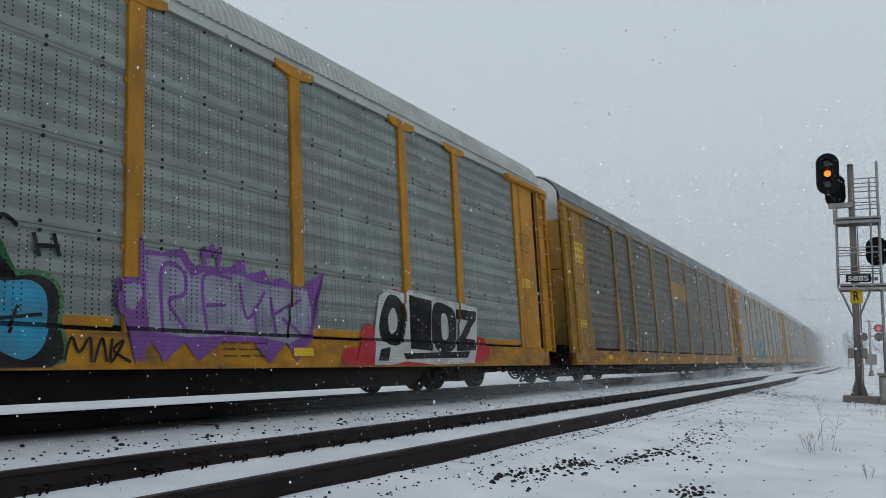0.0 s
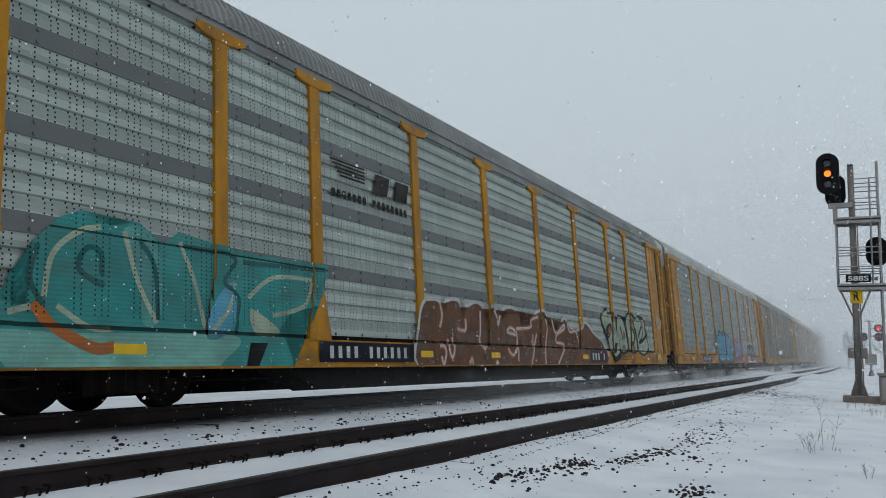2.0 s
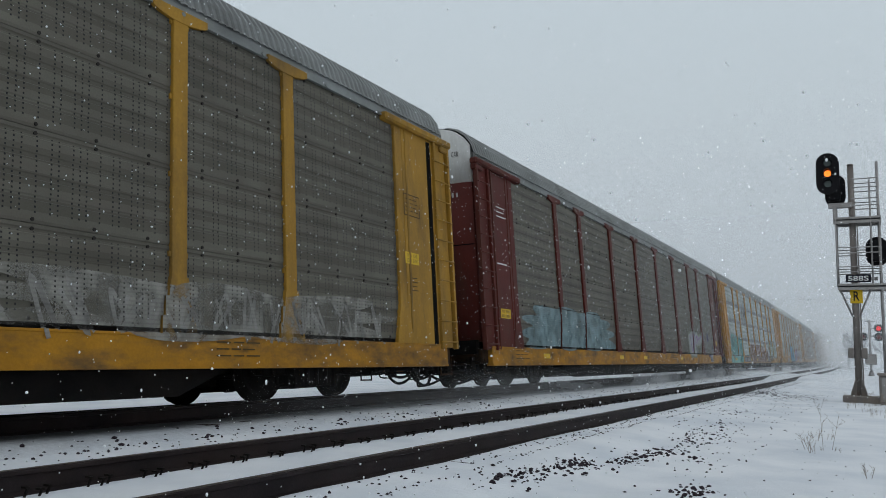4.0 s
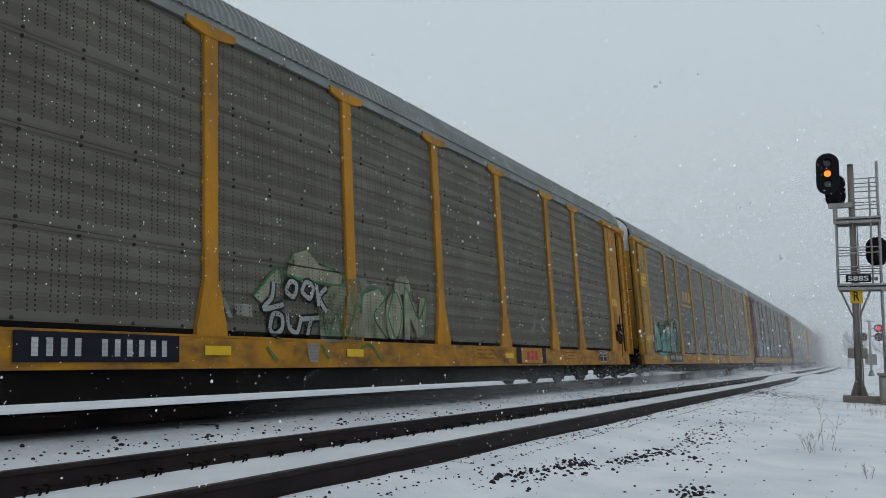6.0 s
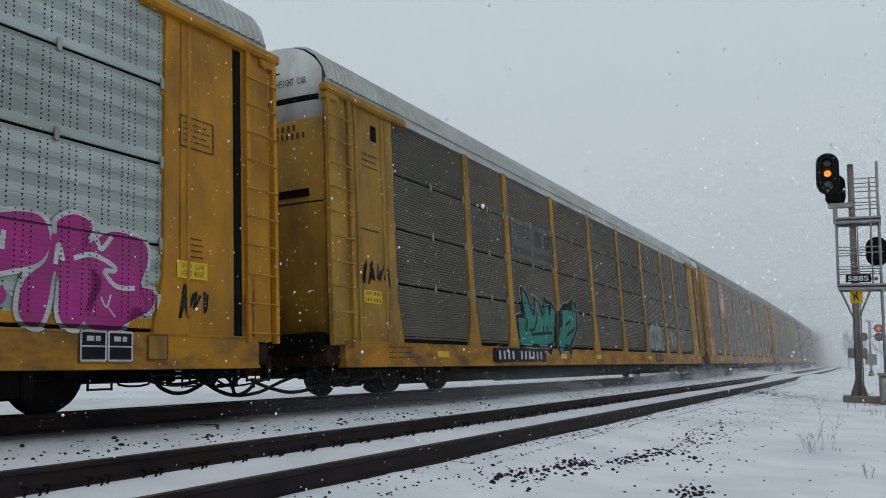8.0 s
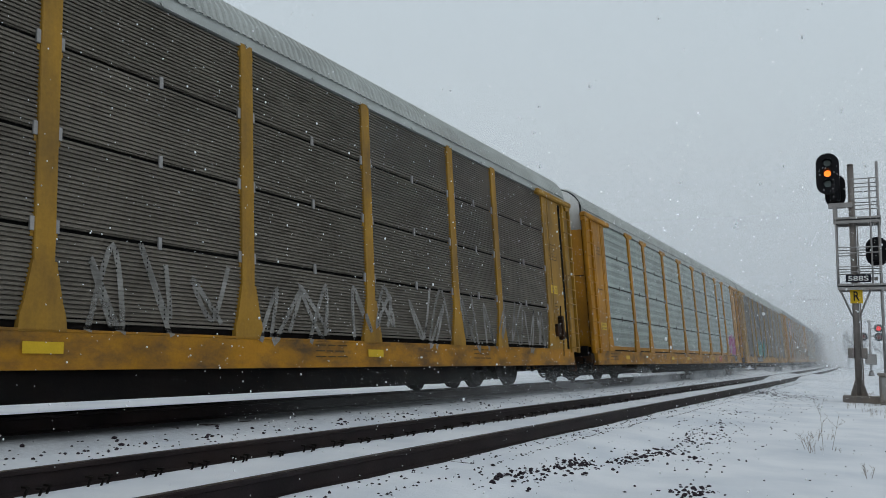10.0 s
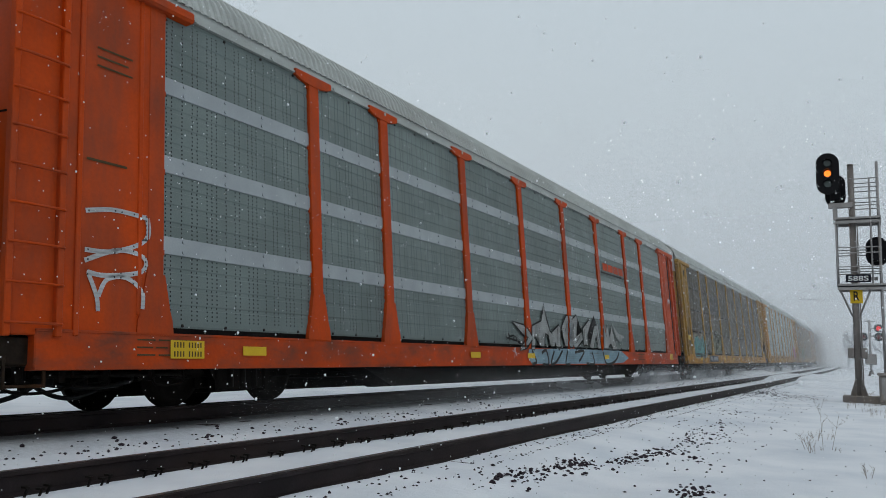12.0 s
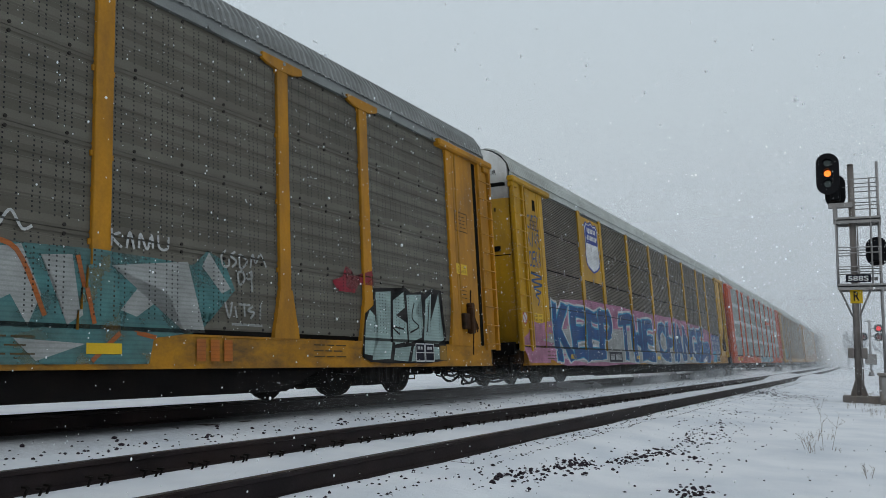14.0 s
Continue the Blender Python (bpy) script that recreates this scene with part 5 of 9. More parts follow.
def blue_piece(c):
    """A tall blue throw-up with black shade and a green halo."""
    edge = [(9.3, 2.02), (9.53, 2.08), (9.86, 2.04), (10.18, 2.02), (10.23, 1.9), (10.41, 1.93), (10.53, 2.04), (10.71, 2.12), (10.87, 2.08), (11.05, 2), (11.24, 1.94), (11.53, 2.04), (11.71, 2.08), (11.95, 2.02), (12.2, 1.92), (12.54, 2.02), (12.74, 2.02), (13.03, 1.94), (13.32, 1.88), (13.43, 1.92), (13.47, 1.76), (13.6, 1.34), (14.01, 1.36), (14.22, 1.23), (14.23, 0.92), (14.15, 0.49), (12.67, 0.49), (11.43, 0.49), (10.6, 0.49), (9.91, 0.49), (9.56, 0.49), (9.58, 0.8), (9.54, 1.18), (9.52, 1.45), (9.37, 1.6)]
    patch(c, "graffiti_halo", edge, LEAF, 1, "green sprayed halo", grow=0.05, soft=True)
    patch(c, "graffiti_outline", edge, BLACK, 2, "black sprayed outline", grow=0, soft=True)
    patch(c, "graffiti_fill", [(9.53, 2.04), (10.15, 1.98), (10.18, 1.78), (10.53, 1.88), (10.61, 1.52), (10.65, 1.18), (10.9, 1.08), (11.07, 0.94), (11.07, 0.8), (10.9, 0.62), (10.6, 0.58), (10.31, 0.62), (10.04, 0.55), (9.91, 0.57), (9.74, 0.8), (9.68, 1.06), (9.68, 1.56), (9.53, 1.64)], CYAN, 3, "bright blue sprayed throw-up")
    patch(c, "graffiti_fill", [(10.57, 1.88), (10.73, 2), (10.97, 1.95), (11.22, 1.9), (11.41, 1.94), (11.49, 1.44), (11.65, 1.08), (11.62, 0.74), (11.32, 0.54), (11.02, 0.58), (11.13, 0.84), (11.06, 1.01), (10.7, 1.16), (10.65, 1.52)], CYAN, 3.2, "")
    patch(c, "graffiti_fill", [(11.54, 1.92), (11.7, 2), (11.95, 1.93), (12.2, 1.86), (12.46, 1.88), (12.49, 1.6), (12.55, 1.32), (12.84, 1.16), (12.91, 0.88), (12.68, 0.6), (12.21, 0.62), (11.96, 0.54), (11.72, 0.7), (11.7, 1.08), (11.57, 1.44)], CYAN, 3.4, "")
    patch(c, "graffiti_fill", [(12.6, 1.9), (12.81, 1.96), (13.32, 1.82), (13.41, 1.84), (13.49, 1.5), (13.6, 1.28), (13.95, 1.3), (14.11, 1.14), (14.08, 0.73), (13.87, 0.56), (13.56, 0.66), (13.25, 0.59), (12.99, 0.72), (12.98, 0.97), (12.87, 1.21), (12.57, 1.36), (12.54, 1.6)], CYAN, 3.6, "")
    strokes(c, "graffiti_line", ([(10.15, 1.98), (10.15, 1.48), (10.18, 1.34)], [(12.16, 1.54), (12.18, 1.34), (12.57, 1.32)], [(10.31, 1.08), (10.7, 1.14), (11.01, 1.01), (11.07, 0.76)], [(11.71, 1.03), (11.92, 1), (12.23, 1.06)], [(11.29, 1.4), (11.23, 1.23), (11.34, 1.2), (11.25, 1.02)], [(13.26, 0.88), (14.06, 0.99)], [(13.5, 1.06), (13.56, 0.76)], [(13.82, 1.06), (13.72, 0.8)], [(13.15, 1.56), (13.17, 1.4)],), 0.035, BLACK, 5, "")
    strokes(c, "graffiti_line", ([(8.6, 1.74), (8.71, 1.58), (8.76, 1.74), (8.88, 1.64)], [(8.93, 1.76), (8.94, 1.52)], [(8.93, 1.64), (9.18, 1.7)], [(8.55, 1.45), (8.78, 1.44)], [(8.65, 1.46), (8.72, 1.26), (8.85, 1.48), (8.89, 1.24)], [(8.96, 1.46), (8.93, 1.22), (9.11, 1.2), (9.2, 1.24)], [(13.54, 1.64), (13.63, 1.88), (13.79, 1.8)], [(13.95, 1.76), (14.02, 1.54)], [(14.16, 1.78), (14.23, 1.56)], [(13.98, 1.64), (14.23, 1.66)],), 0.045, BLACK, 2, "thin black tag")
    strokes(c, "graffiti_line", ([(14.29, 0.56), (14.36, 0.78), (14.45, 0.64), (14.57, 0.78), (14.59, 0.54)], [(14.62, 0.54), (14.71, 0.78), (14.77, 0.54)], [(14.83, 0.78), (14.82, 0.54), (14.97, 0.76), (14.85, 0.66), (15.07, 0.54)],), 0.03, BLACK, 2, "thin black tag")


def lilac_piece(c):
    """A lilac piece edged in purple, a small crown over it."""
    patch(c, "graffiti_outline", [(15.15, 1.93), (15.25, 1.76), (15.5, 1.76), (15.79, 1.84), (15.96, 1.66), (16.56, 1.7), (16.78, 1.82), (16.86, 1.64), (17.18, 1.72), (17.29, 1.58), (17.51, 1.66), (17.86, 1.54), (18.45, 1.82), (18.24, 1.5), (18.31, 1.25), (18.11, 0.86), (17.77, 0.55), (17.55, 0.8), (17.21, 0.52), (16.9, 0.8), (16.37, 0.78), (16.01, 0.55), (15.8, 0.76), (15.52, 0.55), (15.32, 0.76), (15.12, 0.52), (15.06, 0.85), (14.97, 1.01), (14.86, 1.12), (14.89, 1.42), (15.16, 1.44)], PURPLE, 2, "purple sprayed outline", soft=False)
    patch(c, "graffiti_fill", [(15.25, 1.7), (15.75, 1.72), (15.92, 1.52), (16.14, 1.6), (16.71, 1.62), (17.02, 1.54), (17.51, 1.52), (18.05, 1.52), (18.13, 1.28), (18.03, 0.94), (17.61, 0.78), (17.06, 0.85), (16.46, 0.85), (15.84, 0.82), (15.3, 0.87), (15.24, 1.27)], LILAC, 3, "lilac sprayed graffiti fill", soft=False)
    patch(c, "graffiti_fill", [(14.94, 1.34), (15.16, 1.38), (15.2, 1.26), (15.09, 1.08), (15, 1.1)], LILAC, 3.1, "", soft=False)
    strokes(c, "graffiti_line", ([(15.51, 0.86), (15.49, 1.58), (15.79, 1.58), (15.82, 1.32), (15.59, 1.2), (15.88, 0.87)], [(16.17, 0.88), (16.11, 1.54), (16.58, 1.56)], [(16.15, 1.2), (16.48, 1.23)], [(16.18, 0.88), (16.6, 0.92)], [(16.71, 1.52), (16.85, 1.08), (17.18, 1.45)], [(16.98, 1.25), (17.01, 0.9)], [(17.28, 1.38), (17.38, 0.92)], [(17.3, 1.14), (17.86, 1.38)], [(17.5, 1.12), (17.9, 0.87)], [(16.14, 1.68), (16.1, 1.88), (16.19, 1.78), (16.25, 1.94), (16.31, 1.8), (16.39, 1.92), (16.35, 1.69)], [(15.24, 0.78), (15.21, 0.55)], [(15.59, 0.76), (15.48, 0.55)], [(16.1, 0.78), (16.01, 0.59)], [(17.16, 0.84), (17.27, 0.55)],), 0.05, PURPLE, 4, "")


def black_piece(c):
    """Four black block letters on a white ground and a red cloud."""
    patch(c, "graffiti_fill", [(18.87, 0.73), (19.28, 0.78), (19.32, 0.98), (19.56, 1.14), (19.76, 1.08), (20.17, 1.68), (20.7, 1.69), (22.3, 1.58), (23.22, 1.02), (23.62, 1), (23.5, 0.56), (20.25, 0.49), (18.89, 0.5)], RED, 2, "red sprayed cloud")
    patch(c, "graffiti_fill", [(19.86, 1.58), (20.17, 1.72), (20.61, 1.68), (20.74, 1.74), (23.37, 1.6), (23.29, 0.99), (23.06, 0.52), (21.55, 0.49), (20.6, 0.55), (20.08, 0.49), (19.62, 0.5), (19.72, 1.08)], WHITE, 3, "white sprayed ground", soft=False)
    patch(c, "graffiti_fill", [(19.95, 1.4), (20.16, 1.62), (20.47, 1.58), (20.63, 1.34), (20.49, 0.92), (20.27, 0.8), (19.94, 0.86), (19.83, 1.08)], BLACK, 4, "black sprayed block lettering")
    patch(c, "graffiti_fill", [(20.11, 1.26), (20.27, 1.42), (20.38, 1.26), (20.33, 1.06), (20.15, 1)], WHITE, 5, "")
    patch(c, "graffiti_fill", [(20.73, 1.66), (21.56, 1.62), (21.54, 1.46), (21.28, 1.44), (21.29, 0.94), (21.49, 0.9), (21.45, 0.73), (20.71, 0.76), (20.78, 0.92), (20.93, 0.94), (20.98, 1.45), (20.72, 1.48)], BLACK, 4, "", soft=False)
    patch(c, "graffiti_fill", [(21.61, 1.54), (22.08, 1.58), (22.42, 1.43), (22.41, 0.97), (22.16, 0.74), (21.67, 0.73), (21.51, 0.94)], BLACK, 4.2, "")
    patch(c, "graffiti_fill", [(21.89, 1.38), (22.1, 1.36), (22.11, 1), (21.89, 0.96)], WHITE, 5, "")
    patch(c, "graffiti_fill", [(22.47, 1.52), (23.31, 1.52), (23.29, 1.36), (22.73, 0.98), (23.21, 0.97), (23.13, 0.76), (22.34, 0.74), (22.4, 0.92), (22.87, 1.32), (22.45, 1.34)], BLACK, 4.4, "", soft=False)
    patch(c, "graffiti_fill", [(19.81, 0.74), (20.1, 0.78), (20.02, 0.56), (19.73, 0.56)], BLACK, 4, "", soft=False)
    patch(c, "graffiti_fill", [(20.47, 0.68), (22.89, 0.74), (22.78, 0.62), (20.54, 0.59)], BLACK, 4.1, "", soft=False)


def mint_letters(c):
    """Four rounded mint letters in a heavy black outline."""
    patch(c, "graffiti_outline", [(19.57, 1.82), (20.23, 2.14), (20.31, 1.98), (20.77, 2.02), (21.01, 1.86), (21.04, 1.69), (21.16, 1.88), (21.37, 1.98), (21.69, 1.94), (21.97, 1.74), (22.09, 1.92), (22.27, 2.06), (22.65, 2.1), (23.05, 2.06), (23.26, 1.96), (23.63, 2.08), (24.17, 2.02), (24.44, 1.86), (24.47, 1.54), (24.72, 1), (24.59, 0.87), (23.85, 0.73), (23.27, 0.8), (23.14, 0.88), (22.73, 0.78), (22.12, 0.85), (21.45, 0.74), (21.24, 0.8), (21.19, 0.64), (20.85, 0.57), (20.53, 0.49), (20.53, 0.64), (20.27, 0.8), (20.06, 1.18), (19.86, 1.42), (19.68, 1.64)], BLACK, 3, "black sprayed outline", soft=False)
    patch(c, "graffiti_fill", [(19.65, 1.82), (20.18, 2.04), (20.24, 1.92), (20.72, 1.93), (20.91, 1.82), (20.91, 1.68), (20.67, 1.44), (20.95, 1.38), (21.23, 1.28), (21.18, 0.9), (20.85, 0.74), (20.62, 0.7), (20.36, 0.87), (20.23, 1), (20.08, 1.3), (19.9, 1.48)], MINT, 4, "mint sprayed rounded lettering")
    patch(c, "graffiti_fill", [(21.18, 1.76), (21.36, 1.9), (21.67, 1.86), (21.91, 1.66), (22.08, 1.14), (22.04, 0.94), (21.56, 0.84), (21.32, 0.9), (21.27, 1.25), (21.13, 1.42)], MINT, 4.2, "")
    patch(c, "graffiti_fill", [(22.17, 1.84), (22.4, 2), (22.71, 1.98), (22.91, 1.84), (22.93, 1.52), (23.15, 1.24), (23.14, 0.96), (22.73, 0.87), (22.3, 0.92), (22.25, 1.32), (22.14, 1.62)], MINT, 4.4, "")
    patch(c, "graffiti_fill", [(23.02, 1.93), (23.21, 1.86), (23.4, 1.98), (23.65, 1.96), (23.77, 1.88), (24.17, 1.92), (24.32, 1.76), (24.25, 1.52), (24.53, 1.18), (24.6, 1), (23.86, 0.8), (23.42, 0.88), (23.35, 1.21), (23.22, 1.45), (23.06, 1.69)], MINT, 4.6, "")
    patch(c, "graffiti_fill", [(19.98, 1.48), (20.36, 1.66), (20.53, 1.62), (20.54, 1.48), (20.36, 1.32), (20.13, 1.21)], BLACK, 5.2, "")
    patch(c, "graffiti_fill", [(20.42, 0.8), (20.67, 1.1), (20.93, 1.1), (20.71, 0.78)], BLACK, 5.2, "", soft=False)
    strokes(c, "graffiti_line", ([(21.42, 1.62), (21.57, 1.38), (21.54, 1.2)], [(22.58, 1.62), (22.79, 1.46), (22.82, 1.26), (22.59, 1.08), (22.52, 1.18)], [(23.41, 1.34), (23.95, 1.72), (24.1, 1.64), (23.77, 1.27), (23.46, 1.16), (23.88, 1.22), (24.58, 1.48)], [(22.97, 1.68), (23.17, 1.54), (23.24, 1.3)],), 0.1, BLACK, 5.2, "")
    strokes(c, "graffiti_highlight", ([(20.36, 1.7), (20.6, 1.62), (20.6, 1.44), (20.4, 1.22)], [(20.86, 1.36), (21.1, 1.38), (21.17, 1.1)], [(21.34, 1.8), (21.52, 1.86), (21.79, 1.66)], [(21.38, 1.62), (21.48, 1.3)], [(22.33, 1.86), (22.49, 1.92)], [(23.18, 1.7), (23.5, 1.84)], [(23.92, 1.76), (24.1, 1.69), (23.74, 1.32)],), 0.025, WHITE, 6.6, "white sprayed glints")
    patch(c, "graffiti_patch", [(20.22, 1.48), (20.32, 1.6), (20.47, 1.54), (20.5, 1.4), (20.36, 1.32), (20.23, 1.36)], paint("thin_rust_spray", (0.30, 0.14, 0.05), 0.55, 0.5), 6.2, "")
    patch(c, "graffiti_patch", [(20.59, 1.86), (20.68, 1.95), (20.83, 1.9), (20.85, 1.78), (20.72, 1.7), (20.6, 1.74)], paint("thin_rust_spray", (0.30, 0.14, 0.05), 0.55, 0.5), 6.2, "")
    patch(c, "graffiti_patch", [(21.68, 1.4), (21.76, 1.5), (21.88, 1.43), (21.9, 1.28), (21.78, 1.2), (21.69, 1.26)], paint("thin_rust_spray", (0.30, 0.14, 0.05), 0.55, 0.5), 6.2, "")
    patch(c, "graffiti_patch", [(21.5, 1), (21.62, 1.06), (21.81, 1.02), (21.84, 0.96), (21.67, 0.92), (21.51, 0.94)], paint("thin_rust_spray", (0.30, 0.14, 0.05), 0.55, 0.5), 6.2, "")
    patch(c, "graffiti_patch", [(22.49, 1.84), (22.62, 1.92), (22.82, 1.88), (22.85, 1.78), (22.67, 1.72), (22.51, 1.74)], paint("thin_rust_spray", (0.30, 0.14, 0.05), 0.55, 0.5), 6.2, "")
    patch(c, "graffiti_patch", [(22.91, 1.36), (22.99, 1.44), (23.11, 1.4), (23.13, 1.25), (23.01, 1.18), (22.92, 1.23)], paint("thin_rust_spray", (0.30, 0.14, 0.05), 0.55, 0.5), 6.2, "")
    patch(c, "graffiti_patch", [(22.52, 1), (22.63, 1.08), (22.8, 1.03), (22.83, 0.94), (22.67, 0.88), (22.54, 0.92)], paint("thin_rust_spray", (0.30, 0.14, 0.05), 0.55, 0.5), 6.2, "")
    patch(c, "graffiti_patch", [(23.87, 1.8), (23.97, 1.9), (24.1, 1.84), (24.12, 1.72), (23.99, 1.64), (23.88, 1.69)], paint("thin_rust_spray", (0.30, 0.14, 0.05), 0.55, 0.5), 6.2, "")


def brown_piece(c):
    """A long row of brown rounded letters edged in white and rust."""
    edge = [(9.2, 0.49), (9.29, 1.12), (9.46, 1.52), (9.8, 1.62), (10.09, 1.58), (10.16, 1.27), (10.24, 1.52), (10.53, 1.66), (10.86, 1.64), (10.94, 1.32), (11.17, 1.54), (11.57, 1.68), (11.87, 1.6), (11.97, 1.34), (12.2, 1.62), (12.53, 1.58), (12.69, 1.38), (12.83, 1.58), (13.26, 1.68), (13.64, 1.58), (13.75, 1.32), (14.23, 1.3), (14.47, 1.52), (14.94, 1.69), (15.33, 1.64), (15.45, 1.42), (16.12, 1.28), (16.57, 1.6), (17.1, 1.32), (17.71, 1.34), (18.23, 1.56), (19.02, 1.2), (19.54, 1.08), (19.79, 0.49), (16.96, 0.49), (12.53, 0.49), (10.48, 0.49)]
    patch(c, "graffiti_edge", edge, WHITE, 1, "white sprayed edge", grow=0.07, soft=True)
    patch(c, "graffiti_fill", edge, BROWN, 2, "brown sprayed graffiti fill", soft=True)
    strokes(c, "graffiti_line", ([(10.1, 1.58), (10.17, 1.38), (10.06, 1.16)], [(10.51, 1), (10.52, 0.76), (10.41, 0.62), (10.32, 0.8), (10.35, 0.96)], [(11.75, 1.54), (11.71, 1.16), (11.66, 0.94), (11.79, 0.8), (11.9, 0.86)], [(12.33, 1.6), (12.52, 1.4), (12.57, 1.3), (12.69, 1.5)], [(12.98, 1.18), (13.18, 1.27), (13.49, 1.16), (13.49, 0.9)], [(13, 1.16), (13.44, 1.12)], [(12.92, 0.82), (13.17, 0.68), (13.46, 0.84), (13.43, 0.55)], [(13.49, 1.26), (14.3, 1.32), (14.37, 1.48), (14.82, 1.58)], [(14.42, 1.16), (14.34, 0.78), (14.15, 0.49)], [(14.65, 1.18), (14.43, 0.86)], [(15.16, 1.54), (15.25, 1.34), (15.06, 0.88), (15.02, 0.49)],), 0.11, RUST, 3, "")
    strokes(c, "graffiti_line", ([(15.68, 1.58), (15.89, 1.24), (16.47, 1.45), (16.5, 1.36), (15.97, 1.2), (15.88, 1.02), (16.35, 0.98), (16.35, 0.87), (15.84, 0.49)], [(16.74, 1.56), (16.9, 1.3), (17.36, 1.32), (17.53, 1.03)], [(9.97, 0.82), (10.13, 0.82), (10.19, 0.7), (10.09, 0.5), (10.01, 0.64)], [(10.73, 1.16), (11.06, 1.14), (11.09, 1.36)], [(11.11, 0.5), (11.21, 0.61), (11.25, 0.49)], [(12.29, 0.49), (12.35, 0.55), (12.4, 0.49)],), 0.11, RUST, 3, "")
    strokes(c, "graffiti_line", ([(10.1, 1.58), (10.17, 1.38), (10.06, 1.16)], [(10.51, 1), (10.52, 0.76), (10.41, 0.62), (10.32, 0.8), (10.35, 0.96)], [(11.75, 1.54), (11.71, 1.16), (11.66, 0.94), (11.79, 0.8), (11.9, 0.86)], [(12.33, 1.6), (12.52, 1.4), (12.57, 1.3), (12.69, 1.5)], [(12.98, 1.18), (13.18, 1.27), (13.49, 1.16), (13.49, 0.9)], [(13, 1.16), (13.44, 1.12)], [(12.92, 0.82), (13.17, 0.68), (13.46, 0.84), (13.43, 0.55)], [(13.49, 1.26), (14.3, 1.32), (14.37, 1.48), (14.82, 1.58)], [(14.42, 1.16), (14.34, 0.78), (14.15, 0.49)], [(14.65, 1.18), (14.43, 0.86)], [(15.16, 1.54), (15.25, 1.34), (15.06, 0.88), (15.02, 0.49)],), 0.05, WHITE, 4, "white sprayed lines")
    strokes(c, "graffiti_line", ([(15.68, 1.58), (15.89, 1.24), (16.47, 1.45), (16.5, 1.36), (15.97, 1.2), (15.88, 1.02), (16.35, 0.98), (16.35, 0.87), (15.84, 0.49)], [(16.74, 1.56), (16.9, 1.3), (17.36, 1.32), (17.53, 1.03)], [(9.97, 0.82), (10.13, 0.82), (10.19, 0.7), (10.09, 0.5), (10.01, 0.64)], [(10.73, 1.16), (11.06, 1.14), (11.09, 1.36)], [(11.11, 0.5), (11.21, 0.61), (11.25, 0.49)], [(12.29, 0.49), (12.35, 0.55), (12.4, 0.49)],), 0.05, WHITE, 4, "white sprayed lines")


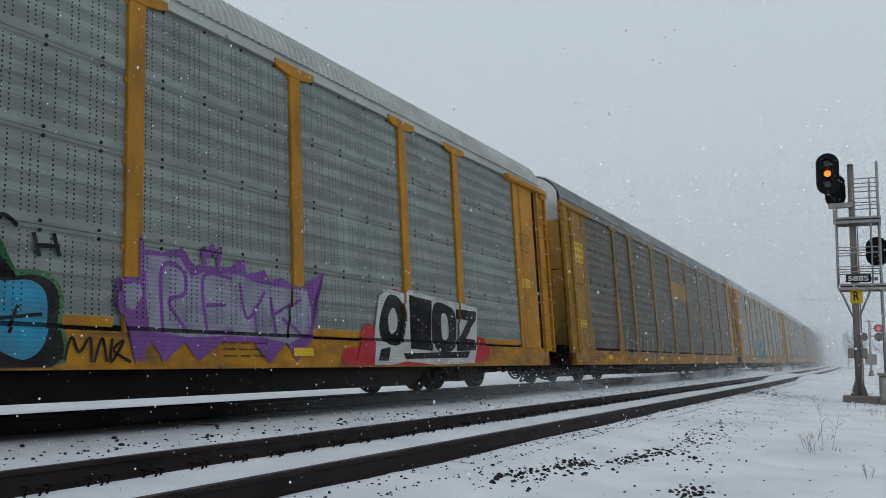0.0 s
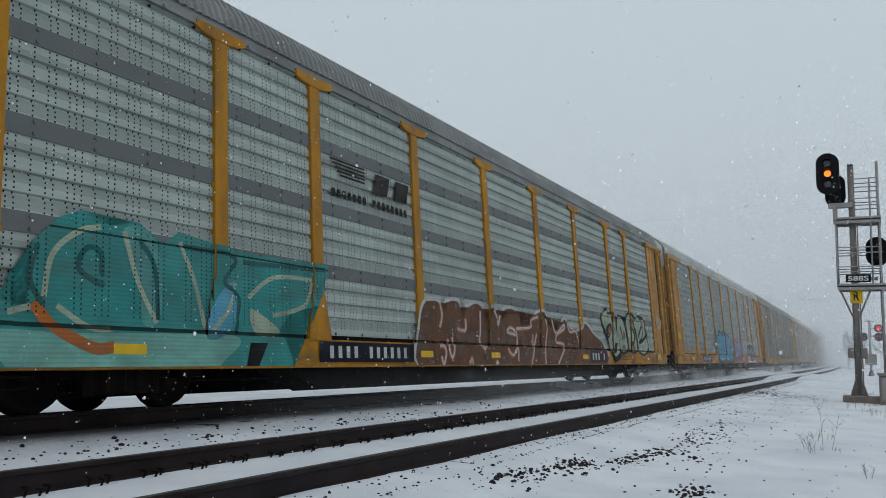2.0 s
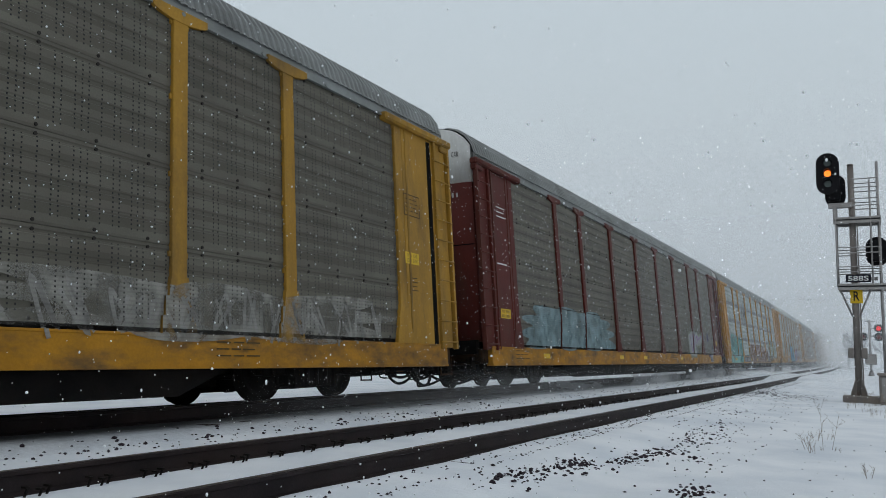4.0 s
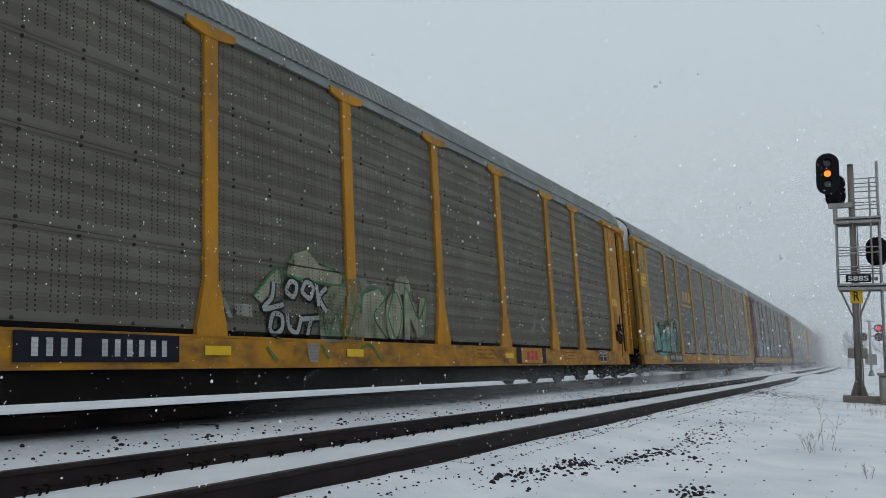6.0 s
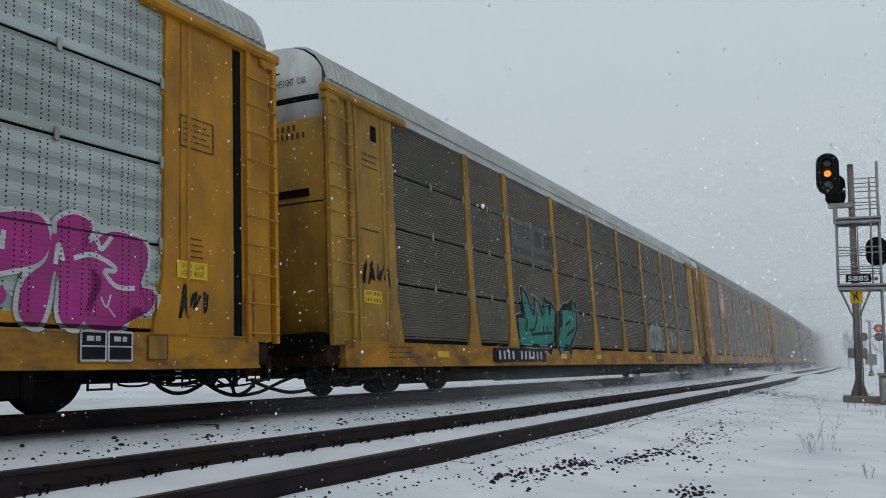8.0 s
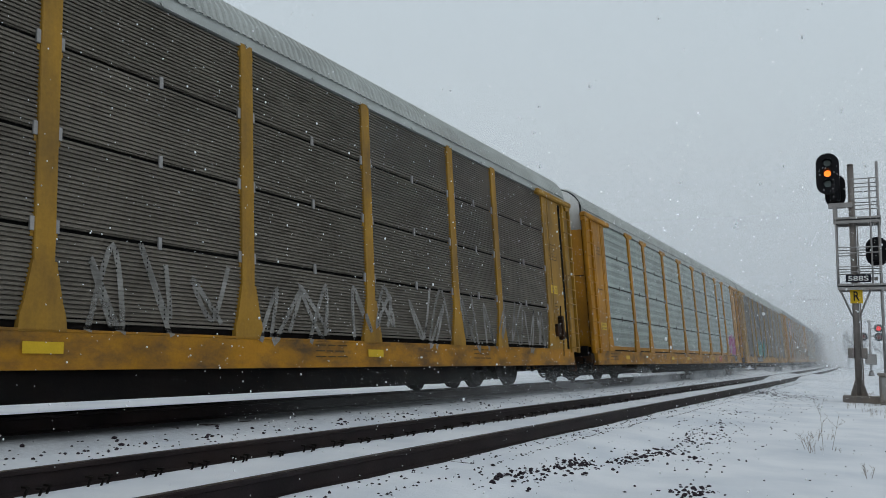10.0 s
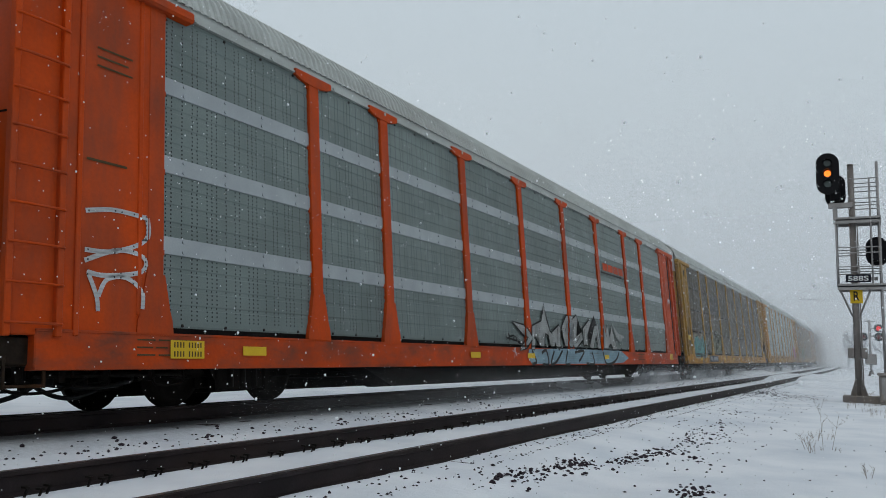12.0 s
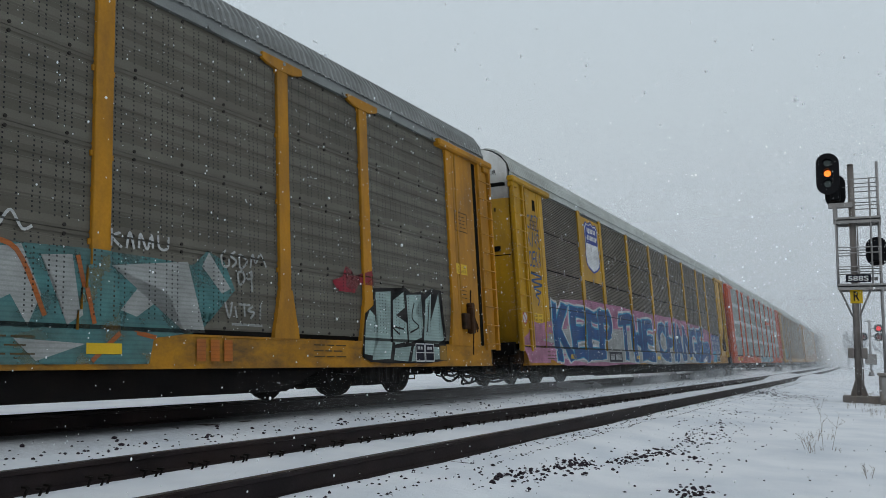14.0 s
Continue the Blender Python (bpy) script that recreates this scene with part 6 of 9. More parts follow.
def teal_piece(c):
    """A flowing teal piece in several greens over the sill."""
    patch(c, "graffiti_fill", [(1.5, 0.55), (1.59, 0.8), (1.82, 1.1), (2.15, 1.06), (2.11, 1.38), (2.19, 1.68), (2.46, 1.95), (2.7, 2.06), (3.04, 1.96), (3.42, 2.04), (3.75, 1.86), (3.99, 2.02), (4.49, 1.96), (5.31, 1.9), (6.77, 1.93), (6.8, 1.82), (6.51, 1.32), (6.37, 1.27), (5.96, 1.2), (5.71, 0.98), (5.86, 0.86), (5.95, 0.49), (4.95, 0.49), (3.49, 0.49), (2.24, 0.49), (1.63, 0.49)], TEAL_DENSE, 2, "teal sprayed graffiti", soft=False)
    patch(c, "graffiti_fill", [(1.74, 0.82), (2.69, 0.82), (4.57, 0.87), (4.94, 0.78), (4.62, 0.55), (4.36, 0.49), (2.24, 0.49), (1.9, 0.55)], paint("pale_teal_spray", (0.17, 0.40, 0.34), 0.55, 0.15), 3, "pale teal sprayed lower fill")
    patch(c, "graffiti_fill", [(5.16, 1.21), (5.71, 0.94), (5.26, 0.88)], MINT, 3.2, "")
    patch(c, "graffiti_fill", [(3.2, 1.88), (3.42, 2), (3.69, 1.78), (3.73, 1.06), (3.5, 0.94), (3.4, 1.42)], AQUA, 3, "")
    patch(c, "graffiti_fill", [(4.46, 1.18), (4.8, 1.52), (4.88, 1.19), (4.7, 0.87), (4.38, 0.82)], SKY, 3, "")
    patch(c, "graffiti_fill", [(5.11, 0.78), (5.43, 0.78), (5.26, 0.49), (5.04, 0.49)], BLACK, 4, "", soft=False)
    strokes(c, "graffiti_line", ([(2.32, 1.16), (2.4, 1.58), (2.68, 1.84), (2.94, 1.92)], [(2.46, 1.08), (2.83, 0.88), (3.08, 0.88)], [(3.23, 1.92), (3.4, 1.42), (3.67, 0.96)], [(3.99, 1.9), (4.21, 1.48), (4.38, 0.94)], [(4.47, 0.9), (4.74, 1.18), (4.89, 1.52)], [(5.11, 1.34), (5.6, 1.64), (6.4, 1.68)], [(1.94, 0.99), (2.19, 1.06)], [(6.4, 1.64), (6.21, 1.3), (5.57, 1.14)],), 0.06, MINT, 4, "pale sprayed lines")
    strokes(c, "graffiti_line", ([(2.22, 1.1), (2.43, 0.87), (2.86, 0.68), (3.1, 0.7)],), 0.12, ORANGE, 3.6, "")
    strokes(c, "graffiti_line", ([(2.99, 1.32), (2.69, 1.46), (2.77, 1.68), (2.94, 1.66), (2.96, 1.42)], [(3.43, 1.84), (3.63, 1.58), (3.69, 1)], [(4.04, 1.86), (4.88, 1.82), (4.66, 1.5), (4.95, 1.32), (4.84, 0.88)], [(2.24, 1.66), (2.17, 1.32), (2.32, 1.08)], [(5.02, 1.78), (6.68, 1.84)],), 0.06, paint("deep_teal_spray", (0.012, 0.10, 0.10), 0.55, 0.1), 4.2, "dark teal sprayed lines")
    strokes(c, "graffiti_line", ([(1.02, 1.76), (1.06, 1.62), (1.09, 1.76), (1.17, 1.62), (1.23, 1.8), (1.29, 1.64), (1.42, 1.78), (1.38, 1.69), (1.65, 1.54), (1.63, 1.78), (1.42, 1.68)],), 0.035, BLACK, 2, "black tag")


def white_tag(c):
    """A thin white rounded tag with violet patches, and a grey piece edged in olive."""
    strokes(c, "graffiti_line", ([(22.94, 1.64), (23.06, 1.54), (23.16, 1.52), (23.32, 1.64)], [(23.09, 1.48), (23.01, 1.3), (23.08, 1.1), (23.3, 0.98), (23.6, 1), (23.76, 1.19), (23.73, 1.5), (23.59, 1.62)], [(23.16, 1.5), (23.36, 1.28), (23.36, 1.14)], [(23.42, 1.34), (23.56, 1.42), (23.63, 1.24), (23.78, 1.19), (23.83, 1.36), (23.89, 1.2), (23.79, 0.99)], [(24.03, 1.46), (24.19, 1.03), (24.23, 0.92), (24.11, 1.28)], [(24.31, 1.64), (24.07, 1.21)], [(24.4, 1.72), (24.41, 1.18), (24.35, 0.92)], [(24.51, 1.7), (24.77, 1.66), (24.8, 1.54), (24.64, 1.25), (24.73, 0.97)], [(24.39, 1.23), (24.64, 1.22)],), 0.035, DIM, 3, "thin white rounded tag")
    patch(c, "graffiti_patch", [(22.93, 1.74), (22.96, 1.84), (23.02, 1.78), (23.03, 1.64), (22.99, 1.56), (22.94, 1.6)], paint("violet_mist_spray", (0.07, 0.05, 0.16), 0.55, 0.6), 1, "thin violet sprayed patches")
    patch(c, "graffiti_patch", [(23.75, 1.68), (23.89, 1.84), (24.12, 1.8), (24.17, 1.56), (23.96, 1.42), (23.77, 1.5)], paint("violet_mist_spray", (0.07, 0.05, 0.16), 0.55, 0.6), 1, "thin violet sprayed patches")
    patch(c, "graffiti_patch", [(24.79, 1.18), (24.9, 1.27), (25.09, 1.23), (25.12, 1.08), (24.95, 1.01), (24.81, 1.06)], paint("violet_mist_spray", (0.07, 0.05, 0.16), 0.55, 0.6), 1, "thin violet sprayed patches")
    patch(c, "graffiti_patch", [(25, 1.66), (25.06, 1.74), (25.17, 1.7), (25.19, 1.58), (25.09, 1.52), (25.01, 1.56)], paint("violet_mist_spray", (0.07, 0.05, 0.16), 0.55, 0.6), 1, "thin violet sprayed patches")
    patch(c, "graffiti_patch", [(23.68, 0.84), (23.85, 0.9), (24.14, 0.88), (24.2, 0.78), (23.93, 0.74), (23.7, 0.76)], paint("violet_mist_spray", (0.07, 0.05, 0.16), 0.55, 0.6), 1, "thin violet sprayed patches")
    patch(c, "graffiti_patch", [(22.86, 1.08), (22.9, 1.12), (22.97, 1.1), (22.99, 1.02), (22.93, 1), (22.87, 1.01)], paint("violet_mist_spray", (0.07, 0.05, 0.16), 0.55, 0.6), 1, "thin violet sprayed patches")
    edge = [(21.07, 1.6), (21.39, 1.84), (21.64, 1.72), (21.9, 1.64), (22.47, 1.74), (22.5, 1.44), (22.21, 1.32), (21.54, 1.21), (21.14, 1.3), (21.05, 1.42)]
    patch(c, "graffiti_outline", edge, OLIVE, 1, "olive sprayed outline", grow=0.08, soft=True)
    patch(c, "graffiti_fill", edge, GREY, 2, "white-grey sprayed graffiti", soft=True)
    edge = [(19.73, 1.58), (20.11, 1.74), (20.73, 1.84), (20.88, 1.74), (20.94, 1.48), (20.68, 1.18), (20.96, 0.98), (20.91, 0.78), (20.36, 0.8), (19.77, 0.82)]
    patch(c, "graffiti_outline", edge, OLIVE, 1.2, "olive sprayed outline", grow=0.07, soft=True)
    patch(c, "graffiti_fill", edge, GREY, 2.2, "white-grey sprayed graffiti", soft=True)
    patch(c, "graffiti_fill", [(21.09, 1.06), (21.2, 1.18), (21.31, 1.08), (21.3, 0.94), (21.16, 0.92)], LILAC, 2.4, "")
    strokes(c, "graffiti_line", ([(21.2, 1.56), (21.54, 1.62), (21.64, 1.54), (21.27, 1.34)], [(21.75, 1.5), (22.29, 1.62), (22.44, 1.56)], [(20.43, 1.68), (20.6, 1.38), (20.4, 0.96)], [(20.65, 1.66), (20.83, 1.62), (20.72, 1.23)], [(20.11, 1.64), (20.25, 0.94)], [(20.85, 1.84), (21.01, 1.6), (20.96, 1.19)], [(21.02, 1.2), (21.02, 0.9)],), 0.07, PURPLE, 3, "purple sprayed lines")


def green_piece(c):
    """A spiky green piece in black outline over the sill."""
    edge = [(7.07, 2.2), (7.21, 2.22), (7.48, 2.1), (7.64, 1.8), (7.79, 1.74), (7.86, 2.06), (8.19, 1.94), (8.39, 1.7), (8.51, 2.1), (8.77, 2), (8.83, 1.74), (8.93, 2.04), (9.3, 1.78), (9.55, 1.86), (9.82, 2), (10.27, 2.06), (10.56, 2.22), (10.84, 2.02), (10.84, 1.62), (10.82, 1.42), (10.57, 1.18), (10.21, 0.9), (10.06, 0.58), (9.9, 0.8), (9.51, 0.8), (9.33, 0.56), (9.13, 0.9), (8.94, 0.98), (8.63, 0.68), (8.42, 0.8), (7.75, 0.85), (6.79, 0.82), (6.79, 0.99), (6.9, 1.28), (6.77, 1.56), (7.05, 1.6), (7.29, 1.62), (7.12, 1.9)]
    patch(c, "graffiti_edge", edge, GREY, 1, "thin pale sprayed edge", grow=0.03, soft=False)
    patch(c, "graffiti_fill", edge, BLACK, 2, "black sprayed outline", soft=False)
    patch(c, "graffiti_fill", [(7.18, 2.16), (7.42, 2.02), (7.6, 1.76), (7.68, 1.64), (7.88, 1.56), (7.93, 1.98), (8.16, 1.84), (8.31, 1.54), (8.57, 1.62), (8.54, 1.98), (8.73, 1.86), (8.82, 1.56), (9, 1.92), (9.22, 1.74), (8.92, 1.4), (8.94, 1.01), (8.29, 0.94), (7.76, 0.96), (7.04, 0.9), (6.89, 0.99), (6.96, 1.24), (6.88, 1.5), (7.34, 1.5), (7.41, 1.62), (7.2, 1.84)], GREEN_DENSE, 3, "green sprayed lettering", soft=False)
    patch(c, "graffiti_fill", [(9.72, 1.82), (10.59, 1.88), (10.55, 2.1), (10.77, 1.92), (10.69, 1.46), (10.58, 1.32), (10.09, 0.97), (9.66, 0.99), (9.37, 0.66), (9.2, 0.97), (9.35, 1.34), (9.7, 1.5)], GREEN_DENSE, 3.2, "", soft=False)
    strokes(c, "graffiti_line", ([(8.02, 1.68), (7.8, 1.3), (7.46, 1.26)], [(8.35, 1.38), (8.33, 1.18)], [(8.62, 1.4), (8.55, 1.19)], [(7.58, 1.16), (8.88, 1.23)], [(9.87, 1.46), (10.27, 1.58)], [(9.93, 1.2), (10.55, 1.4)], [(7.4, 1.5), (7.28, 1.22)],), 0.07, BLACK, 4, "")
    patch(c, "graffiti_fill", [(7.03, 0.85), (7.21, 0.94), (7.57, 0.94), (7.63, 0.85)], GREY, 4, "", soft=False)
    patch(c, "graffiti_fill", [(7.95, 0.85), (8.04, 0.94), (8.54, 0.94), (8.59, 0.84)], GREY, 4, "", soft=False)


def magenta_piece(c):
    """Fat magenta bubble letters edged in white."""
    edge = [(23.31, 1.74), (23.51, 1.86), (23.83, 1.94), (24.03, 1.92), (24.12, 1.78), (24.12, 1.62), (24.02, 1.48), (23.8, 1.4), (23.33, 1.32)]
    patch(c, "graffiti_edge", edge, WHITE, 2, "white sprayed edge", grow=0.05, soft=True)
    patch(c, "graffiti_fill", edge, MAGENTA, 3, "magenta sprayed bubble lettering", soft=True)
    edge = [(24.17, 1.86), (24.36, 2), (24.56, 1.96), (24.59, 1.86), (24.5, 1.68), (24.6, 1.5), (24.64, 1.28), (24.52, 0.94), (24.37, 0.87), (24.25, 0.98), (24.24, 1.3), (24.18, 1.4), (24.12, 1.08), (24.04, 0.88), (23.9, 0.9), (23.83, 1.03), (23.87, 1.27), (23.96, 1.38), (24.1, 1.52)]
    patch(c, "graffiti_edge", edge, WHITE, 2.2, "", grow=0.05, soft=True)
    patch(c, "graffiti_fill", edge, MAGENTA, 3.2, "", soft=True)
    edge = [(24.5, 1.68), (24.76, 1.86), (24.94, 1.9), (25.2, 1.86), (25.29, 1.76), (25.29, 1.58), (25.2, 1.36), (25.36, 1.32), (25.4, 1.22), (25.31, 1.08), (25.13, 1.12), (24.96, 0.88), (24.72, 0.85), (24.57, 0.9), (24.53, 1), (24.68, 1.22), (24.71, 1.4), (24.54, 1.5), (24.39, 1.54)]
    patch(c, "graffiti_edge", edge, WHITE, 2.4, "", grow=0.05, soft=True)
    patch(c, "graffiti_fill", edge, MAGENTA, 3.4, "", soft=True)
    patch(c, "graffiti_fill", [(23.34, 1.22), (23.59, 1.24), (23.71, 1.18), (23.69, 1.08), (23.55, 1), (23.35, 0.94)], MAGENTA, 3, "")
    strokes(c, "graffiti_line", ([(23.66, 1.74), (23.65, 1.56)], [(24.19, 1.48), (24.22, 1.68), (24.27, 1.52)], [(24.39, 1.56), (24.6, 1.62), (24.84, 1.54), (24.87, 1.48), (24.75, 1.46), (24.9, 1.32), (25.13, 1.32)], [(24.63, 1.84), (24.7, 1.69), (24.83, 1.84)],), 0.05, WHITE, 4.6, "white sprayed lines")
    strokes(c, "graffiti_line", ([(24.71, 1.2), (24.78, 1.1), (24.83, 1.23)], [(24.78, 1.12), (24.89, 1)],), 0.02, WHITE, 4.6, "")


def silver_piece(c):
    """A sharp silver-white piece with black shade over a pale blue ground."""
    patch(c, "graffiti_fill", [(12.19, 0.82), (14.69, 0.87), (19.15, 0.92), (20.15, 0.66), (19.53, 0.52), (18.22, 0.49), (14.67, 0.49), (12.31, 0.49), (12.11, 0.64)], SKY_GREY, 2, "pale blue sprayed lower fill", soft=False)
    edge = [(11.45, 1.4), (12.06, 1.34), (12.31, 1.16), (12.44, 1.08), (12.06, 0.86), (11.68, 0.78), (12.04, 0.97), (12.21, 1.08), (11.97, 1.16)]
    patch(c, "graffiti_outline", edge, BLACK, 3, "black sprayed outline", grow=0.045, soft=False)
    patch(c, "graffiti_fill", edge, GREY, 4.2, "silver-white sprayed sharp lettering", soft=False)
    edge = [(12.45, 1.32), (13.13, 1.48), (13.34, 1.84), (13.44, 1.54), (13.62, 1.26), (13.95, 1.14), (13.89, 0.92), (13.64, 0.88), (13.51, 1.18), (13.33, 1.22), (13.2, 0.9), (12.95, 0.9), (13.05, 1.19), (12.66, 1.16), (12.5, 0.82), (12.36, 0.82)]
    patch(c, "graffiti_outline", edge, BLACK, 3.12, "black sprayed outline", grow=0.045, soft=False)
    patch(c, "graffiti_fill", edge, GREY, 4.3, "silver-white sprayed sharp lettering", soft=False)
    edge = [(13.78, 1.24), (14.27, 1.43), (14.37, 1.38), (14.28, 0.92), (14.08, 0.85), (13.94, 1.02)]
    patch(c, "graffiti_outline", edge, BLACK, 3.24, "black sprayed outline", grow=0.045, soft=False)
    patch(c, "graffiti_fill", edge, GREY, 4.4, "silver-white sprayed sharp lettering", soft=False)
    edge = [(14.48, 1.4), (14.85, 1.69), (15.26, 1.7), (14.79, 1.32), (15.1, 1.27), (15.08, 0.92), (14.63, 0.94), (14.52, 1.16)]
    patch(c, "graffiti_outline", edge, BLACK, 3.36, "black sprayed outline", grow=0.045, soft=False)
    patch(c, "graffiti_fill", edge, GREY, 4.5, "silver-white sprayed sharp lettering", soft=False)
    edge = [(15.29, 1.62), (15.62, 1.74), (15.7, 1.62), (15.33, 1.14), (15.94, 1.32), (16, 1.12), (15.35, 0.87), (15.11, 0.96)]
    patch(c, "graffiti_outline", edge, BLACK, 3.48, "black sprayed outline", grow=0.045, soft=False)
    patch(c, "graffiti_fill", edge, GREY, 4.6, "silver-white sprayed sharp lettering", soft=False)
    edge = [(16.09, 1.42), (16.64, 1.66), (16.77, 1.6), (16.4, 1.26), (16.38, 1), (16.06, 0.99)]
    patch(c, "graffiti_outline", edge, BLACK, 3.6, "black sprayed outline", grow=0.045, soft=False)
    patch(c, "graffiti_fill", edge, GREY, 4.7, "silver-white sprayed sharp lettering", soft=False)
    edge = [(16.54, 0.94), (17.07, 1.52), (17.4, 1.56), (17.53, 0.92), (17.29, 0.9), (17.17, 1.28), (16.84, 0.9)]
    patch(c, "graffiti_outline", edge, BLACK, 3.72, "black sprayed outline", grow=0.045, soft=False)
    patch(c, "graffiti_fill", edge, GREY, 4.8, "silver-white sprayed sharp lettering", soft=False)
    edge = [(17.71, 0.92), (17.81, 1.6), (18, 1.24), (18.26, 1.6), (18.41, 1.2), (18.69, 1.62), (19.08, 0.9), (18.7, 0.9), (18.5, 1.08), (18.07, 0.92)]
    patch(c, "graffiti_outline", edge, BLACK, 3.84, "black sprayed outline", grow=0.045, soft=False)
    patch(c, "graffiti_fill", edge, GREY, 4.9, "silver-white sprayed sharp lettering", soft=False)
    patch(c, "graffiti_fill", [(11.39, 1.42), (11.94, 1.36), (12.06, 1.23), (12.21, 1.08), (11.98, 1.14)], BLACK, 3, "", soft=False)
    patch(c, "graffiti_fill", [(13.34, 1.95), (13.49, 1.62), (13.65, 1.32), (13.54, 1.4)], BLACK, 3, "", soft=False)
    patch(c, "graffiti_fill", [(13.65, 1.3), (13.73, 1.12), (13.97, 0.85), (13.64, 0.84)], BLACK, 3, "", soft=False)
    patch(c, "graffiti_fill", [(15.62, 1.78), (15.8, 1.6), (15.37, 1.12), (15.83, 1.58)], BLACK, 3, "", soft=False)
    patch(c, "graffiti_fill", [(16.45, 1.26), (17.09, 1.82), (17.29, 1.6), (16.59, 0.9)], BLACK, 3, "", soft=False)
    patch(c, "graffiti_fill", [(18.79, 1.69), (19.26, 1.4), (19.98, 1.32), (19.41, 1.14), (19.08, 1.28)], GREY, 3, "", soft=False)
    strokes(c, "graffiti_line", ([(12.35, 0.8), (12.57, 0.55), (12.31, 0.49)], [(12.93, 0.74), (13.22, 0.8), (13.32, 0.49), (12.93, 0.49)], [(13.74, 0.8), (13.47, 0.49), (13.85, 0.55), (14.31, 0.82)], [(14.68, 0.82), (14.48, 0.49), (14.8, 0.49)], [(15.21, 0.78), (15.94, 0.82), (15.48, 0.55)], [(16.58, 0.8), (16.72, 0.49), (16.07, 0.5)], [(17.56, 0.82), (17.82, 0.49), (18.66, 0.56), (19.14, 0.82)],), 0.07, BLACK, 3.4, "")
    strokes(c, "graffiti_line", ([(13.21, 1.2), (13.25, 0.9)], [(12.61, 1.08), (12.53, 0.84)], [(14.15, 1.34), (14.06, 1)], [(14.91, 1.56), (14.7, 1.3)], [(15.81, 1.23), (15.43, 1)], [(16.21, 1.42), (16.14, 1.08)], [(17.24, 1.44), (17.39, 1.02)],), 0.02, BLACK, 5, "")
    strokes(c, "graffiti_line", ([(11.09, 1), (11.21, 1.14), (11.25, 0.98)], [(11.25, 1.08), (11.49, 1.1), (11.42, 0.99)], [(11.08, 1.06), (11.83, 0.97)], [(11.57, 1.1), (11.68, 0.97), (11.87, 0.94)],), 0.04, BLACK, 2, "black tag")
    strokes(c, "graffiti_line", ([(11.36, 0.84), (11.48, 0.66)], [(11.27, 0.78), (11.52, 0.72)], [(11.45, 0.86), (11.36, 0.64)], [(11.13, 1.06), (11.17, 1.18)],), 0.02, WHITE, 3, "white sprayed star")


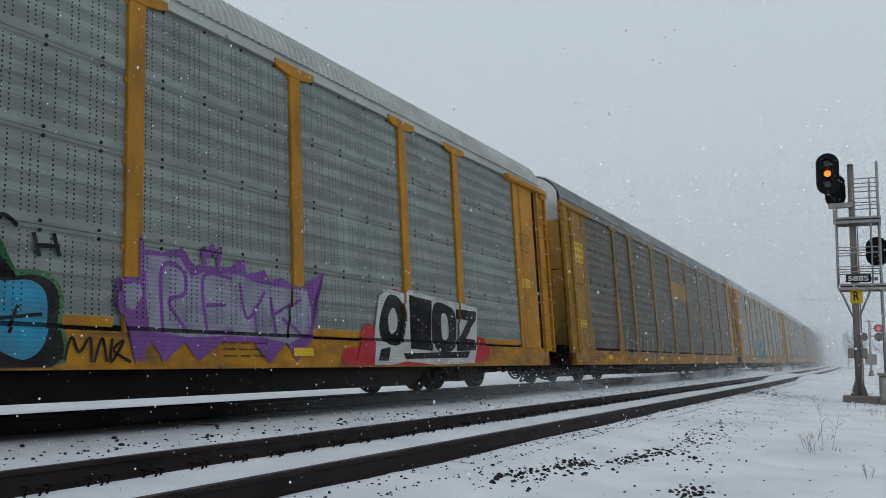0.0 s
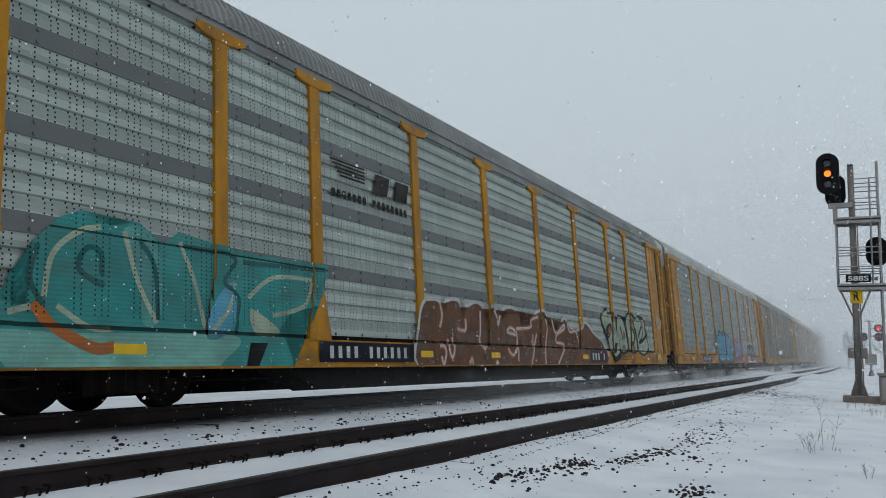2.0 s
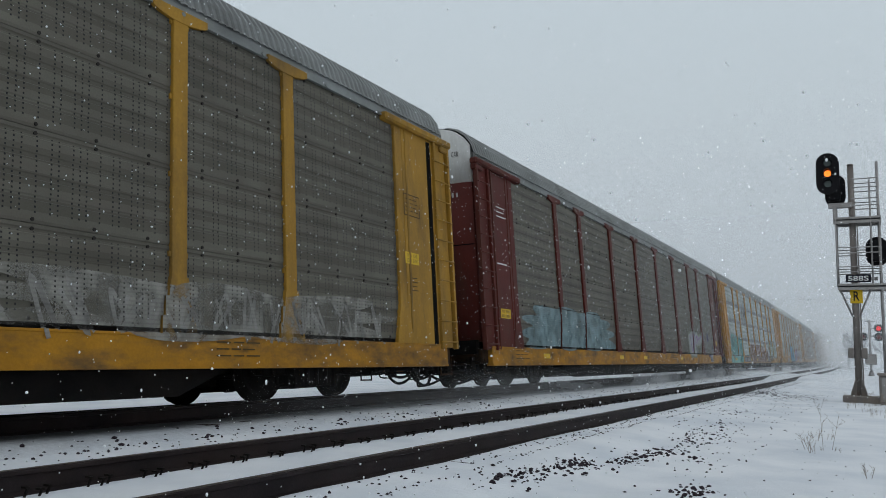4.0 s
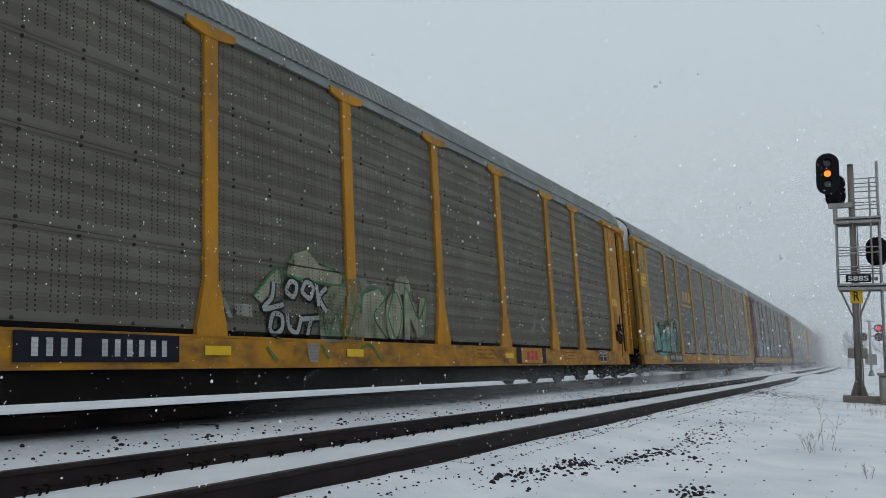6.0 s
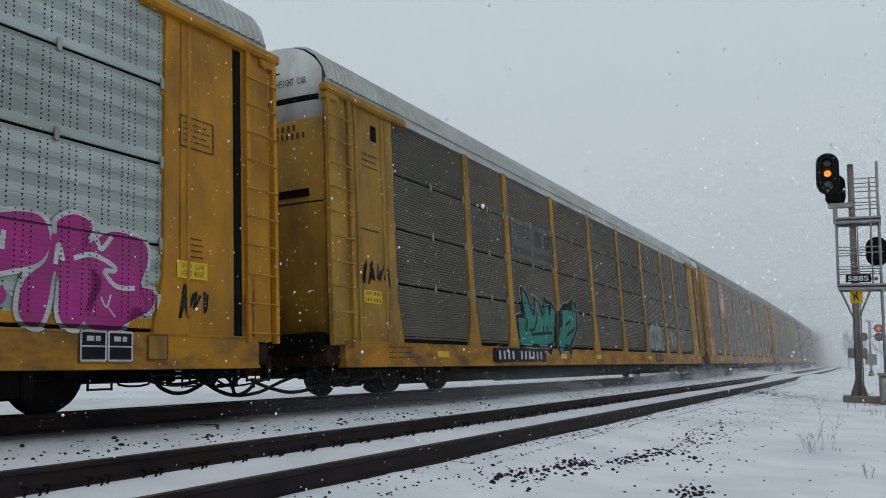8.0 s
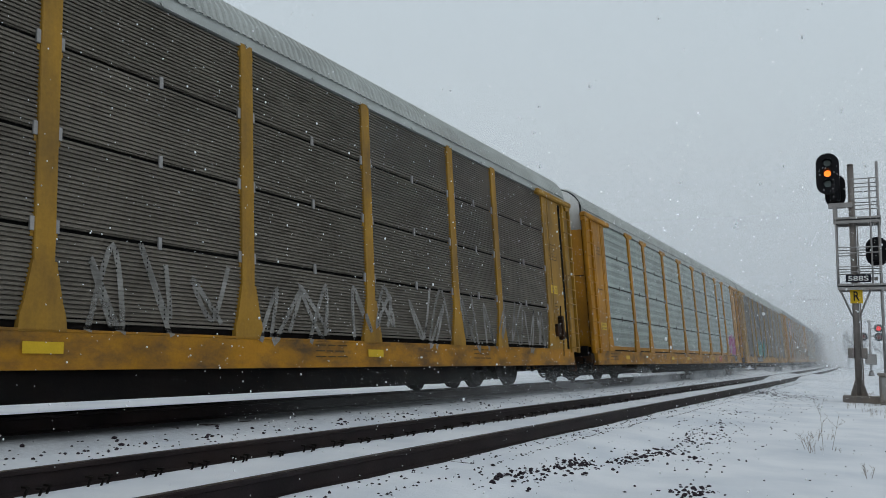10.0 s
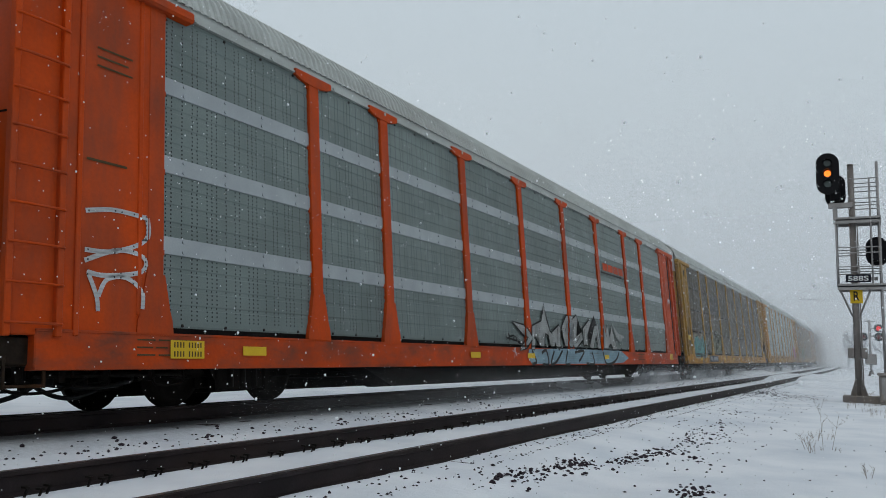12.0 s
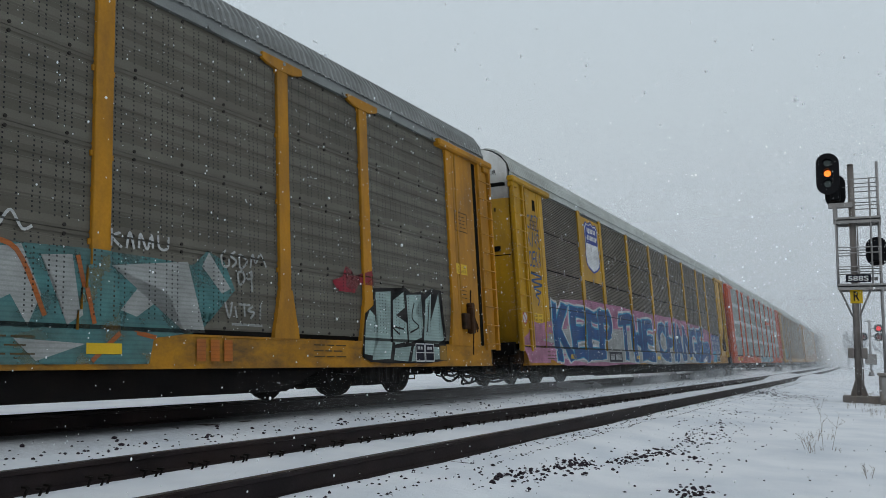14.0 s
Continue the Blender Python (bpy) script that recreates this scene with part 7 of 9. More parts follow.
def pale_letters(c):
    """Four pale aqua block letters edged in black."""
    patch(c, "graffiti_outline", [(22.85, 1.69), (23.44, 1.74), (23.5, 1.64), (23.84, 1.78), (24.04, 1.7), (24.38, 1.76), (24.48, 1.72), (24.75, 1.84), (25.09, 1.82), (25.03, 1.25), (25.21, 1), (24.98, 0.56), (24.49, 0.52), (23.2, 0.52), (22.68, 0.54), (22.47, 0.62), (22.51, 0.92), (22.58, 1.28), (22.81, 1.42)], BLACK, 2, "black sprayed outline", soft=False)
    patch(c, "graffiti_fill", [(22.94, 1.64), (23.38, 1.68), (23.32, 0.86), (23.24, 0.59), (22.73, 0.57), (22.91, 0.85), (22.88, 1.22)], paint("pale_aqua_spray", (0.30, 0.40, 0.38), 0.55, 0.12), 3, "pale aqua sprayed lettering", soft=False)
    patch(c, "graffiti_fill", [(22.58, 1.14), (22.7, 1.34), (22.84, 1.26), (22.85, 0.92), (22.74, 0.64), (22.52, 0.66)], paint("pale_aqua_spray", (0.30, 0.40, 0.38), 0.55, 0.12), 3.1, "pale aqua sprayed lettering", soft=False)
    patch(c, "graffiti_fill", [(23.44, 1.54), (23.78, 1.7), (23.8, 1.44), (23.52, 1.3), (23.84, 1.19), (23.85, 0.88), (23.4, 0.82)], paint("pale_aqua_spray", (0.30, 0.40, 0.38), 0.55, 0.12), 3.2, "pale aqua sprayed lettering", soft=False)
    patch(c, "graffiti_fill", [(23.87, 1.66), (24.36, 1.7), (24.13, 1.38), (24.38, 1.22), (24.33, 0.96), (23.9, 0.85)], paint("pale_aqua_spray", (0.30, 0.40, 0.38), 0.55, 0.12), 3.3, "pale aqua sprayed lettering", soft=False)
    patch(c, "graffiti_fill", [(24.51, 1.62), (24.71, 1.74), (24.65, 1.23), (24.98, 1.76), (24.96, 1.16), (25.11, 0.94), (24.89, 0.86), (24.39, 0.88)], paint("pale_aqua_spray", (0.30, 0.40, 0.38), 0.55, 0.12), 3.4, "pale aqua sprayed lettering", soft=False)
    patch(c, "graffiti_fill", [(23.4, 0.76), (23.9, 0.8), (23.78, 0.55), (23.34, 0.57)], paint("pale_aqua_spray", (0.30, 0.40, 0.38), 0.55, 0.12), 3.5, "pale aqua sprayed lettering", soft=False)
    patch(c, "graffiti_fill", [(23.98, 0.8), (25.06, 0.8), (24.92, 0.59), (23.89, 0.55)], paint("pale_aqua_spray", (0.30, 0.40, 0.38), 0.55, 0.12), 3.6, "pale aqua sprayed lettering", soft=False)
    strokes(c, "graffiti_line", ([(23.6, 0.99), (23.41, 1.1), (23.74, 1.08)], [(24.11, 1.54), (24.02, 1.28), (24.23, 1.14), (23.94, 1.03)], [(24.63, 1.62), (24.52, 1.06)],), 0.03, BLACK, 5, "")
    patch(c, "graffiti_fill", [(21.8, 1.72), (22.06, 1.8), (22.16, 1.98), (22.29, 1.92), (22.37, 1.84), (22.81, 1.96), (22.85, 1.72), (22.48, 1.72), (22.37, 1.58), (21.95, 1.58)], paint("dark_red_spray", (0.26, 0.012, 0.03), 0.55, 0.45), 2, "thin red sprayed tag", soft=False)
    strokes(c, "graffiti_line", ([(19.65, 1.9), (19.57, 1.82), (19.61, 1.7), (19.7, 1.72), (19.7, 1.8)], [(19.81, 1.9), (19.73, 1.84), (19.83, 1.78), (19.75, 1.7)], [(19.88, 1.88), (19.9, 1.7), (20.02, 1.8), (19.89, 1.88)], [(20.08, 1.72), (20.12, 1.9), (20.18, 1.8), (20.27, 1.92), (20.38, 1.76)], [(19.85, 1.64), (19.88, 1.5), (19.97, 1.56), (19.94, 1.66), (19.85, 1.64)], [(20.02, 1.66), (20.01, 1.58), (20.11, 1.6), (20.09, 1.68), (20.11, 1.42)], [(19.63, 1.26), (19.7, 1.08), (19.75, 1.27)], [(19.8, 1.22), (19.83, 1.08)], [(19.86, 1.25), (20.07, 1.25)], [(19.96, 1.26), (19.97, 1.1)], [(20.12, 1.24), (20.03, 1.18), (20.14, 1.16), (20.07, 1.08)], [(20.26, 1.28), (20.25, 1.08)], [(19.74, 1), (20.29, 1)],), 0.03, GREY, 3, "thin pale tag")
    patch(c, "graffiti_fill", [(16.38, 1.6), (16.78, 1.64), (17.66, 1.68), (18.51, 1.68), (19.13, 1.66), (19.35, 1.86), (19.62, 1.76), (19.81, 1.42), (19.49, 1.12), (18.76, 1.14), (19.22, 0.88), (18.53, 0.8), (18.47, 0.52), (16.44, 0.52)], paint("faded_teal_spray", (0.075, 0.20, 0.20), 0.55, 0.5), 1, "pale teal sprayed graffiti", soft=False)
    patch(c, "graffiti_fill", [(18, 1.54), (19.04, 1.69), (19.31, 0.88), (19, 0.87), (18.75, 1.3), (18.33, 1.02), (18.12, 1.08), (18.4, 1.4)], GREY, 2, "pale grey sprayed shards", soft=False)
    patch(c, "graffiti_fill", [(16.48, 1.52), (17, 1.64), (17.22, 1.18), (17.09, 0.88), (16.91, 1.16), (16.51, 0.94)], GREY, 2, "pale grey sprayed shards", soft=False)
    patch(c, "graffiti_fill", [(17.2, 1.56), (17.54, 1.6), (17.65, 1), (17.5, 0.9), (17.36, 1.3)], GREY, 2, "pale grey sprayed shards", soft=False)
    patch(c, "graffiti_fill", [(16.93, 0.76), (17.69, 0.72), (17.16, 0.55)], GREY, 2, "pale grey sprayed shards", soft=False)
    patch(c, "graffiti_fill", [(19.26, 1.66), (19.37, 1.84), (19.73, 1.43), (19.58, 1.36)], GREY, 2, "pale grey sprayed shards", soft=False)
    strokes(c, "graffiti_line", ([(16.58, 1.64), (16.95, 1.58), (17.26, 0.98)], [(17.6, 1.6), (17.78, 0.92)], [(18.3, 0.85), (18.56, 0.8)], [(17.76, 0.55), (18.09, 0.84)],), 0.05, RUST, 3, "")
    strokes(c, "graffiti_line", ([(17.96, 1.92), (17.98, 1.74)], [(18.1, 1.9), (18, 1.84), (18.12, 1.74)], [(18.18, 1.74), (18.22, 1.92), (18.28, 1.74)], [(18.34, 1.76), (18.36, 1.92), (18.45, 1.76), (18.51, 1.93), (18.53, 1.78)], [(18.6, 1.94), (18.62, 1.8), (18.73, 1.8), (18.75, 1.94)], [(16.78, 1.8), (16.88, 1.94), (17, 1.78), (17.1, 1.82)],), 0.03, WHITE, 3, "white tag")


def blue_swirl(c):
    """A deep blue wave with a cyan edge that ends the long lettering."""
    edge = [(19.49, 0.54), (20.06, 0.84), (20.45, 1.1), (21, 1.28), (21.66, 1.4), (22.12, 1.36), (22.35, 1.1), (22.3, 0.8), (22.07, 0.54), (21.48, 0.5), (21.1, 0.62), (20.61, 0.55)]
    patch(c, "graffiti_edge", edge, CYAN, 4.4, "cyan sprayed edge", grow=0.06, soft=True)
    patch(c, "graffiti_fill", edge, BLUE, 4.8, "deep blue sprayed wave", soft=True)
    patch(c, "graffiti_fill", [(20.38, 0.55), (20.73, 0.68), (21.3, 0.78), (21.49, 0.66), (21.35, 0.54), (20.85, 0.52)], WHITE, 5.6, "white sprayed curl")
    strokes(c, "graffiti_line", ([(20.62, 0.85), (21.11, 1.06), (21.65, 1.1), (21.95, 0.97), (21.98, 0.68)],), 0.05, CYAN, 5.8, "")
    strokes(c, "graffiti_line", ([(20.91, 0.58), (21.25, 0.7), (21.41, 0.62), (21.27, 0.58)],), 0.05, BLUE, 6, "")


def puff_piece(c):
    """An aqua throw-up with thin black lines and a cream edge, a faded ring and olive letters beside it."""
    edge = [(1.98, 0.85), (1.95, 1.24), (2.08, 1.36), (2.23, 1.42), (2.31, 1.6), (2.43, 1.66), (2.59, 1.66), (2.72, 1.64), (2.82, 1.64), (2.96, 1.7), (3.1, 1.64), (3.29, 1.54), (3.44, 1.5), (3.63, 1.58), (3.79, 1.56), (3.96, 1.69), (4.13, 1.69), (4.31, 1.54), (4.45, 1.45), (4.57, 1.45), (4.71, 1.26), (4.73, 1.1), (4.64, 0.82), (4.31, 0.78), (3.72, 0.76), (2.98, 0.76), (2.11, 0.76)]
    patch(c, "graffiti_edge", edge, CREAM, 1, "cream sprayed edge", grow=0.07)
    patch(c, "graffiti_outline", edge, BLACK, 2, "black sprayed outline")
    patch(c, "graffiti_fill", edge, paint("aqua_solid_spray", (0.085, 0.27, 0.26), 0.55, 0.15), 3, "aqua sprayed throw-up", grow=-0.04)
    patch(c, "graffiti_fill", [(4.47, 1.21), (4.59, 1.22), (4.69, 1.1), (4.59, 0.84), (4.31, 0.82)], GREY, 3.6, "")
    strokes(c, "graffiti_line", ([(2.59, 1.6), (2.49, 1.42), (2.47, 1.14), (2.5, 0.96)], [(2.82, 1.64), (2.9, 1.3), (2.84, 0.86)], [(3.44, 1.5), (3.42, 1.21), (3.26, 1.04), (3.04, 1.08), (2.99, 1.18)], [(3.16, 1.46), (3.15, 1.16)], [(3.71, 1.56), (3.72, 1.18)], [(3.88, 1.56), (4.05, 1.45), (4, 1.32), (3.96, 1.06), (3.9, 0.84)], [(4.01, 1.22), (4.22, 1.26), (4.29, 1.14), (4.22, 0.94), (4.09, 0.86)], [(2.27, 1.4), (2.27, 1.27), (2.09, 1.2)], [(4.45, 1.48), (4.38, 1.08), (4.29, 0.82)], [(1.99, 0.86), (2.46, 0.85), (4.31, 0.82)],), 0.04, BLACK, 4, "")
    patch(c, "graffiti_fill", [(2.98, 0.7), (3.2, 0.84), (3.43, 0.72), (3.34, 0.66)], BLACK, 4, "", soft=False)
    patch(c, "graffiti_fill", [(3.8, 0.73), (4.01, 0.8), (4.15, 0.7), (3.97, 0.64)], BLACK, 4, "", soft=False)
    strokes(c, "graffiti_line", ([(4.83, 1.03), (4.79, 1.38), (4.99, 1.64), (5.31, 1.72), (5.64, 1.6), (5.69, 1.3), (5.51, 0.99), (5.13, 0.9), (4.88, 1)], [(5.41, 1.27), (5.25, 1.34), (5.14, 1.16), (5.24, 0.98), (5.46, 1.06)],), 0.07, paint("worn_black_spray", (0.014, 0.014, 0.015), 0.55, 0.6), 2, "faded black ring")
    patch(c, "graffiti_fill", [(6.75, 1.92), (7.07, 2.02), (7.2, 1.82), (7.51, 2.02), (7.91, 2.02), (8.32, 2.02), (8.48, 1.84), (9.12, 1.8), (9.05, 1), (7.45, 0.92), (6.74, 0.94), (6.63, 1.52)], paint("thin_olive_spray", (0.20, 0.21, 0.14), 0.55, 0.6), 1, "thin olive sprayed lettering", soft=False)
    strokes(c, "graffiti_line", ([(6.78, 1.82), (6.92, 1.95), (7.09, 1.8), (6.87, 1.4), (6.74, 1.6)], [(7.24, 1.9), (7.51, 1.98), (7.62, 1.76), (7.34, 1.62), (7.66, 1.42)], [(7.82, 1.96), (7.92, 1.43)], [(8.15, 2), (8.28, 1.45), (8.58, 1.94), (8.67, 1.48)], [(8.84, 1.82), (9.13, 1.98), (9.09, 1.56)], [(6.82, 1.16), (7.18, 1.32), (7.45, 0.96), (7.63, 1.34)], [(7.81, 1.3), (7.84, 0.97)], [(8.1, 1.26), (8.42, 0.99), (8.83, 1.3)],), 0.06, paint("worn_black_spray", (0.014, 0.014, 0.015), 0.55, 0.6), 2, "worn black sprayed lines")


def olive_piece(c):
    """A pale olive piece, its first word in white strokes edged black."""
    patch(c, "graffiti_fill", [(10.15, 1.38), (10.44, 1.62), (10.63, 1.78), (10.7, 1.6), (10.5, 1.4), (10.31, 1.3)], paint("pale_olive_spray", (0.27, 0.27, 0.19), 0.55, 0.3), 1, "pale olive sprayed graffiti", soft=False)
    patch(c, "graffiti_fill", [(10.94, 2), (11.26, 2.1), (11.51, 1.93), (12.1, 1.82), (12.03, 1.68), (11.53, 1.66), (11.04, 1.69), (10.79, 1.72), (11, 1.88)], paint("pale_olive_spray", (0.27, 0.27, 0.19), 0.55, 0.3), 1.2, "", soft=False)
    patch(c, "graffiti_fill", [(11.51, 1.48), (12.07, 1.76), (12.73, 1.82), (12.48, 0.84), (11.52, 0.82)], paint("thin_olive_spray", (0.20, 0.21, 0.14), 0.55, 0.6), 1, "", soft=False)
    patch(c, "graffiti_fill", [(12.59, 1.58), (13.05, 1.69), (13.22, 1.56), (13.07, 1.34), (13.25, 0.92), (12.99, 0.9), (12.88, 1.18), (12.8, 0.9), (12.53, 0.9)], paint("pale_olive_spray", (0.27, 0.27, 0.19), 0.55, 0.3), 2.2, "", soft=False)
    patch(c, "graffiti_fill", [(13.31, 1.54), (13.52, 1.69), (13.73, 1.58), (13.73, 1.1), (13.53, 0.92), (13.3, 0.96), (13.25, 1.32)], paint("pale_olive_spray", (0.27, 0.27, 0.19), 0.55, 0.3), 2.3, "")
    patch(c, "graffiti_fill", [(13.83, 1.78), (14.04, 1.64), (14.26, 1.28), (14.35, 1.64), (14.59, 1.64), (14.48, 1.04), (14.21, 0.94), (14, 1.27), (13.95, 0.9), (13.76, 0.94)], paint("pale_olive_spray", (0.27, 0.27, 0.19), 0.55, 0.3), 2.4, "", soft=False)
    patch(c, "graffiti_fill", [(13.53, 1.84), (13.76, 1.96), (14, 1.9), (13.99, 1.7), (13.58, 1.66)], paint("pale_olive_spray", (0.27, 0.27, 0.19), 0.55, 0.3), 2.6, "")
    patch(c, "graffiti_fill", [(9.81, 1.25), (10.12, 1.27), (10.14, 1.1), (9.85, 1.12)], DIM, 1, "", soft=False)
    patch(c, "graffiti_fill", [(9.59, 1.32), (9.65, 1.32), (9.79, 1.08), (9.71, 1.08)], DIM, 1, "", soft=False)
    patch(c, "graffiti_fill", [(11.17, 0.78), (11.44, 0.82), (11.41, 0.52), (11.22, 0.55)], DIM, 1, "", soft=False)
    strokes(c, "graffiti_outline", ([(10.54, 1.58), (10.5, 1.38), (10.34, 1.22), (10.73, 1.3)], [(10.78, 1.48), (10.88, 1.62), (11.01, 1.58), (10.94, 1.42), (10.78, 1.48)], [(11.11, 1.5), (11.22, 1.64), (11.37, 1.58), (11.29, 1.42), (11.11, 1.5)], [(11.45, 1.62), (11.49, 1.32)], [(11.68, 1.6), (11.51, 1.45), (11.67, 1.25)], [(10.45, 0.97), (10.52, 1.16), (10.69, 1.14), (10.69, 0.98), (10.54, 0.9), (10.45, 0.97)], [(10.8, 1.18), (10.84, 1), (11, 0.94), (11.1, 1.16)], [(11.09, 1.12), (11.49, 1.16)], [(11.31, 1.14), (11.22, 0.9)],), 0.13, BLACK, 3, "black sprayed edge")
    strokes(c, "graffiti_line", ([(10.54, 1.58), (10.5, 1.38), (10.34, 1.22), (10.73, 1.3)], [(10.78, 1.48), (10.88, 1.62), (11.01, 1.58), (10.94, 1.42), (10.78, 1.48)], [(11.11, 1.5), (11.22, 1.64), (11.37, 1.58), (11.29, 1.42), (11.11, 1.5)], [(11.45, 1.62), (11.49, 1.32)], [(11.68, 1.6), (11.51, 1.45), (11.67, 1.25)], [(10.45, 0.97), (10.52, 1.16), (10.69, 1.14), (10.69, 0.98), (10.54, 0.9), (10.45, 0.97)], [(10.8, 1.18), (10.84, 1), (11, 0.94), (11.1, 1.16)], [(11.09, 1.12), (11.49, 1.16)], [(11.31, 1.14), (11.22, 0.9)],), 0.065, GREY, 4, "white sprayed lettering")
    strokes(c, "graffiti_line", ([(10.15, 1.38), (10.63, 1.78), (10.71, 1.6)], [(10.94, 2), (10.79, 1.72), (11.53, 1.66), (12.07, 1.68), (12.1, 1.82), (11.51, 1.93)], [(12.55, 0.9), (12.61, 1.58), (13.08, 1.7), (13.22, 1.54), (12.89, 1.26), (13.25, 0.9)], [(13.29, 1.28), (13.52, 1.69), (13.73, 1.36), (13.53, 0.92), (13.29, 1.28)], [(13.79, 0.92), (13.86, 1.78), (14.26, 1.28), (14.57, 1.64), (14.45, 1.01)],), 0.035, LEAF, 3, "thin green sprayed outline")
    strokes(c, "graffiti_line", ([(11.58, 1.36), (11.67, 0.88), (11.92, 1.24), (12.06, 0.88), (12.38, 1.42)], [(10.35, 0.73), (10.57, 0.55)], [(11.48, 0.78), (11.67, 0.59)], [(12.37, 0.7), (12.7, 0.8), (13.04, 0.55)],), 0.04, LEAF, 3.4, "")


def teal_shards(c):
    """A broken teal and white piece in black lines."""
    patch(c, "graffiti_fill", [(1.94, 1.64), (2.34, 1.94), (3.17, 1.93), (4.01, 2.06), (5.64, 2.16), (5.79, 1.42), (5.61, 0.88), (1.82, 0.84)], paint("thin_green_spray", (0.05, 0.10, 0.05), 0.55, 0.75), 1, "thin green sprayed cloud")
    patch(c, "graffiti_fill", [(2.33, 1.76), (2.68, 1.84), (2.94, 1.27), (2.96, 0.99), (2.28, 0.94)], AQUA, 2, "teal and white sprayed shards", soft=False)
    patch(c, "graffiti_fill", [(3.07, 1.42), (3.61, 1.84), (3.75, 1.32), (3.91, 0.94), (3.09, 0.92)], AQUA, 2.1, "teal and white sprayed shards", soft=False)
    patch(c, "graffiti_fill", [(3.92, 1.69), (4.58, 1.66), (4.87, 1.36), (4.57, 0.92), (4.01, 0.94)], AQUA, 2.2, "teal and white sprayed shards", soft=False)
    patch(c, "graffiti_fill", [(4.8, 1.56), (5.16, 1.96), (5.43, 1.4), (5.26, 0.92), (4.69, 0.92)], PALEBLUE, 2.3, "teal and white sprayed shards", soft=False)
    patch(c, "graffiti_fill", [(2.15, 1.84), (2.49, 1.9), (2.38, 1.38), (2.15, 1.34)], GREY, 2.4, "teal and white sprayed shards", soft=False)
    patch(c, "graffiti_fill", [(4, 1.92), (4.6, 1.84), (4.86, 2.1), (5.2, 1.96), (4.78, 1.54), (4.07, 1.6)], GREY, 2.5, "teal and white sprayed shards", soft=False)
    patch(c, "graffiti_fill", [(1.99, 1.26), (2.27, 1.32), (2.24, 0.9), (2, 0.88)], DIM, 2.6, "teal and white sprayed shards", soft=False)
    patch(c, "graffiti_fill", [(2.35, 0.86), (2.92, 0.9), (3.71, 0.88), (3.06, 0.56), (2.74, 0.78)], AQUA, 2.7, "teal and white sprayed shards", soft=False)
    strokes(c, "graffiti_line", ([(2.36, 1.78), (2.28, 0.97)], [(2.68, 1.82), (2.94, 1.27), (2.92, 0.94)], [(3.09, 0.94), (3.2, 1.26), (3.66, 1.3), (3.63, 0.94)], [(3.92, 1.69), (3.81, 0.94)], [(4.14, 1.28), (4.6, 1.48)], [(4.94, 2), (4.61, 0.94)], [(5.16, 2), (5.4, 0.94)], [(2.17, 1.76), (2.18, 1.36)], [(4, 1.92), (4.6, 1.84)], [(3.13, 1.42), (3.63, 1.82)], [(5.75, 2.06), (5.5, 0.98)], [(2.14, 1.23), (2.24, 0.9)],), 0.05, BLACK, 3.4, "")
    strokes(c, "graffiti_line", ([(2.11, 1.92), (2.57, 1.9)], [(2.3, 2.08), (2.33, 1.76)], [(3.36, 2.2), (3.37, 1.76)], [(3.17, 1.93), (3.62, 1.95)], [(5.62, 1.94), (5.99, 2.04)], [(5.8, 1.86), (6.1, 1.92)],), 0.04, DIM, 3.6, "pale sprayed strokes")


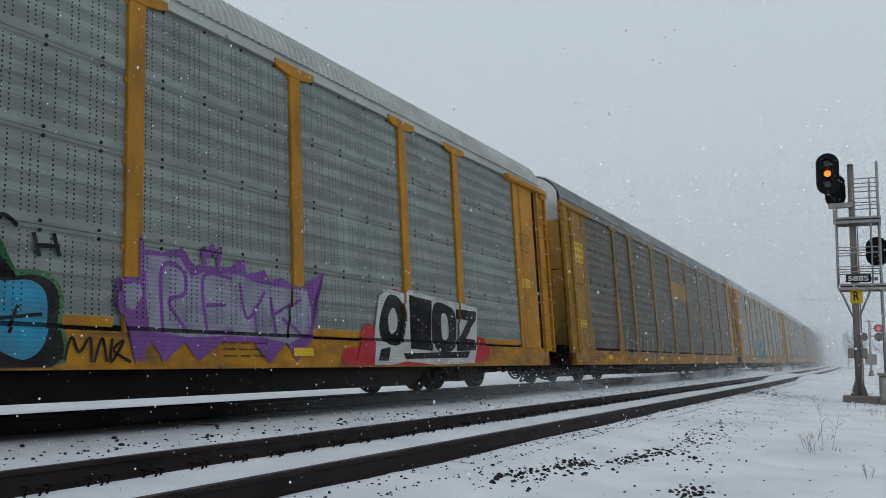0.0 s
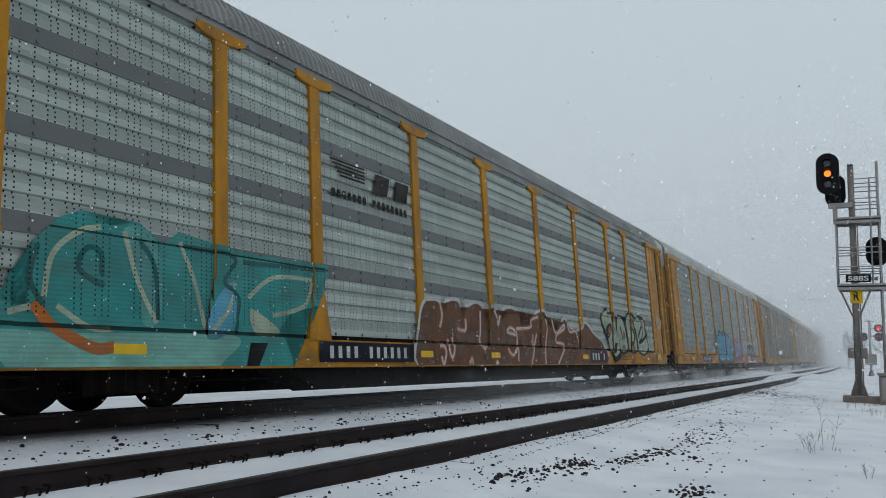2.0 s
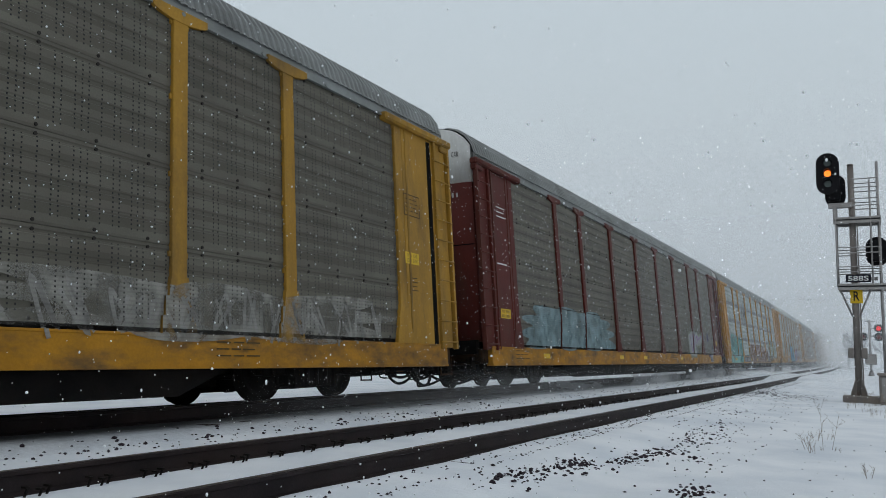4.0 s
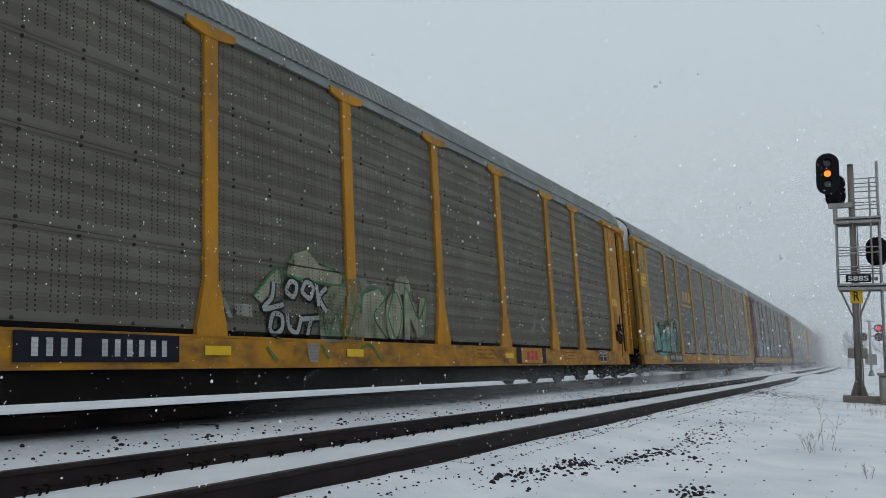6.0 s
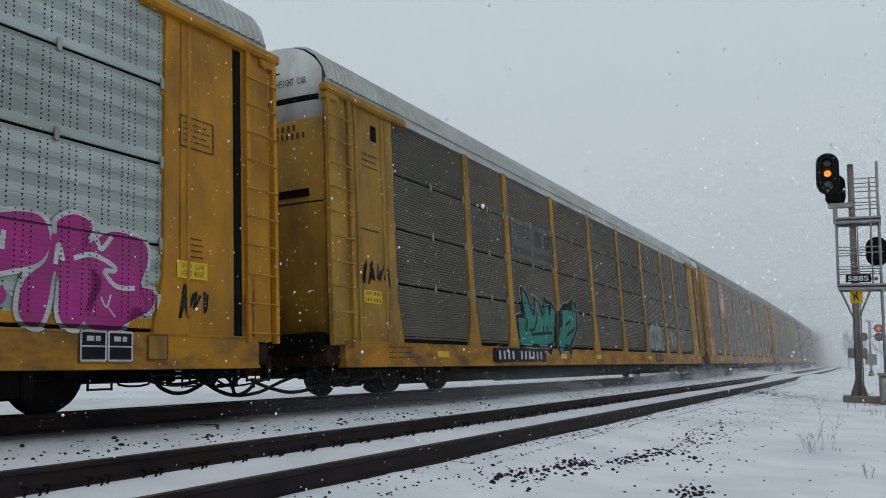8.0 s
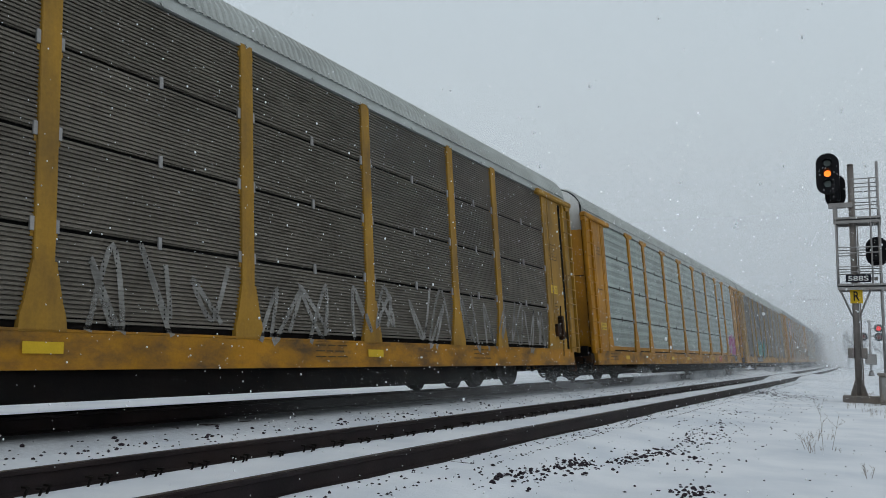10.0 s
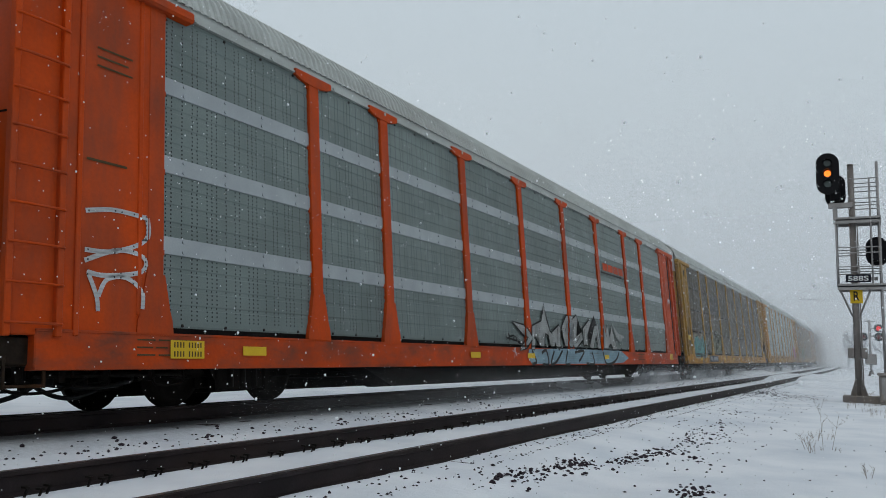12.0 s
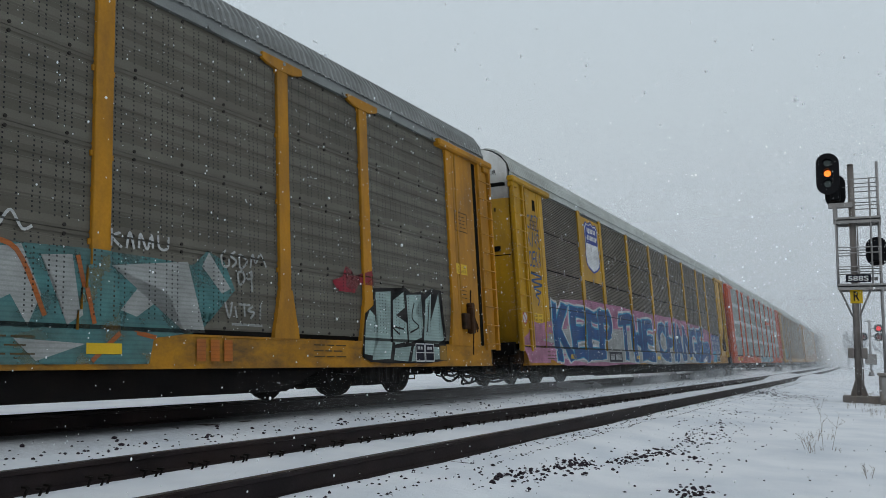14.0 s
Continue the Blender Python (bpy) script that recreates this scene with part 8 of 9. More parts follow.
def decor():
    c = 0
    # far cars
    lay(-2, "graffiti_fill", splash(6.8, 12.2, 0.6, 2.0, 14, 0.2, 3), TEAL, 2, "teal sprayed graffiti")
    lay(-1, "sign_board", rect(12.4, 15.0, 3.0, 3.7), M["ochre"], 2, "faded yellow sign panel")
    lay(-1, "graffiti_fill", scrawl(5, 11.8, 0.6, 1.7, 9, 0.07, 5), DIM, 2, "faded white graffiti")
    plate(-1, "quality_plate", 0.85, 1.5, 3.2, 3.75, M["sign_yellow"], M["stencil"], 3, (3, 4), "yellow maker's plate")
    # silver car: blue throw-up, lilac piece, black piece on red cloud
    c = 0
    blue_piece(c)
    lilac_piece(c)
    black_piece(c)
    number_board(c, 5.43, 7.5)
    stencils(c, 3.95, 4.9, 0.6, 0.82, 3, (5, 4, 5))
    # pale car: brown piece, mint piece, teal piece
    c = 1
    rail_logo(c, 6.9, 9.1, 2.98, 3.6, BLACK)
    brown_piece(c)
    mint_letters(c)
    lay(c, "stencil_mark", bars(25.69, 25.85, 1.04, 1.15, (2,), gap=0.45), M["stencil"], 2)
    lay(c, "stencil_mark", bars(25.66, 25.88, 0.88, 0.99, (3,), gap=0.45), M["stencil"], 2)
    plate(c, "number_board", 18.3, 19.7, 0.53, 0.84, M["sign_black"], WHITE, 1, (3, 1), "black sign board with white marks", 5)
    number_board(c, 6.5, 9.05)
    teal_piece(c)
    lay(c, "graffiti_line", scrawl(25.9, 26.7, 1.7, 2.1, 4, 0.035, 31), WHITE, 2, "white tag")
    # maroon car
    c = 2
    white_tag(c)
    for text, a, b, z in (("DECK", 26.03, 26.22, 1.86), ("CLEARANCE", 25.92, 26.36, 1.76), ("A87 MIN", 25.94, 26.3, 1.66), ("B94 MIN", 25.94, 26.34, 1.56)):
        lay(c, "lettering", lettering(text, a, b, z, z + 0.07), WHITE, 3, "white stencilled lettering " + text)
    lay(c, "graffiti_line", scrawl(25.9, 26.35, 2.1, 2.55, 3, 0.014, 44), DIM, 3)
    lay(c, "graffiti_fill", splash(2, 9, 0.8, 1.9, 11, 0.2, 45), PALEBLUE, 2, "pale blue sprayed graffiti")
    # sooty car with small yellow sign
    c = 3
    plate(c, "quality_plate", 0.86, 1.5, 3.12, 3.55, M["sign_yellow"], M["stencil"], 3, (3, 4), "yellow maker's plate")
    yl = paint("sign_letter_yellow", (0.46, 0.25, 0.02))
    bm = bmesh.new()
    for k in range(3):
        y = 7.45 + k * 0.55
        bm.faces.new([bm.verts.new((0, y + u, v)) for u, v in ((0.0, 3.02), (0.36, 3.02), (0.46, 3.46), (0.10, 3.46))])
    bm.normal_update()
    lay(c, "sign_mark", bm, yl, 3, "faded yellow block sign")
    lay(c, "sign_stripe", rect(7.35, 9.05, 2.82, 2.90), yl, 3)
    teal_shards(c)
    for y0, y1, s, m in ((7.3, 9.4, 52, DIM), (9.7, 12.0, 53, DIM), (12.6, 17.7, 54, LILAC), (18.2, 25.2, 55, DIM)):
        ghost = paint("ghost_white_spray", (0.30, 0.29, 0.26), 0.55, 0.8)
        lay(c, "graffiti_cloud", splash(y0, y1, 0.78, 1.7 if y0 < 12 else 1.5, 9, 0.3, s), ghost, 2, "faded pale sprayed graffiti")
        lay(c, "graffiti_line", scrawl(y0 + 0.1, y1 - 0.1, 0.8, 1.6 if y0 < 12 else 1.4, int((y1 - y0) * 2), 0.05, s), m, 3)
    number_board(c, 4.0, 6.2)
    # dark car with the striped shield
    c = 4
    shield(c, 5.1, 6.2, 3.12, 4.45, True)
    number_board(c, 6.95, 8.9)
    lay(c, "graffiti_line", scrawl(0.85, 1.6, 1.68, 1.98, 5, 0.055, 60), RED, 3, "red tag")
    olive_piece(c)
    lay(c, "graffiti_line", scrawl(19.2, 20.3, 1.2, 1.5, 2, 0.03, 66), DIM, 2, "faint pale tag")
    lay(c, "sign_board", rect(18.3, 20.0, 0.5, 0.86), M["sign_black"], 3)
    lay(c, "sign_board", rect(18.55, 19.75, 0.51, 0.85), M["yellow"], 4, "yellow sign with red marks")
    lay(c, "sign_mark", bars(18.8, 19.5, 0.58, 0.78, (3,)), RED, 5)
    # louvred car, green piece
    c = 5
    faded = paint("faded_grey_panel", (0.095, 0.088, 0.084))
    rail_logo(c, 6.9, 9.25, 2.95, 3.65, paint("faded_black", (0.05, 0.048, 0.048)), faded)
    green_piece(c)
    number_board(c, 5.4, 8.3)
    lay(c, "graffiti_fill", splash(18.2, 20.2, 0.95, 1.85, 9, 0.15, 71), GREY, 1, "white-grey sprayed graffiti")
    lay(c, "graffiti_line", scrawl(18.3, 20.1, 1.0, 1.75, 5, 0.05, 72), faded, 2)
    lay(c, "graffiti_line", scrawl(21.0, 22.6, 1.0, 1.7, 5, 0.04, 73), GREY, 2, "thin white tag")
    plate(c, "number_board", 18.65, 19.8, 0.55, 0.82, M["sign_black"], M["yellow"], 1, (3,), "black sign board", 5)
    lay(c, "graffiti_line", scrawl(0.8, 1.7, 1.75, 2.1, 4, 0.04, 74), BLACK, 2, "black tag")
    # bright silver car, magenta piece
    c = 6
    magenta_piece(c)
    lay(c, "sign_mark", bars(19.5, 20.3, 0.55, 0.80, (3,)), RED, 4)
    lay(c, "graffiti_line", scrawl(25.7, 26.25, 1.05, 1.4, 3, 0.035, 80), BLACK, 2, "black tag")
    lay(c, "graffiti_line", scrawl(26.78, 26.95, 0.85, 1.6, 4, 0.05, 81), ORANGE, 3)
    # louvred car with outlined pieces
    c = 7
    rail_logo(c, 6.9, 9.2, 2.95, 3.65, paint("faded_black", (0.05, 0.048, 0.048)), faded)
    puff_piece(c)
    for y0, y1, s in ((9.8, 11.5, 93), (12.5, 15.0, 94), (15.3, 17.8, 95), (18.0, 20.5, 96), (20.9, 25.4, 97)):
        lay(c, "graffiti_line", scrawl(y0, y1, 0.8, 1.8, int((y1 - y0) * 1.5), 0.07, s), DIM, 2, "faded pale outlined graffiti")
    number_board(c, 5.2, 7.5)
    lay(c, "graffiti_line", scrawl(0.8, 1.6, 1.1, 2.0, 3, 0.05, 98), BLACK, 2, "black tag")
    # orange car, pale blue piece
    c = 8
    silver_piece(c)
    oc = paint("sign_orange", (0.50, 0.06, 0.012))
    lay(c, "sign_mark", bars(18.3, 20.45, 3.22, 3.44, (4,), gap=0.15), oc, 3, "orange block sign")
    lay(c, "sign_stripe", rect(18.1, 20.5, 3.12, 3.17), BLACK, 3)
    bm = bmesh.new()
    ribbon(bm, [(0.85, 2.06), (1.2, 2.12), (1.62, 2.10)], 0.05)
    ribbon(bm, [(1.62, 2.10), (1.60, 1.85), (1.2, 1.68), (0.85, 1.66)], 0.05)
    ribbon(bm, [(0.85, 1.55), (1.25, 1.70), (1.58, 1.66), (1.55, 1.5), (1.1, 1.42), (0.88, 1.44)], 0.05)
    ribbon(bm, [(0.9, 1.42), (1.0, 1.2), (1.02, 1.05)], 0.05)
    ribbon(bm, [(1.02, 1.2), (1.12, 1.38), (1.35, 1.42), (1.55, 1.3), (1.56, 1.1)], 0.05)
    lay(c, "graffiti_line", bm, WHITE, 3, "white tag")
    plate(c, "small_plate", 26.2, 26.5, 2.75, 2.9, WHITE, BLACK, 2, (4,), "small white plate")
    # bright yellow car with the long lettering
    c = 9
    shield(c, 5.1, 6.3, 3.12, 4.45, False)
    lay(c, "graffiti_cloud", splash(1.3, 23.9, 0.44, 2.2, 31, 0.05, 110), PINK, 1, "pink sprayed background")
    patch(c, "graffiti_cloud", [(0.12, 1.05), (0.45, 1.18), (0.68, 1.46), (1.2, 1.42), (1.68, 1.5), (1.68, 0.52), (0.42, 0.52), (0.12, 0.84)], PINK, 1.4, "pink sprayed background", soft=False)
    lay(c, "graffiti_fill", splash(2.0, 21.0, 0.47, 1.55, 27, 0.06, 108), GREY, 1.8, "grey-white sprayed ground under the letters")
    for word, a, b, s in (("KEEP", 2.1, 6.95, 1), ("THE", 7.65, 11.85, 2), ("CHANGE", 12.45, 21.0, 3)):
        lay(c, "graffiti_edge", lettering(word, a, b, 0.66, 1.90, 0.155, 0.15, s), WHITE, 2, "white sprayed edge")
        lay(c, "graffiti_outline", lettering(word, a, b, 0.65, 1.90, 0.105, 0.15, s), CYAN, 3, "cyan sprayed edge")
        lay(c, "graffiti_fill", lettering(word, a, b, 0.63, 1.90, 0.065, 0.15, s), BLUE, 4, "deep blue lettering " + word)
    blue_swirl(c)
    patch(c, "graffiti_fill", [(22.84, 0.86), (25.2, 0.88), (25.22, 1.72), (24.4, 1.80), (22.9, 1.78)], BLUE, 2, "deep blue sprayed block", soft=False)
    lines = ((22.95, 25.1, 1.56, 1.72, "AMO ARMY CISTO"), (22.88, 25.15, 1.34, 1.51, "DASER DEKA DEIN"), (22.9, 25.15, 1.12, 1.28, "DESER IGES KIAS"), (23.85, 25.1, 0.92, 1.06, "ROBOT"))
    for k, (a, b, lo, hi, text) in enumerate(lines):
        lay(c, "graffiti_lettering", lettering(text, a, b, lo, hi, 0.012, 0.09, 112 + k), WHITE, 3, "white brushed lettering on blue")
    lay(c, "graffiti_edge", lettering("2019", 22.85, 23.95, 0.56, 1.0, 0.14, 0.08, 119), WHITE, 4, "white sprayed edge")
    lay(c, "graffiti_fill", lettering("2019", 22.85, 23.95, 0.56, 1.0, 0.09, 0.08, 119), CYAN, 5, "cyan sprayed 2019")
    for k, (text, lo) in enumerate((("CISTO", 3.62), ("KIAS", 3.20), ("DEKA", 2.74))):
        lay(c, "graffiti_lettering", lettering(text, 0.8, 1.54, lo, lo + 0.36, -0.004, 0.16, 120 + k), BLUE, 2, "blue brushed lettering " + text)
    bm = bmesh.new()
    ribbon(bm, [(0.8, 2.58), (1.54, 2.52), (0.85, 2.40), (1.5, 2.34), (0.95, 2.24), (1.4, 2.16), (1.05, 2.08), (1.25, 1.98), (1.15, 1.84)], 0.045)
    bm.normal_update()
    lay(c, "graffiti_line", bm, BLUE, 2, "blue sprayed squiggle")
    number_board(c, 6.4, 7.7)
    # last dark car
    c = 10
    pale_letters(c)
    lay(c, "sign_mark", bars(19.1, 19.75, 0.55, 0.80, (3,)), ORANGE, 4)


decor()
for i in (3, 4, 9):
    round_sign(i, 1.70 if i == 3 else 0.30, 1.34 if i == 3 else 1.52, 0.14)


# ================= trackside: the signal =================
def capsule(bm, cx, cy, cz, w, h, depth, n=10):
    """An upright rounded backplate facing -y."""
    r = w / 2
    out = []
    for k in range(n + 1):
        a = math.pi * k / n
        out.append((cx + r * math.cos(a), cz + h / 2 - r + r * math.sin(a)))
    for k in range(n + 1):
        a = math.pi + math.pi * k / n
        out.append((cx + r * math.cos(a), cz - h / 2 + r + r * math.sin(a)))
    prism(bm, out, 1, cy, cy + depth)


def disc(bm, cx, cy, cz, r, n=20, depth=0.02):
    tube(bm, (cx, cy, cz), (cx, cy + depth, cz), r, n)


def hood(bm, cx, cy, cz, r, length, n=14):
    """A visor over the upper part of a lens, open below; it juts towards -y."""
    rows = []
    for k in range(n + 1):
        a = -0.35 + (math.pi + 0.7) * k / n
        c, s = math.cos(a), math.sin(a)
        rows.append([bm.verts.new((cx + c * q, y, cz + s * q)) for q, y in ((r, cy), (r, cy - length * (0.45 + 0.55 * max(s, 0))), (r + 0.012, cy - length * (0.45 + 0.55 * max(s, 0))), (r + 0.012, cy))])
    for a, b in zip(rows, rows[1:]):
        for i in range(4):
            bm.faces.new((a[i], a[(i + 1) % 4], b[(i + 1) % 4], b[i]))
    bmesh.ops.recalc_face_normals(bm, faces=bm.faces)


def one(fn, *args):
    bm = bmesh.new()
    fn(bm, *args)
    return bm


def text_mesh(text, cx, y, cz, w, h, grow=0.0):
    """Letters standing upright in a plane that faces -y."""
    bm = lettering(text, cx - w / 2, cx + w / 2, cz - h / 2, cz + h / 2, grow)
    for v in bm.verts:
        v.co.x, v.co.y = v.co.y, y
    bmesh.ops.recalc_face_normals(bm, faces=bm.faces)
    for f in bm.faces:
        if f.normal.y > 0:
            f.normal_flip()
    return bm


def signal_head(mast, x, y, z, w, h, lit, facing=1):
    head = part("signal_head", one(capsule, x, y, z, w, h, 0.03), M["signal"], mast, "black oval signal backplate")
    part("lamp_box", one(box, x - 0.14, x + 0.14, y + 0.03 if facing > 0 else y - 0.3, y + 0.3 if facing > 0 else y, z - h * 0.36, z + h * 0.36, 0.03), M["signal"], head)
    lens_dark = shared("dark_lens", lambda: paint("dark_glass_lens", (0.10, 0.13, 0.13), 0.15))
    for dz, mat in ((h * 0.25, lens_dark), (0.0, M["amber"] if lit else lens_dark), (-h * 0.25, lens_dark)):
        if facing < 0:
            continue
        part("lens", one(disc, x, y - 0.02, z + dz, 0.095), mat, head, "lit amber lens" if mat is M["amber"] else "")
        part("visor", one(hood, x, y, z + dz, 0.115, 0.22), M["signal"], head)
    return head


def signal_mast():
    m = stands("railway_signal", "grey steel railway signal mast with a lit amber lamp", "railway signal", pose(-0.615, 25.9, -0.33))
    top = 6.8
    part("mast", one(tube, (0, 0, 0.1), (0, 0, top), 0.095, 16, 0.085), M["mast"], m, "weathered steel mast")
    part("cap", one(tube, (0, 0, top), (0, 0, top + 0.05), 0.10, 16, 0.06), M["mast"], m)
    part("base_plate", one(box, -0.42, 0.62, -0.35, 0.35, -0.12, 0.10, 0.02), M["mast"], m, "rusty steel base")
    for a in range(4):
        c, s = math.cos(a * math.pi / 2 + 0.78), math.sin(a * math.pi / 2 + 0.78)
        bm = bmesh.new()
        prism(bm, [(0.08, 0.1), (0.3, 0.1), (0.08, 0.62)], 1, -0.02, 0.02)
        o = part("gusset", bm, M["mast"], m)
        o.matrix_basis = pose(0, 0, 0, 0, 0, math.degrees(math.atan2(s, c)))
    # platforms
    for z, x0, x1 in ((5.12, -0.46, 0.72), (3.18, -0.42, 0.80)):
        p = part("platform", one(box, x0, x1, -0.30, 0.45, z, z + 0.04), M["galv"], m, "galvanised grating platform")
        for y in (-0.30, 0.43):
            part("edge_beam", one(box, x0 - 0.02, x1 + 0.02, y, y + 0.03, z - 0.08, z + 0.10), M["galv"], p)
    # cage stiles and rails
    for x, y, z0, z1 in ((-0.43, -0.28, 3.2, 5.2), (0.47, -0.28, 3.2, 6.35), (0.47, 0.42, 3.2, 6.35), (-0.43, 0.42, 3.2, 5.2)):
        part("cage_stile", one(tube, (x, y, z0), (x, y, z1), 0.024, 8), M["galv"], m)
    for z in (6.33, 6.08, 5.75, 5.55, 4.33, 4.17, 3.77, 3.62):
        x0 = -0.43 if z < 5.2 else 0.0
        for y in (-0.28, 0.42):
            part("guard_rail", one(tube, (x0, y, z), (0.70, y, z), 0.017, 6), M["galv"], m)
    # climbing ladder
    ladder = part("ladder_stile", one(tube, (0.68, -0.05, 0.0), (0.68, -0.05, 6.85), 0.04, 8), M["galv"], m, "galvanised ladder")
    part("ladder_stile", one(tube, (0.68, 0.38, 0.0), (0.68, 0.38, 6.85), 0.035, 8), M["galv"], m)
    for k in range(21):
        part("rung", one(tube, (0.68, -0.05, 0.3 + k * 0.31), (0.68, 0.38, 0.3 + k * 0.31), 0.014, 6), M["galv"], m)
    # braces
    for x in (-0.40, 0.42):
        part("brace", one(tube, (x, -0.1, 3.16), (0.09 if x > 0 else -0.09, -0.02, 2.35), 0.028, 8), M["galv"], m)
    # arms and heads
    part("arm", one(box, -0.62, 0.02, -0.16, -0.04, 5.52, 5.68, 0.02), M["galv"], m)
    part("arm", one(box, -0.50, -0.38, -0.2, 0.0, 5.05, 5.62, 0.02), M["galv"], m)
    signal_head(m, -0.585, -0.42, 6.52, 0.62, 1.24, True)
    signal_head(m, -0.43, 0.25, 6.13, 0.56, 0.98, False, -1)
    part("arm", one(box, 0.0, 0.6, 0.1, 0.2, 3.40, 3.50, 0.02), M["galv"], m)
    signal_head(m, 0.60, 0.25, 4.25, 0.58, 0.86, False, -1)
    # boards
    board = part("number_plate", one(box, -0.22, 0.42, -0.36, -0.34, 3.31, 3.53, 0.004), M["sign_black"], m, "black plate with white 588S")
    part("plate_lettering", text_mesh("588S", 0.10, -0.368, 3.42, 0.54, 0.14, 0.012), M["white"], board, "white 588S lettering")
    board = part("letter_plate", one(box, -0.13, 0.19, -0.15, -0.13, 2.72, 3.15, 0.004), M["sign_yellow"], m, "yellow plate with black R")
    part("plate_lettering", text_mesh("R", 0.03, -0.158, 2.93, 0.17, 0.26, 0.015), M["sign_black"], board, "black R")
    for x in (-0.17, 0.17):
        part("clamp_box", one(box, x - 0.08, x + 0.08, -0.12, 0.12, 1.15, 1.45, 0.02), M["mast"], m)
    part("conduit", one(tube, (0.12, -0.1, 0.1), (0.12, -0.1, 5.0), 0.018, 6), M["mast"], m)
    return m


signal_mast()


def relay_case():
    c = stands("relay_case", "grey metal signal relay case with a red mark, in snow", "relay case", pose(0.19, 25.3, -0.42))
    part("body", one(box, -0.3, 0.5, -0.25, 0.35, 0.05, 0.78, 0.02), M["mast"], c)
    part("lid", one(box, -0.34, 0.54, -0.29, 0.39, 0.78, 0.86, 0.02), M["mast"], c)
    part("door", one(box, -0.24, 0.44, -0.275, -0.25, 0.12, 0.74, 0.01), M["galv"], c)
    part("warning_label", one(box, 0.0, 0.12, -0.283, -0.277, 0.55, 0.66), M["red_mark"], c, "small red label")
    part("foot", one(box, -0.28, 0.48, -0.22, 0.3, -0.15, 0.05), M["mast"], c)


M["red_mark"] = paint("red_label_paint", (0.45, 0.02, 0.02))
relay_case()


# ================= trackside: the level crossing =================
def crossing_signal():
    c = stands("crossing_signal", "grey level crossing post with round red warning lamps", "crossing signal", pose(-0.57, 50.5, -0.05))
    part("post", one(tube, (0, 0, 0), (0, 0, 3.1), 0.06, 10), M["galv"], c)
    part("base", one(tube, (0, 0, 0), (0, 0, 0.25), 0.16, 12, 0.1), M["mast"], c)
    part("relay_box", one(box, -0.28, 0.3, -0.2, 0.15, 0.62, 1.2, 0.03), M["mast"], c)
    for z, x0, x1 in ((3.02, -0.25, 0.3), (2.62, 0.0, 0.5), (2.2, -0.4, 0.5)):
        part("cross_arm", one(tube, (x0, 0, z), (x1, 0, z), 0.028, 8), M["galv"], c)
    for x, z, lit in ((0.45, 2.62, True), (-0.33, 2.15, False), (0.45, 2.15, False)):
        lamp = part("warning_lamp", one(disc, x, -0.1, z, 0.23, 20, 0.04), M["signal"], c, "black round lamp backplate")
        part("lens", one(disc, x, -0.13, z, 0.13), M["red"] if lit else paint("dark_red_lens", (0.12, 0.01, 0.01), 0.2), lamp, "lit red lens" if lit else "")
        part("visor", one(hood, x, -0.1, z, 0.15, 0.2), M["signal"], lamp)


crossing_signal()


def far_pole(x, y, h, label):
    p = stands("utility_pole", label, "utility pole", pose(x, y, ground_z(x, y)))
    part("pole", one(tube, (0, 0, -0.3), (0, 0, h), 0.15, 10, 0.1), M["tie"], p)
    part("cross_arm", one(box, -0.9, 0.9, -0.06, 0.06, h - 0.5, h - 0.38, 0.01), M["tie"], p)
    return p


far_pole(-46, 90, 8.4, "dark wooden utility pole in snow haze")
far_pole(22, 90, 8.0, "dark wooden utility pole in snow haze")
bm = bmesh.new()
hose(bm, [(-46 + 68 * k / 12, 90, 7.8 - 0.9 * (1 - (k / 6 - 1) ** 2)) for k in range(13)], 0.022, 5, 3)
tagged(part("overhead_wire", bm, M["black"], None), "thin dark overhead wire across the line", "wire")


def far_tree(name, x, y, h, seed):
    """A bare winter tree: trunk, limbs and many fine twigs."""
    rnd = random.Random(seed)
    t = stands("tree", "bare winter tree, pale in snow haze", "tree", pose(x, y, ground_z(x, y)), "trees behind the crossing")
    part("trunk", one(tube, (0, 0, -0.3), (0, 0, h * 0.55), 0.16, 8, 0.09), M["wood_far"], t)
    bm = bmesh.new()

    def grow(p, d, length, r, depth):
        q = p + d * length
        tube(bm, p, q, r, 4, r * 0.6)
        if depth:
            for _ in range(4):
                nd = (d + Vector((rnd.uniform(-1, 1), rnd.uniform(-1, 1), rnd.uniform(-0.2, 0.8))) * 0.75).normalized()
                grow(p + (q - p) * rnd.uniform(0.4, 1.0), nd, length * rnd.uniform(0.55, 0.75), r * 0.6, depth - 1)
    for _ in range(6):
        d = Vector((rnd.uniform(-1, 1), rnd.uniform(-1, 1), rnd.uniform(0.4, 1.2))).normalized()
        grow(Vector((0, 0, h * rnd.uniform(0.2, 0.55))), d, h * 0.28, 0.08, 3)
    part("crown", bm, M["wood_far"], t)


for k in range(12):
    far_tree("tree", (-7 + k * 1.9) * 1.7 + random.Random(k).uniform(-1, 1), 120 + 26 * random.Random(k + 40).random(), 4.0 + 3.5 * random.Random(k + 80).random(), k)


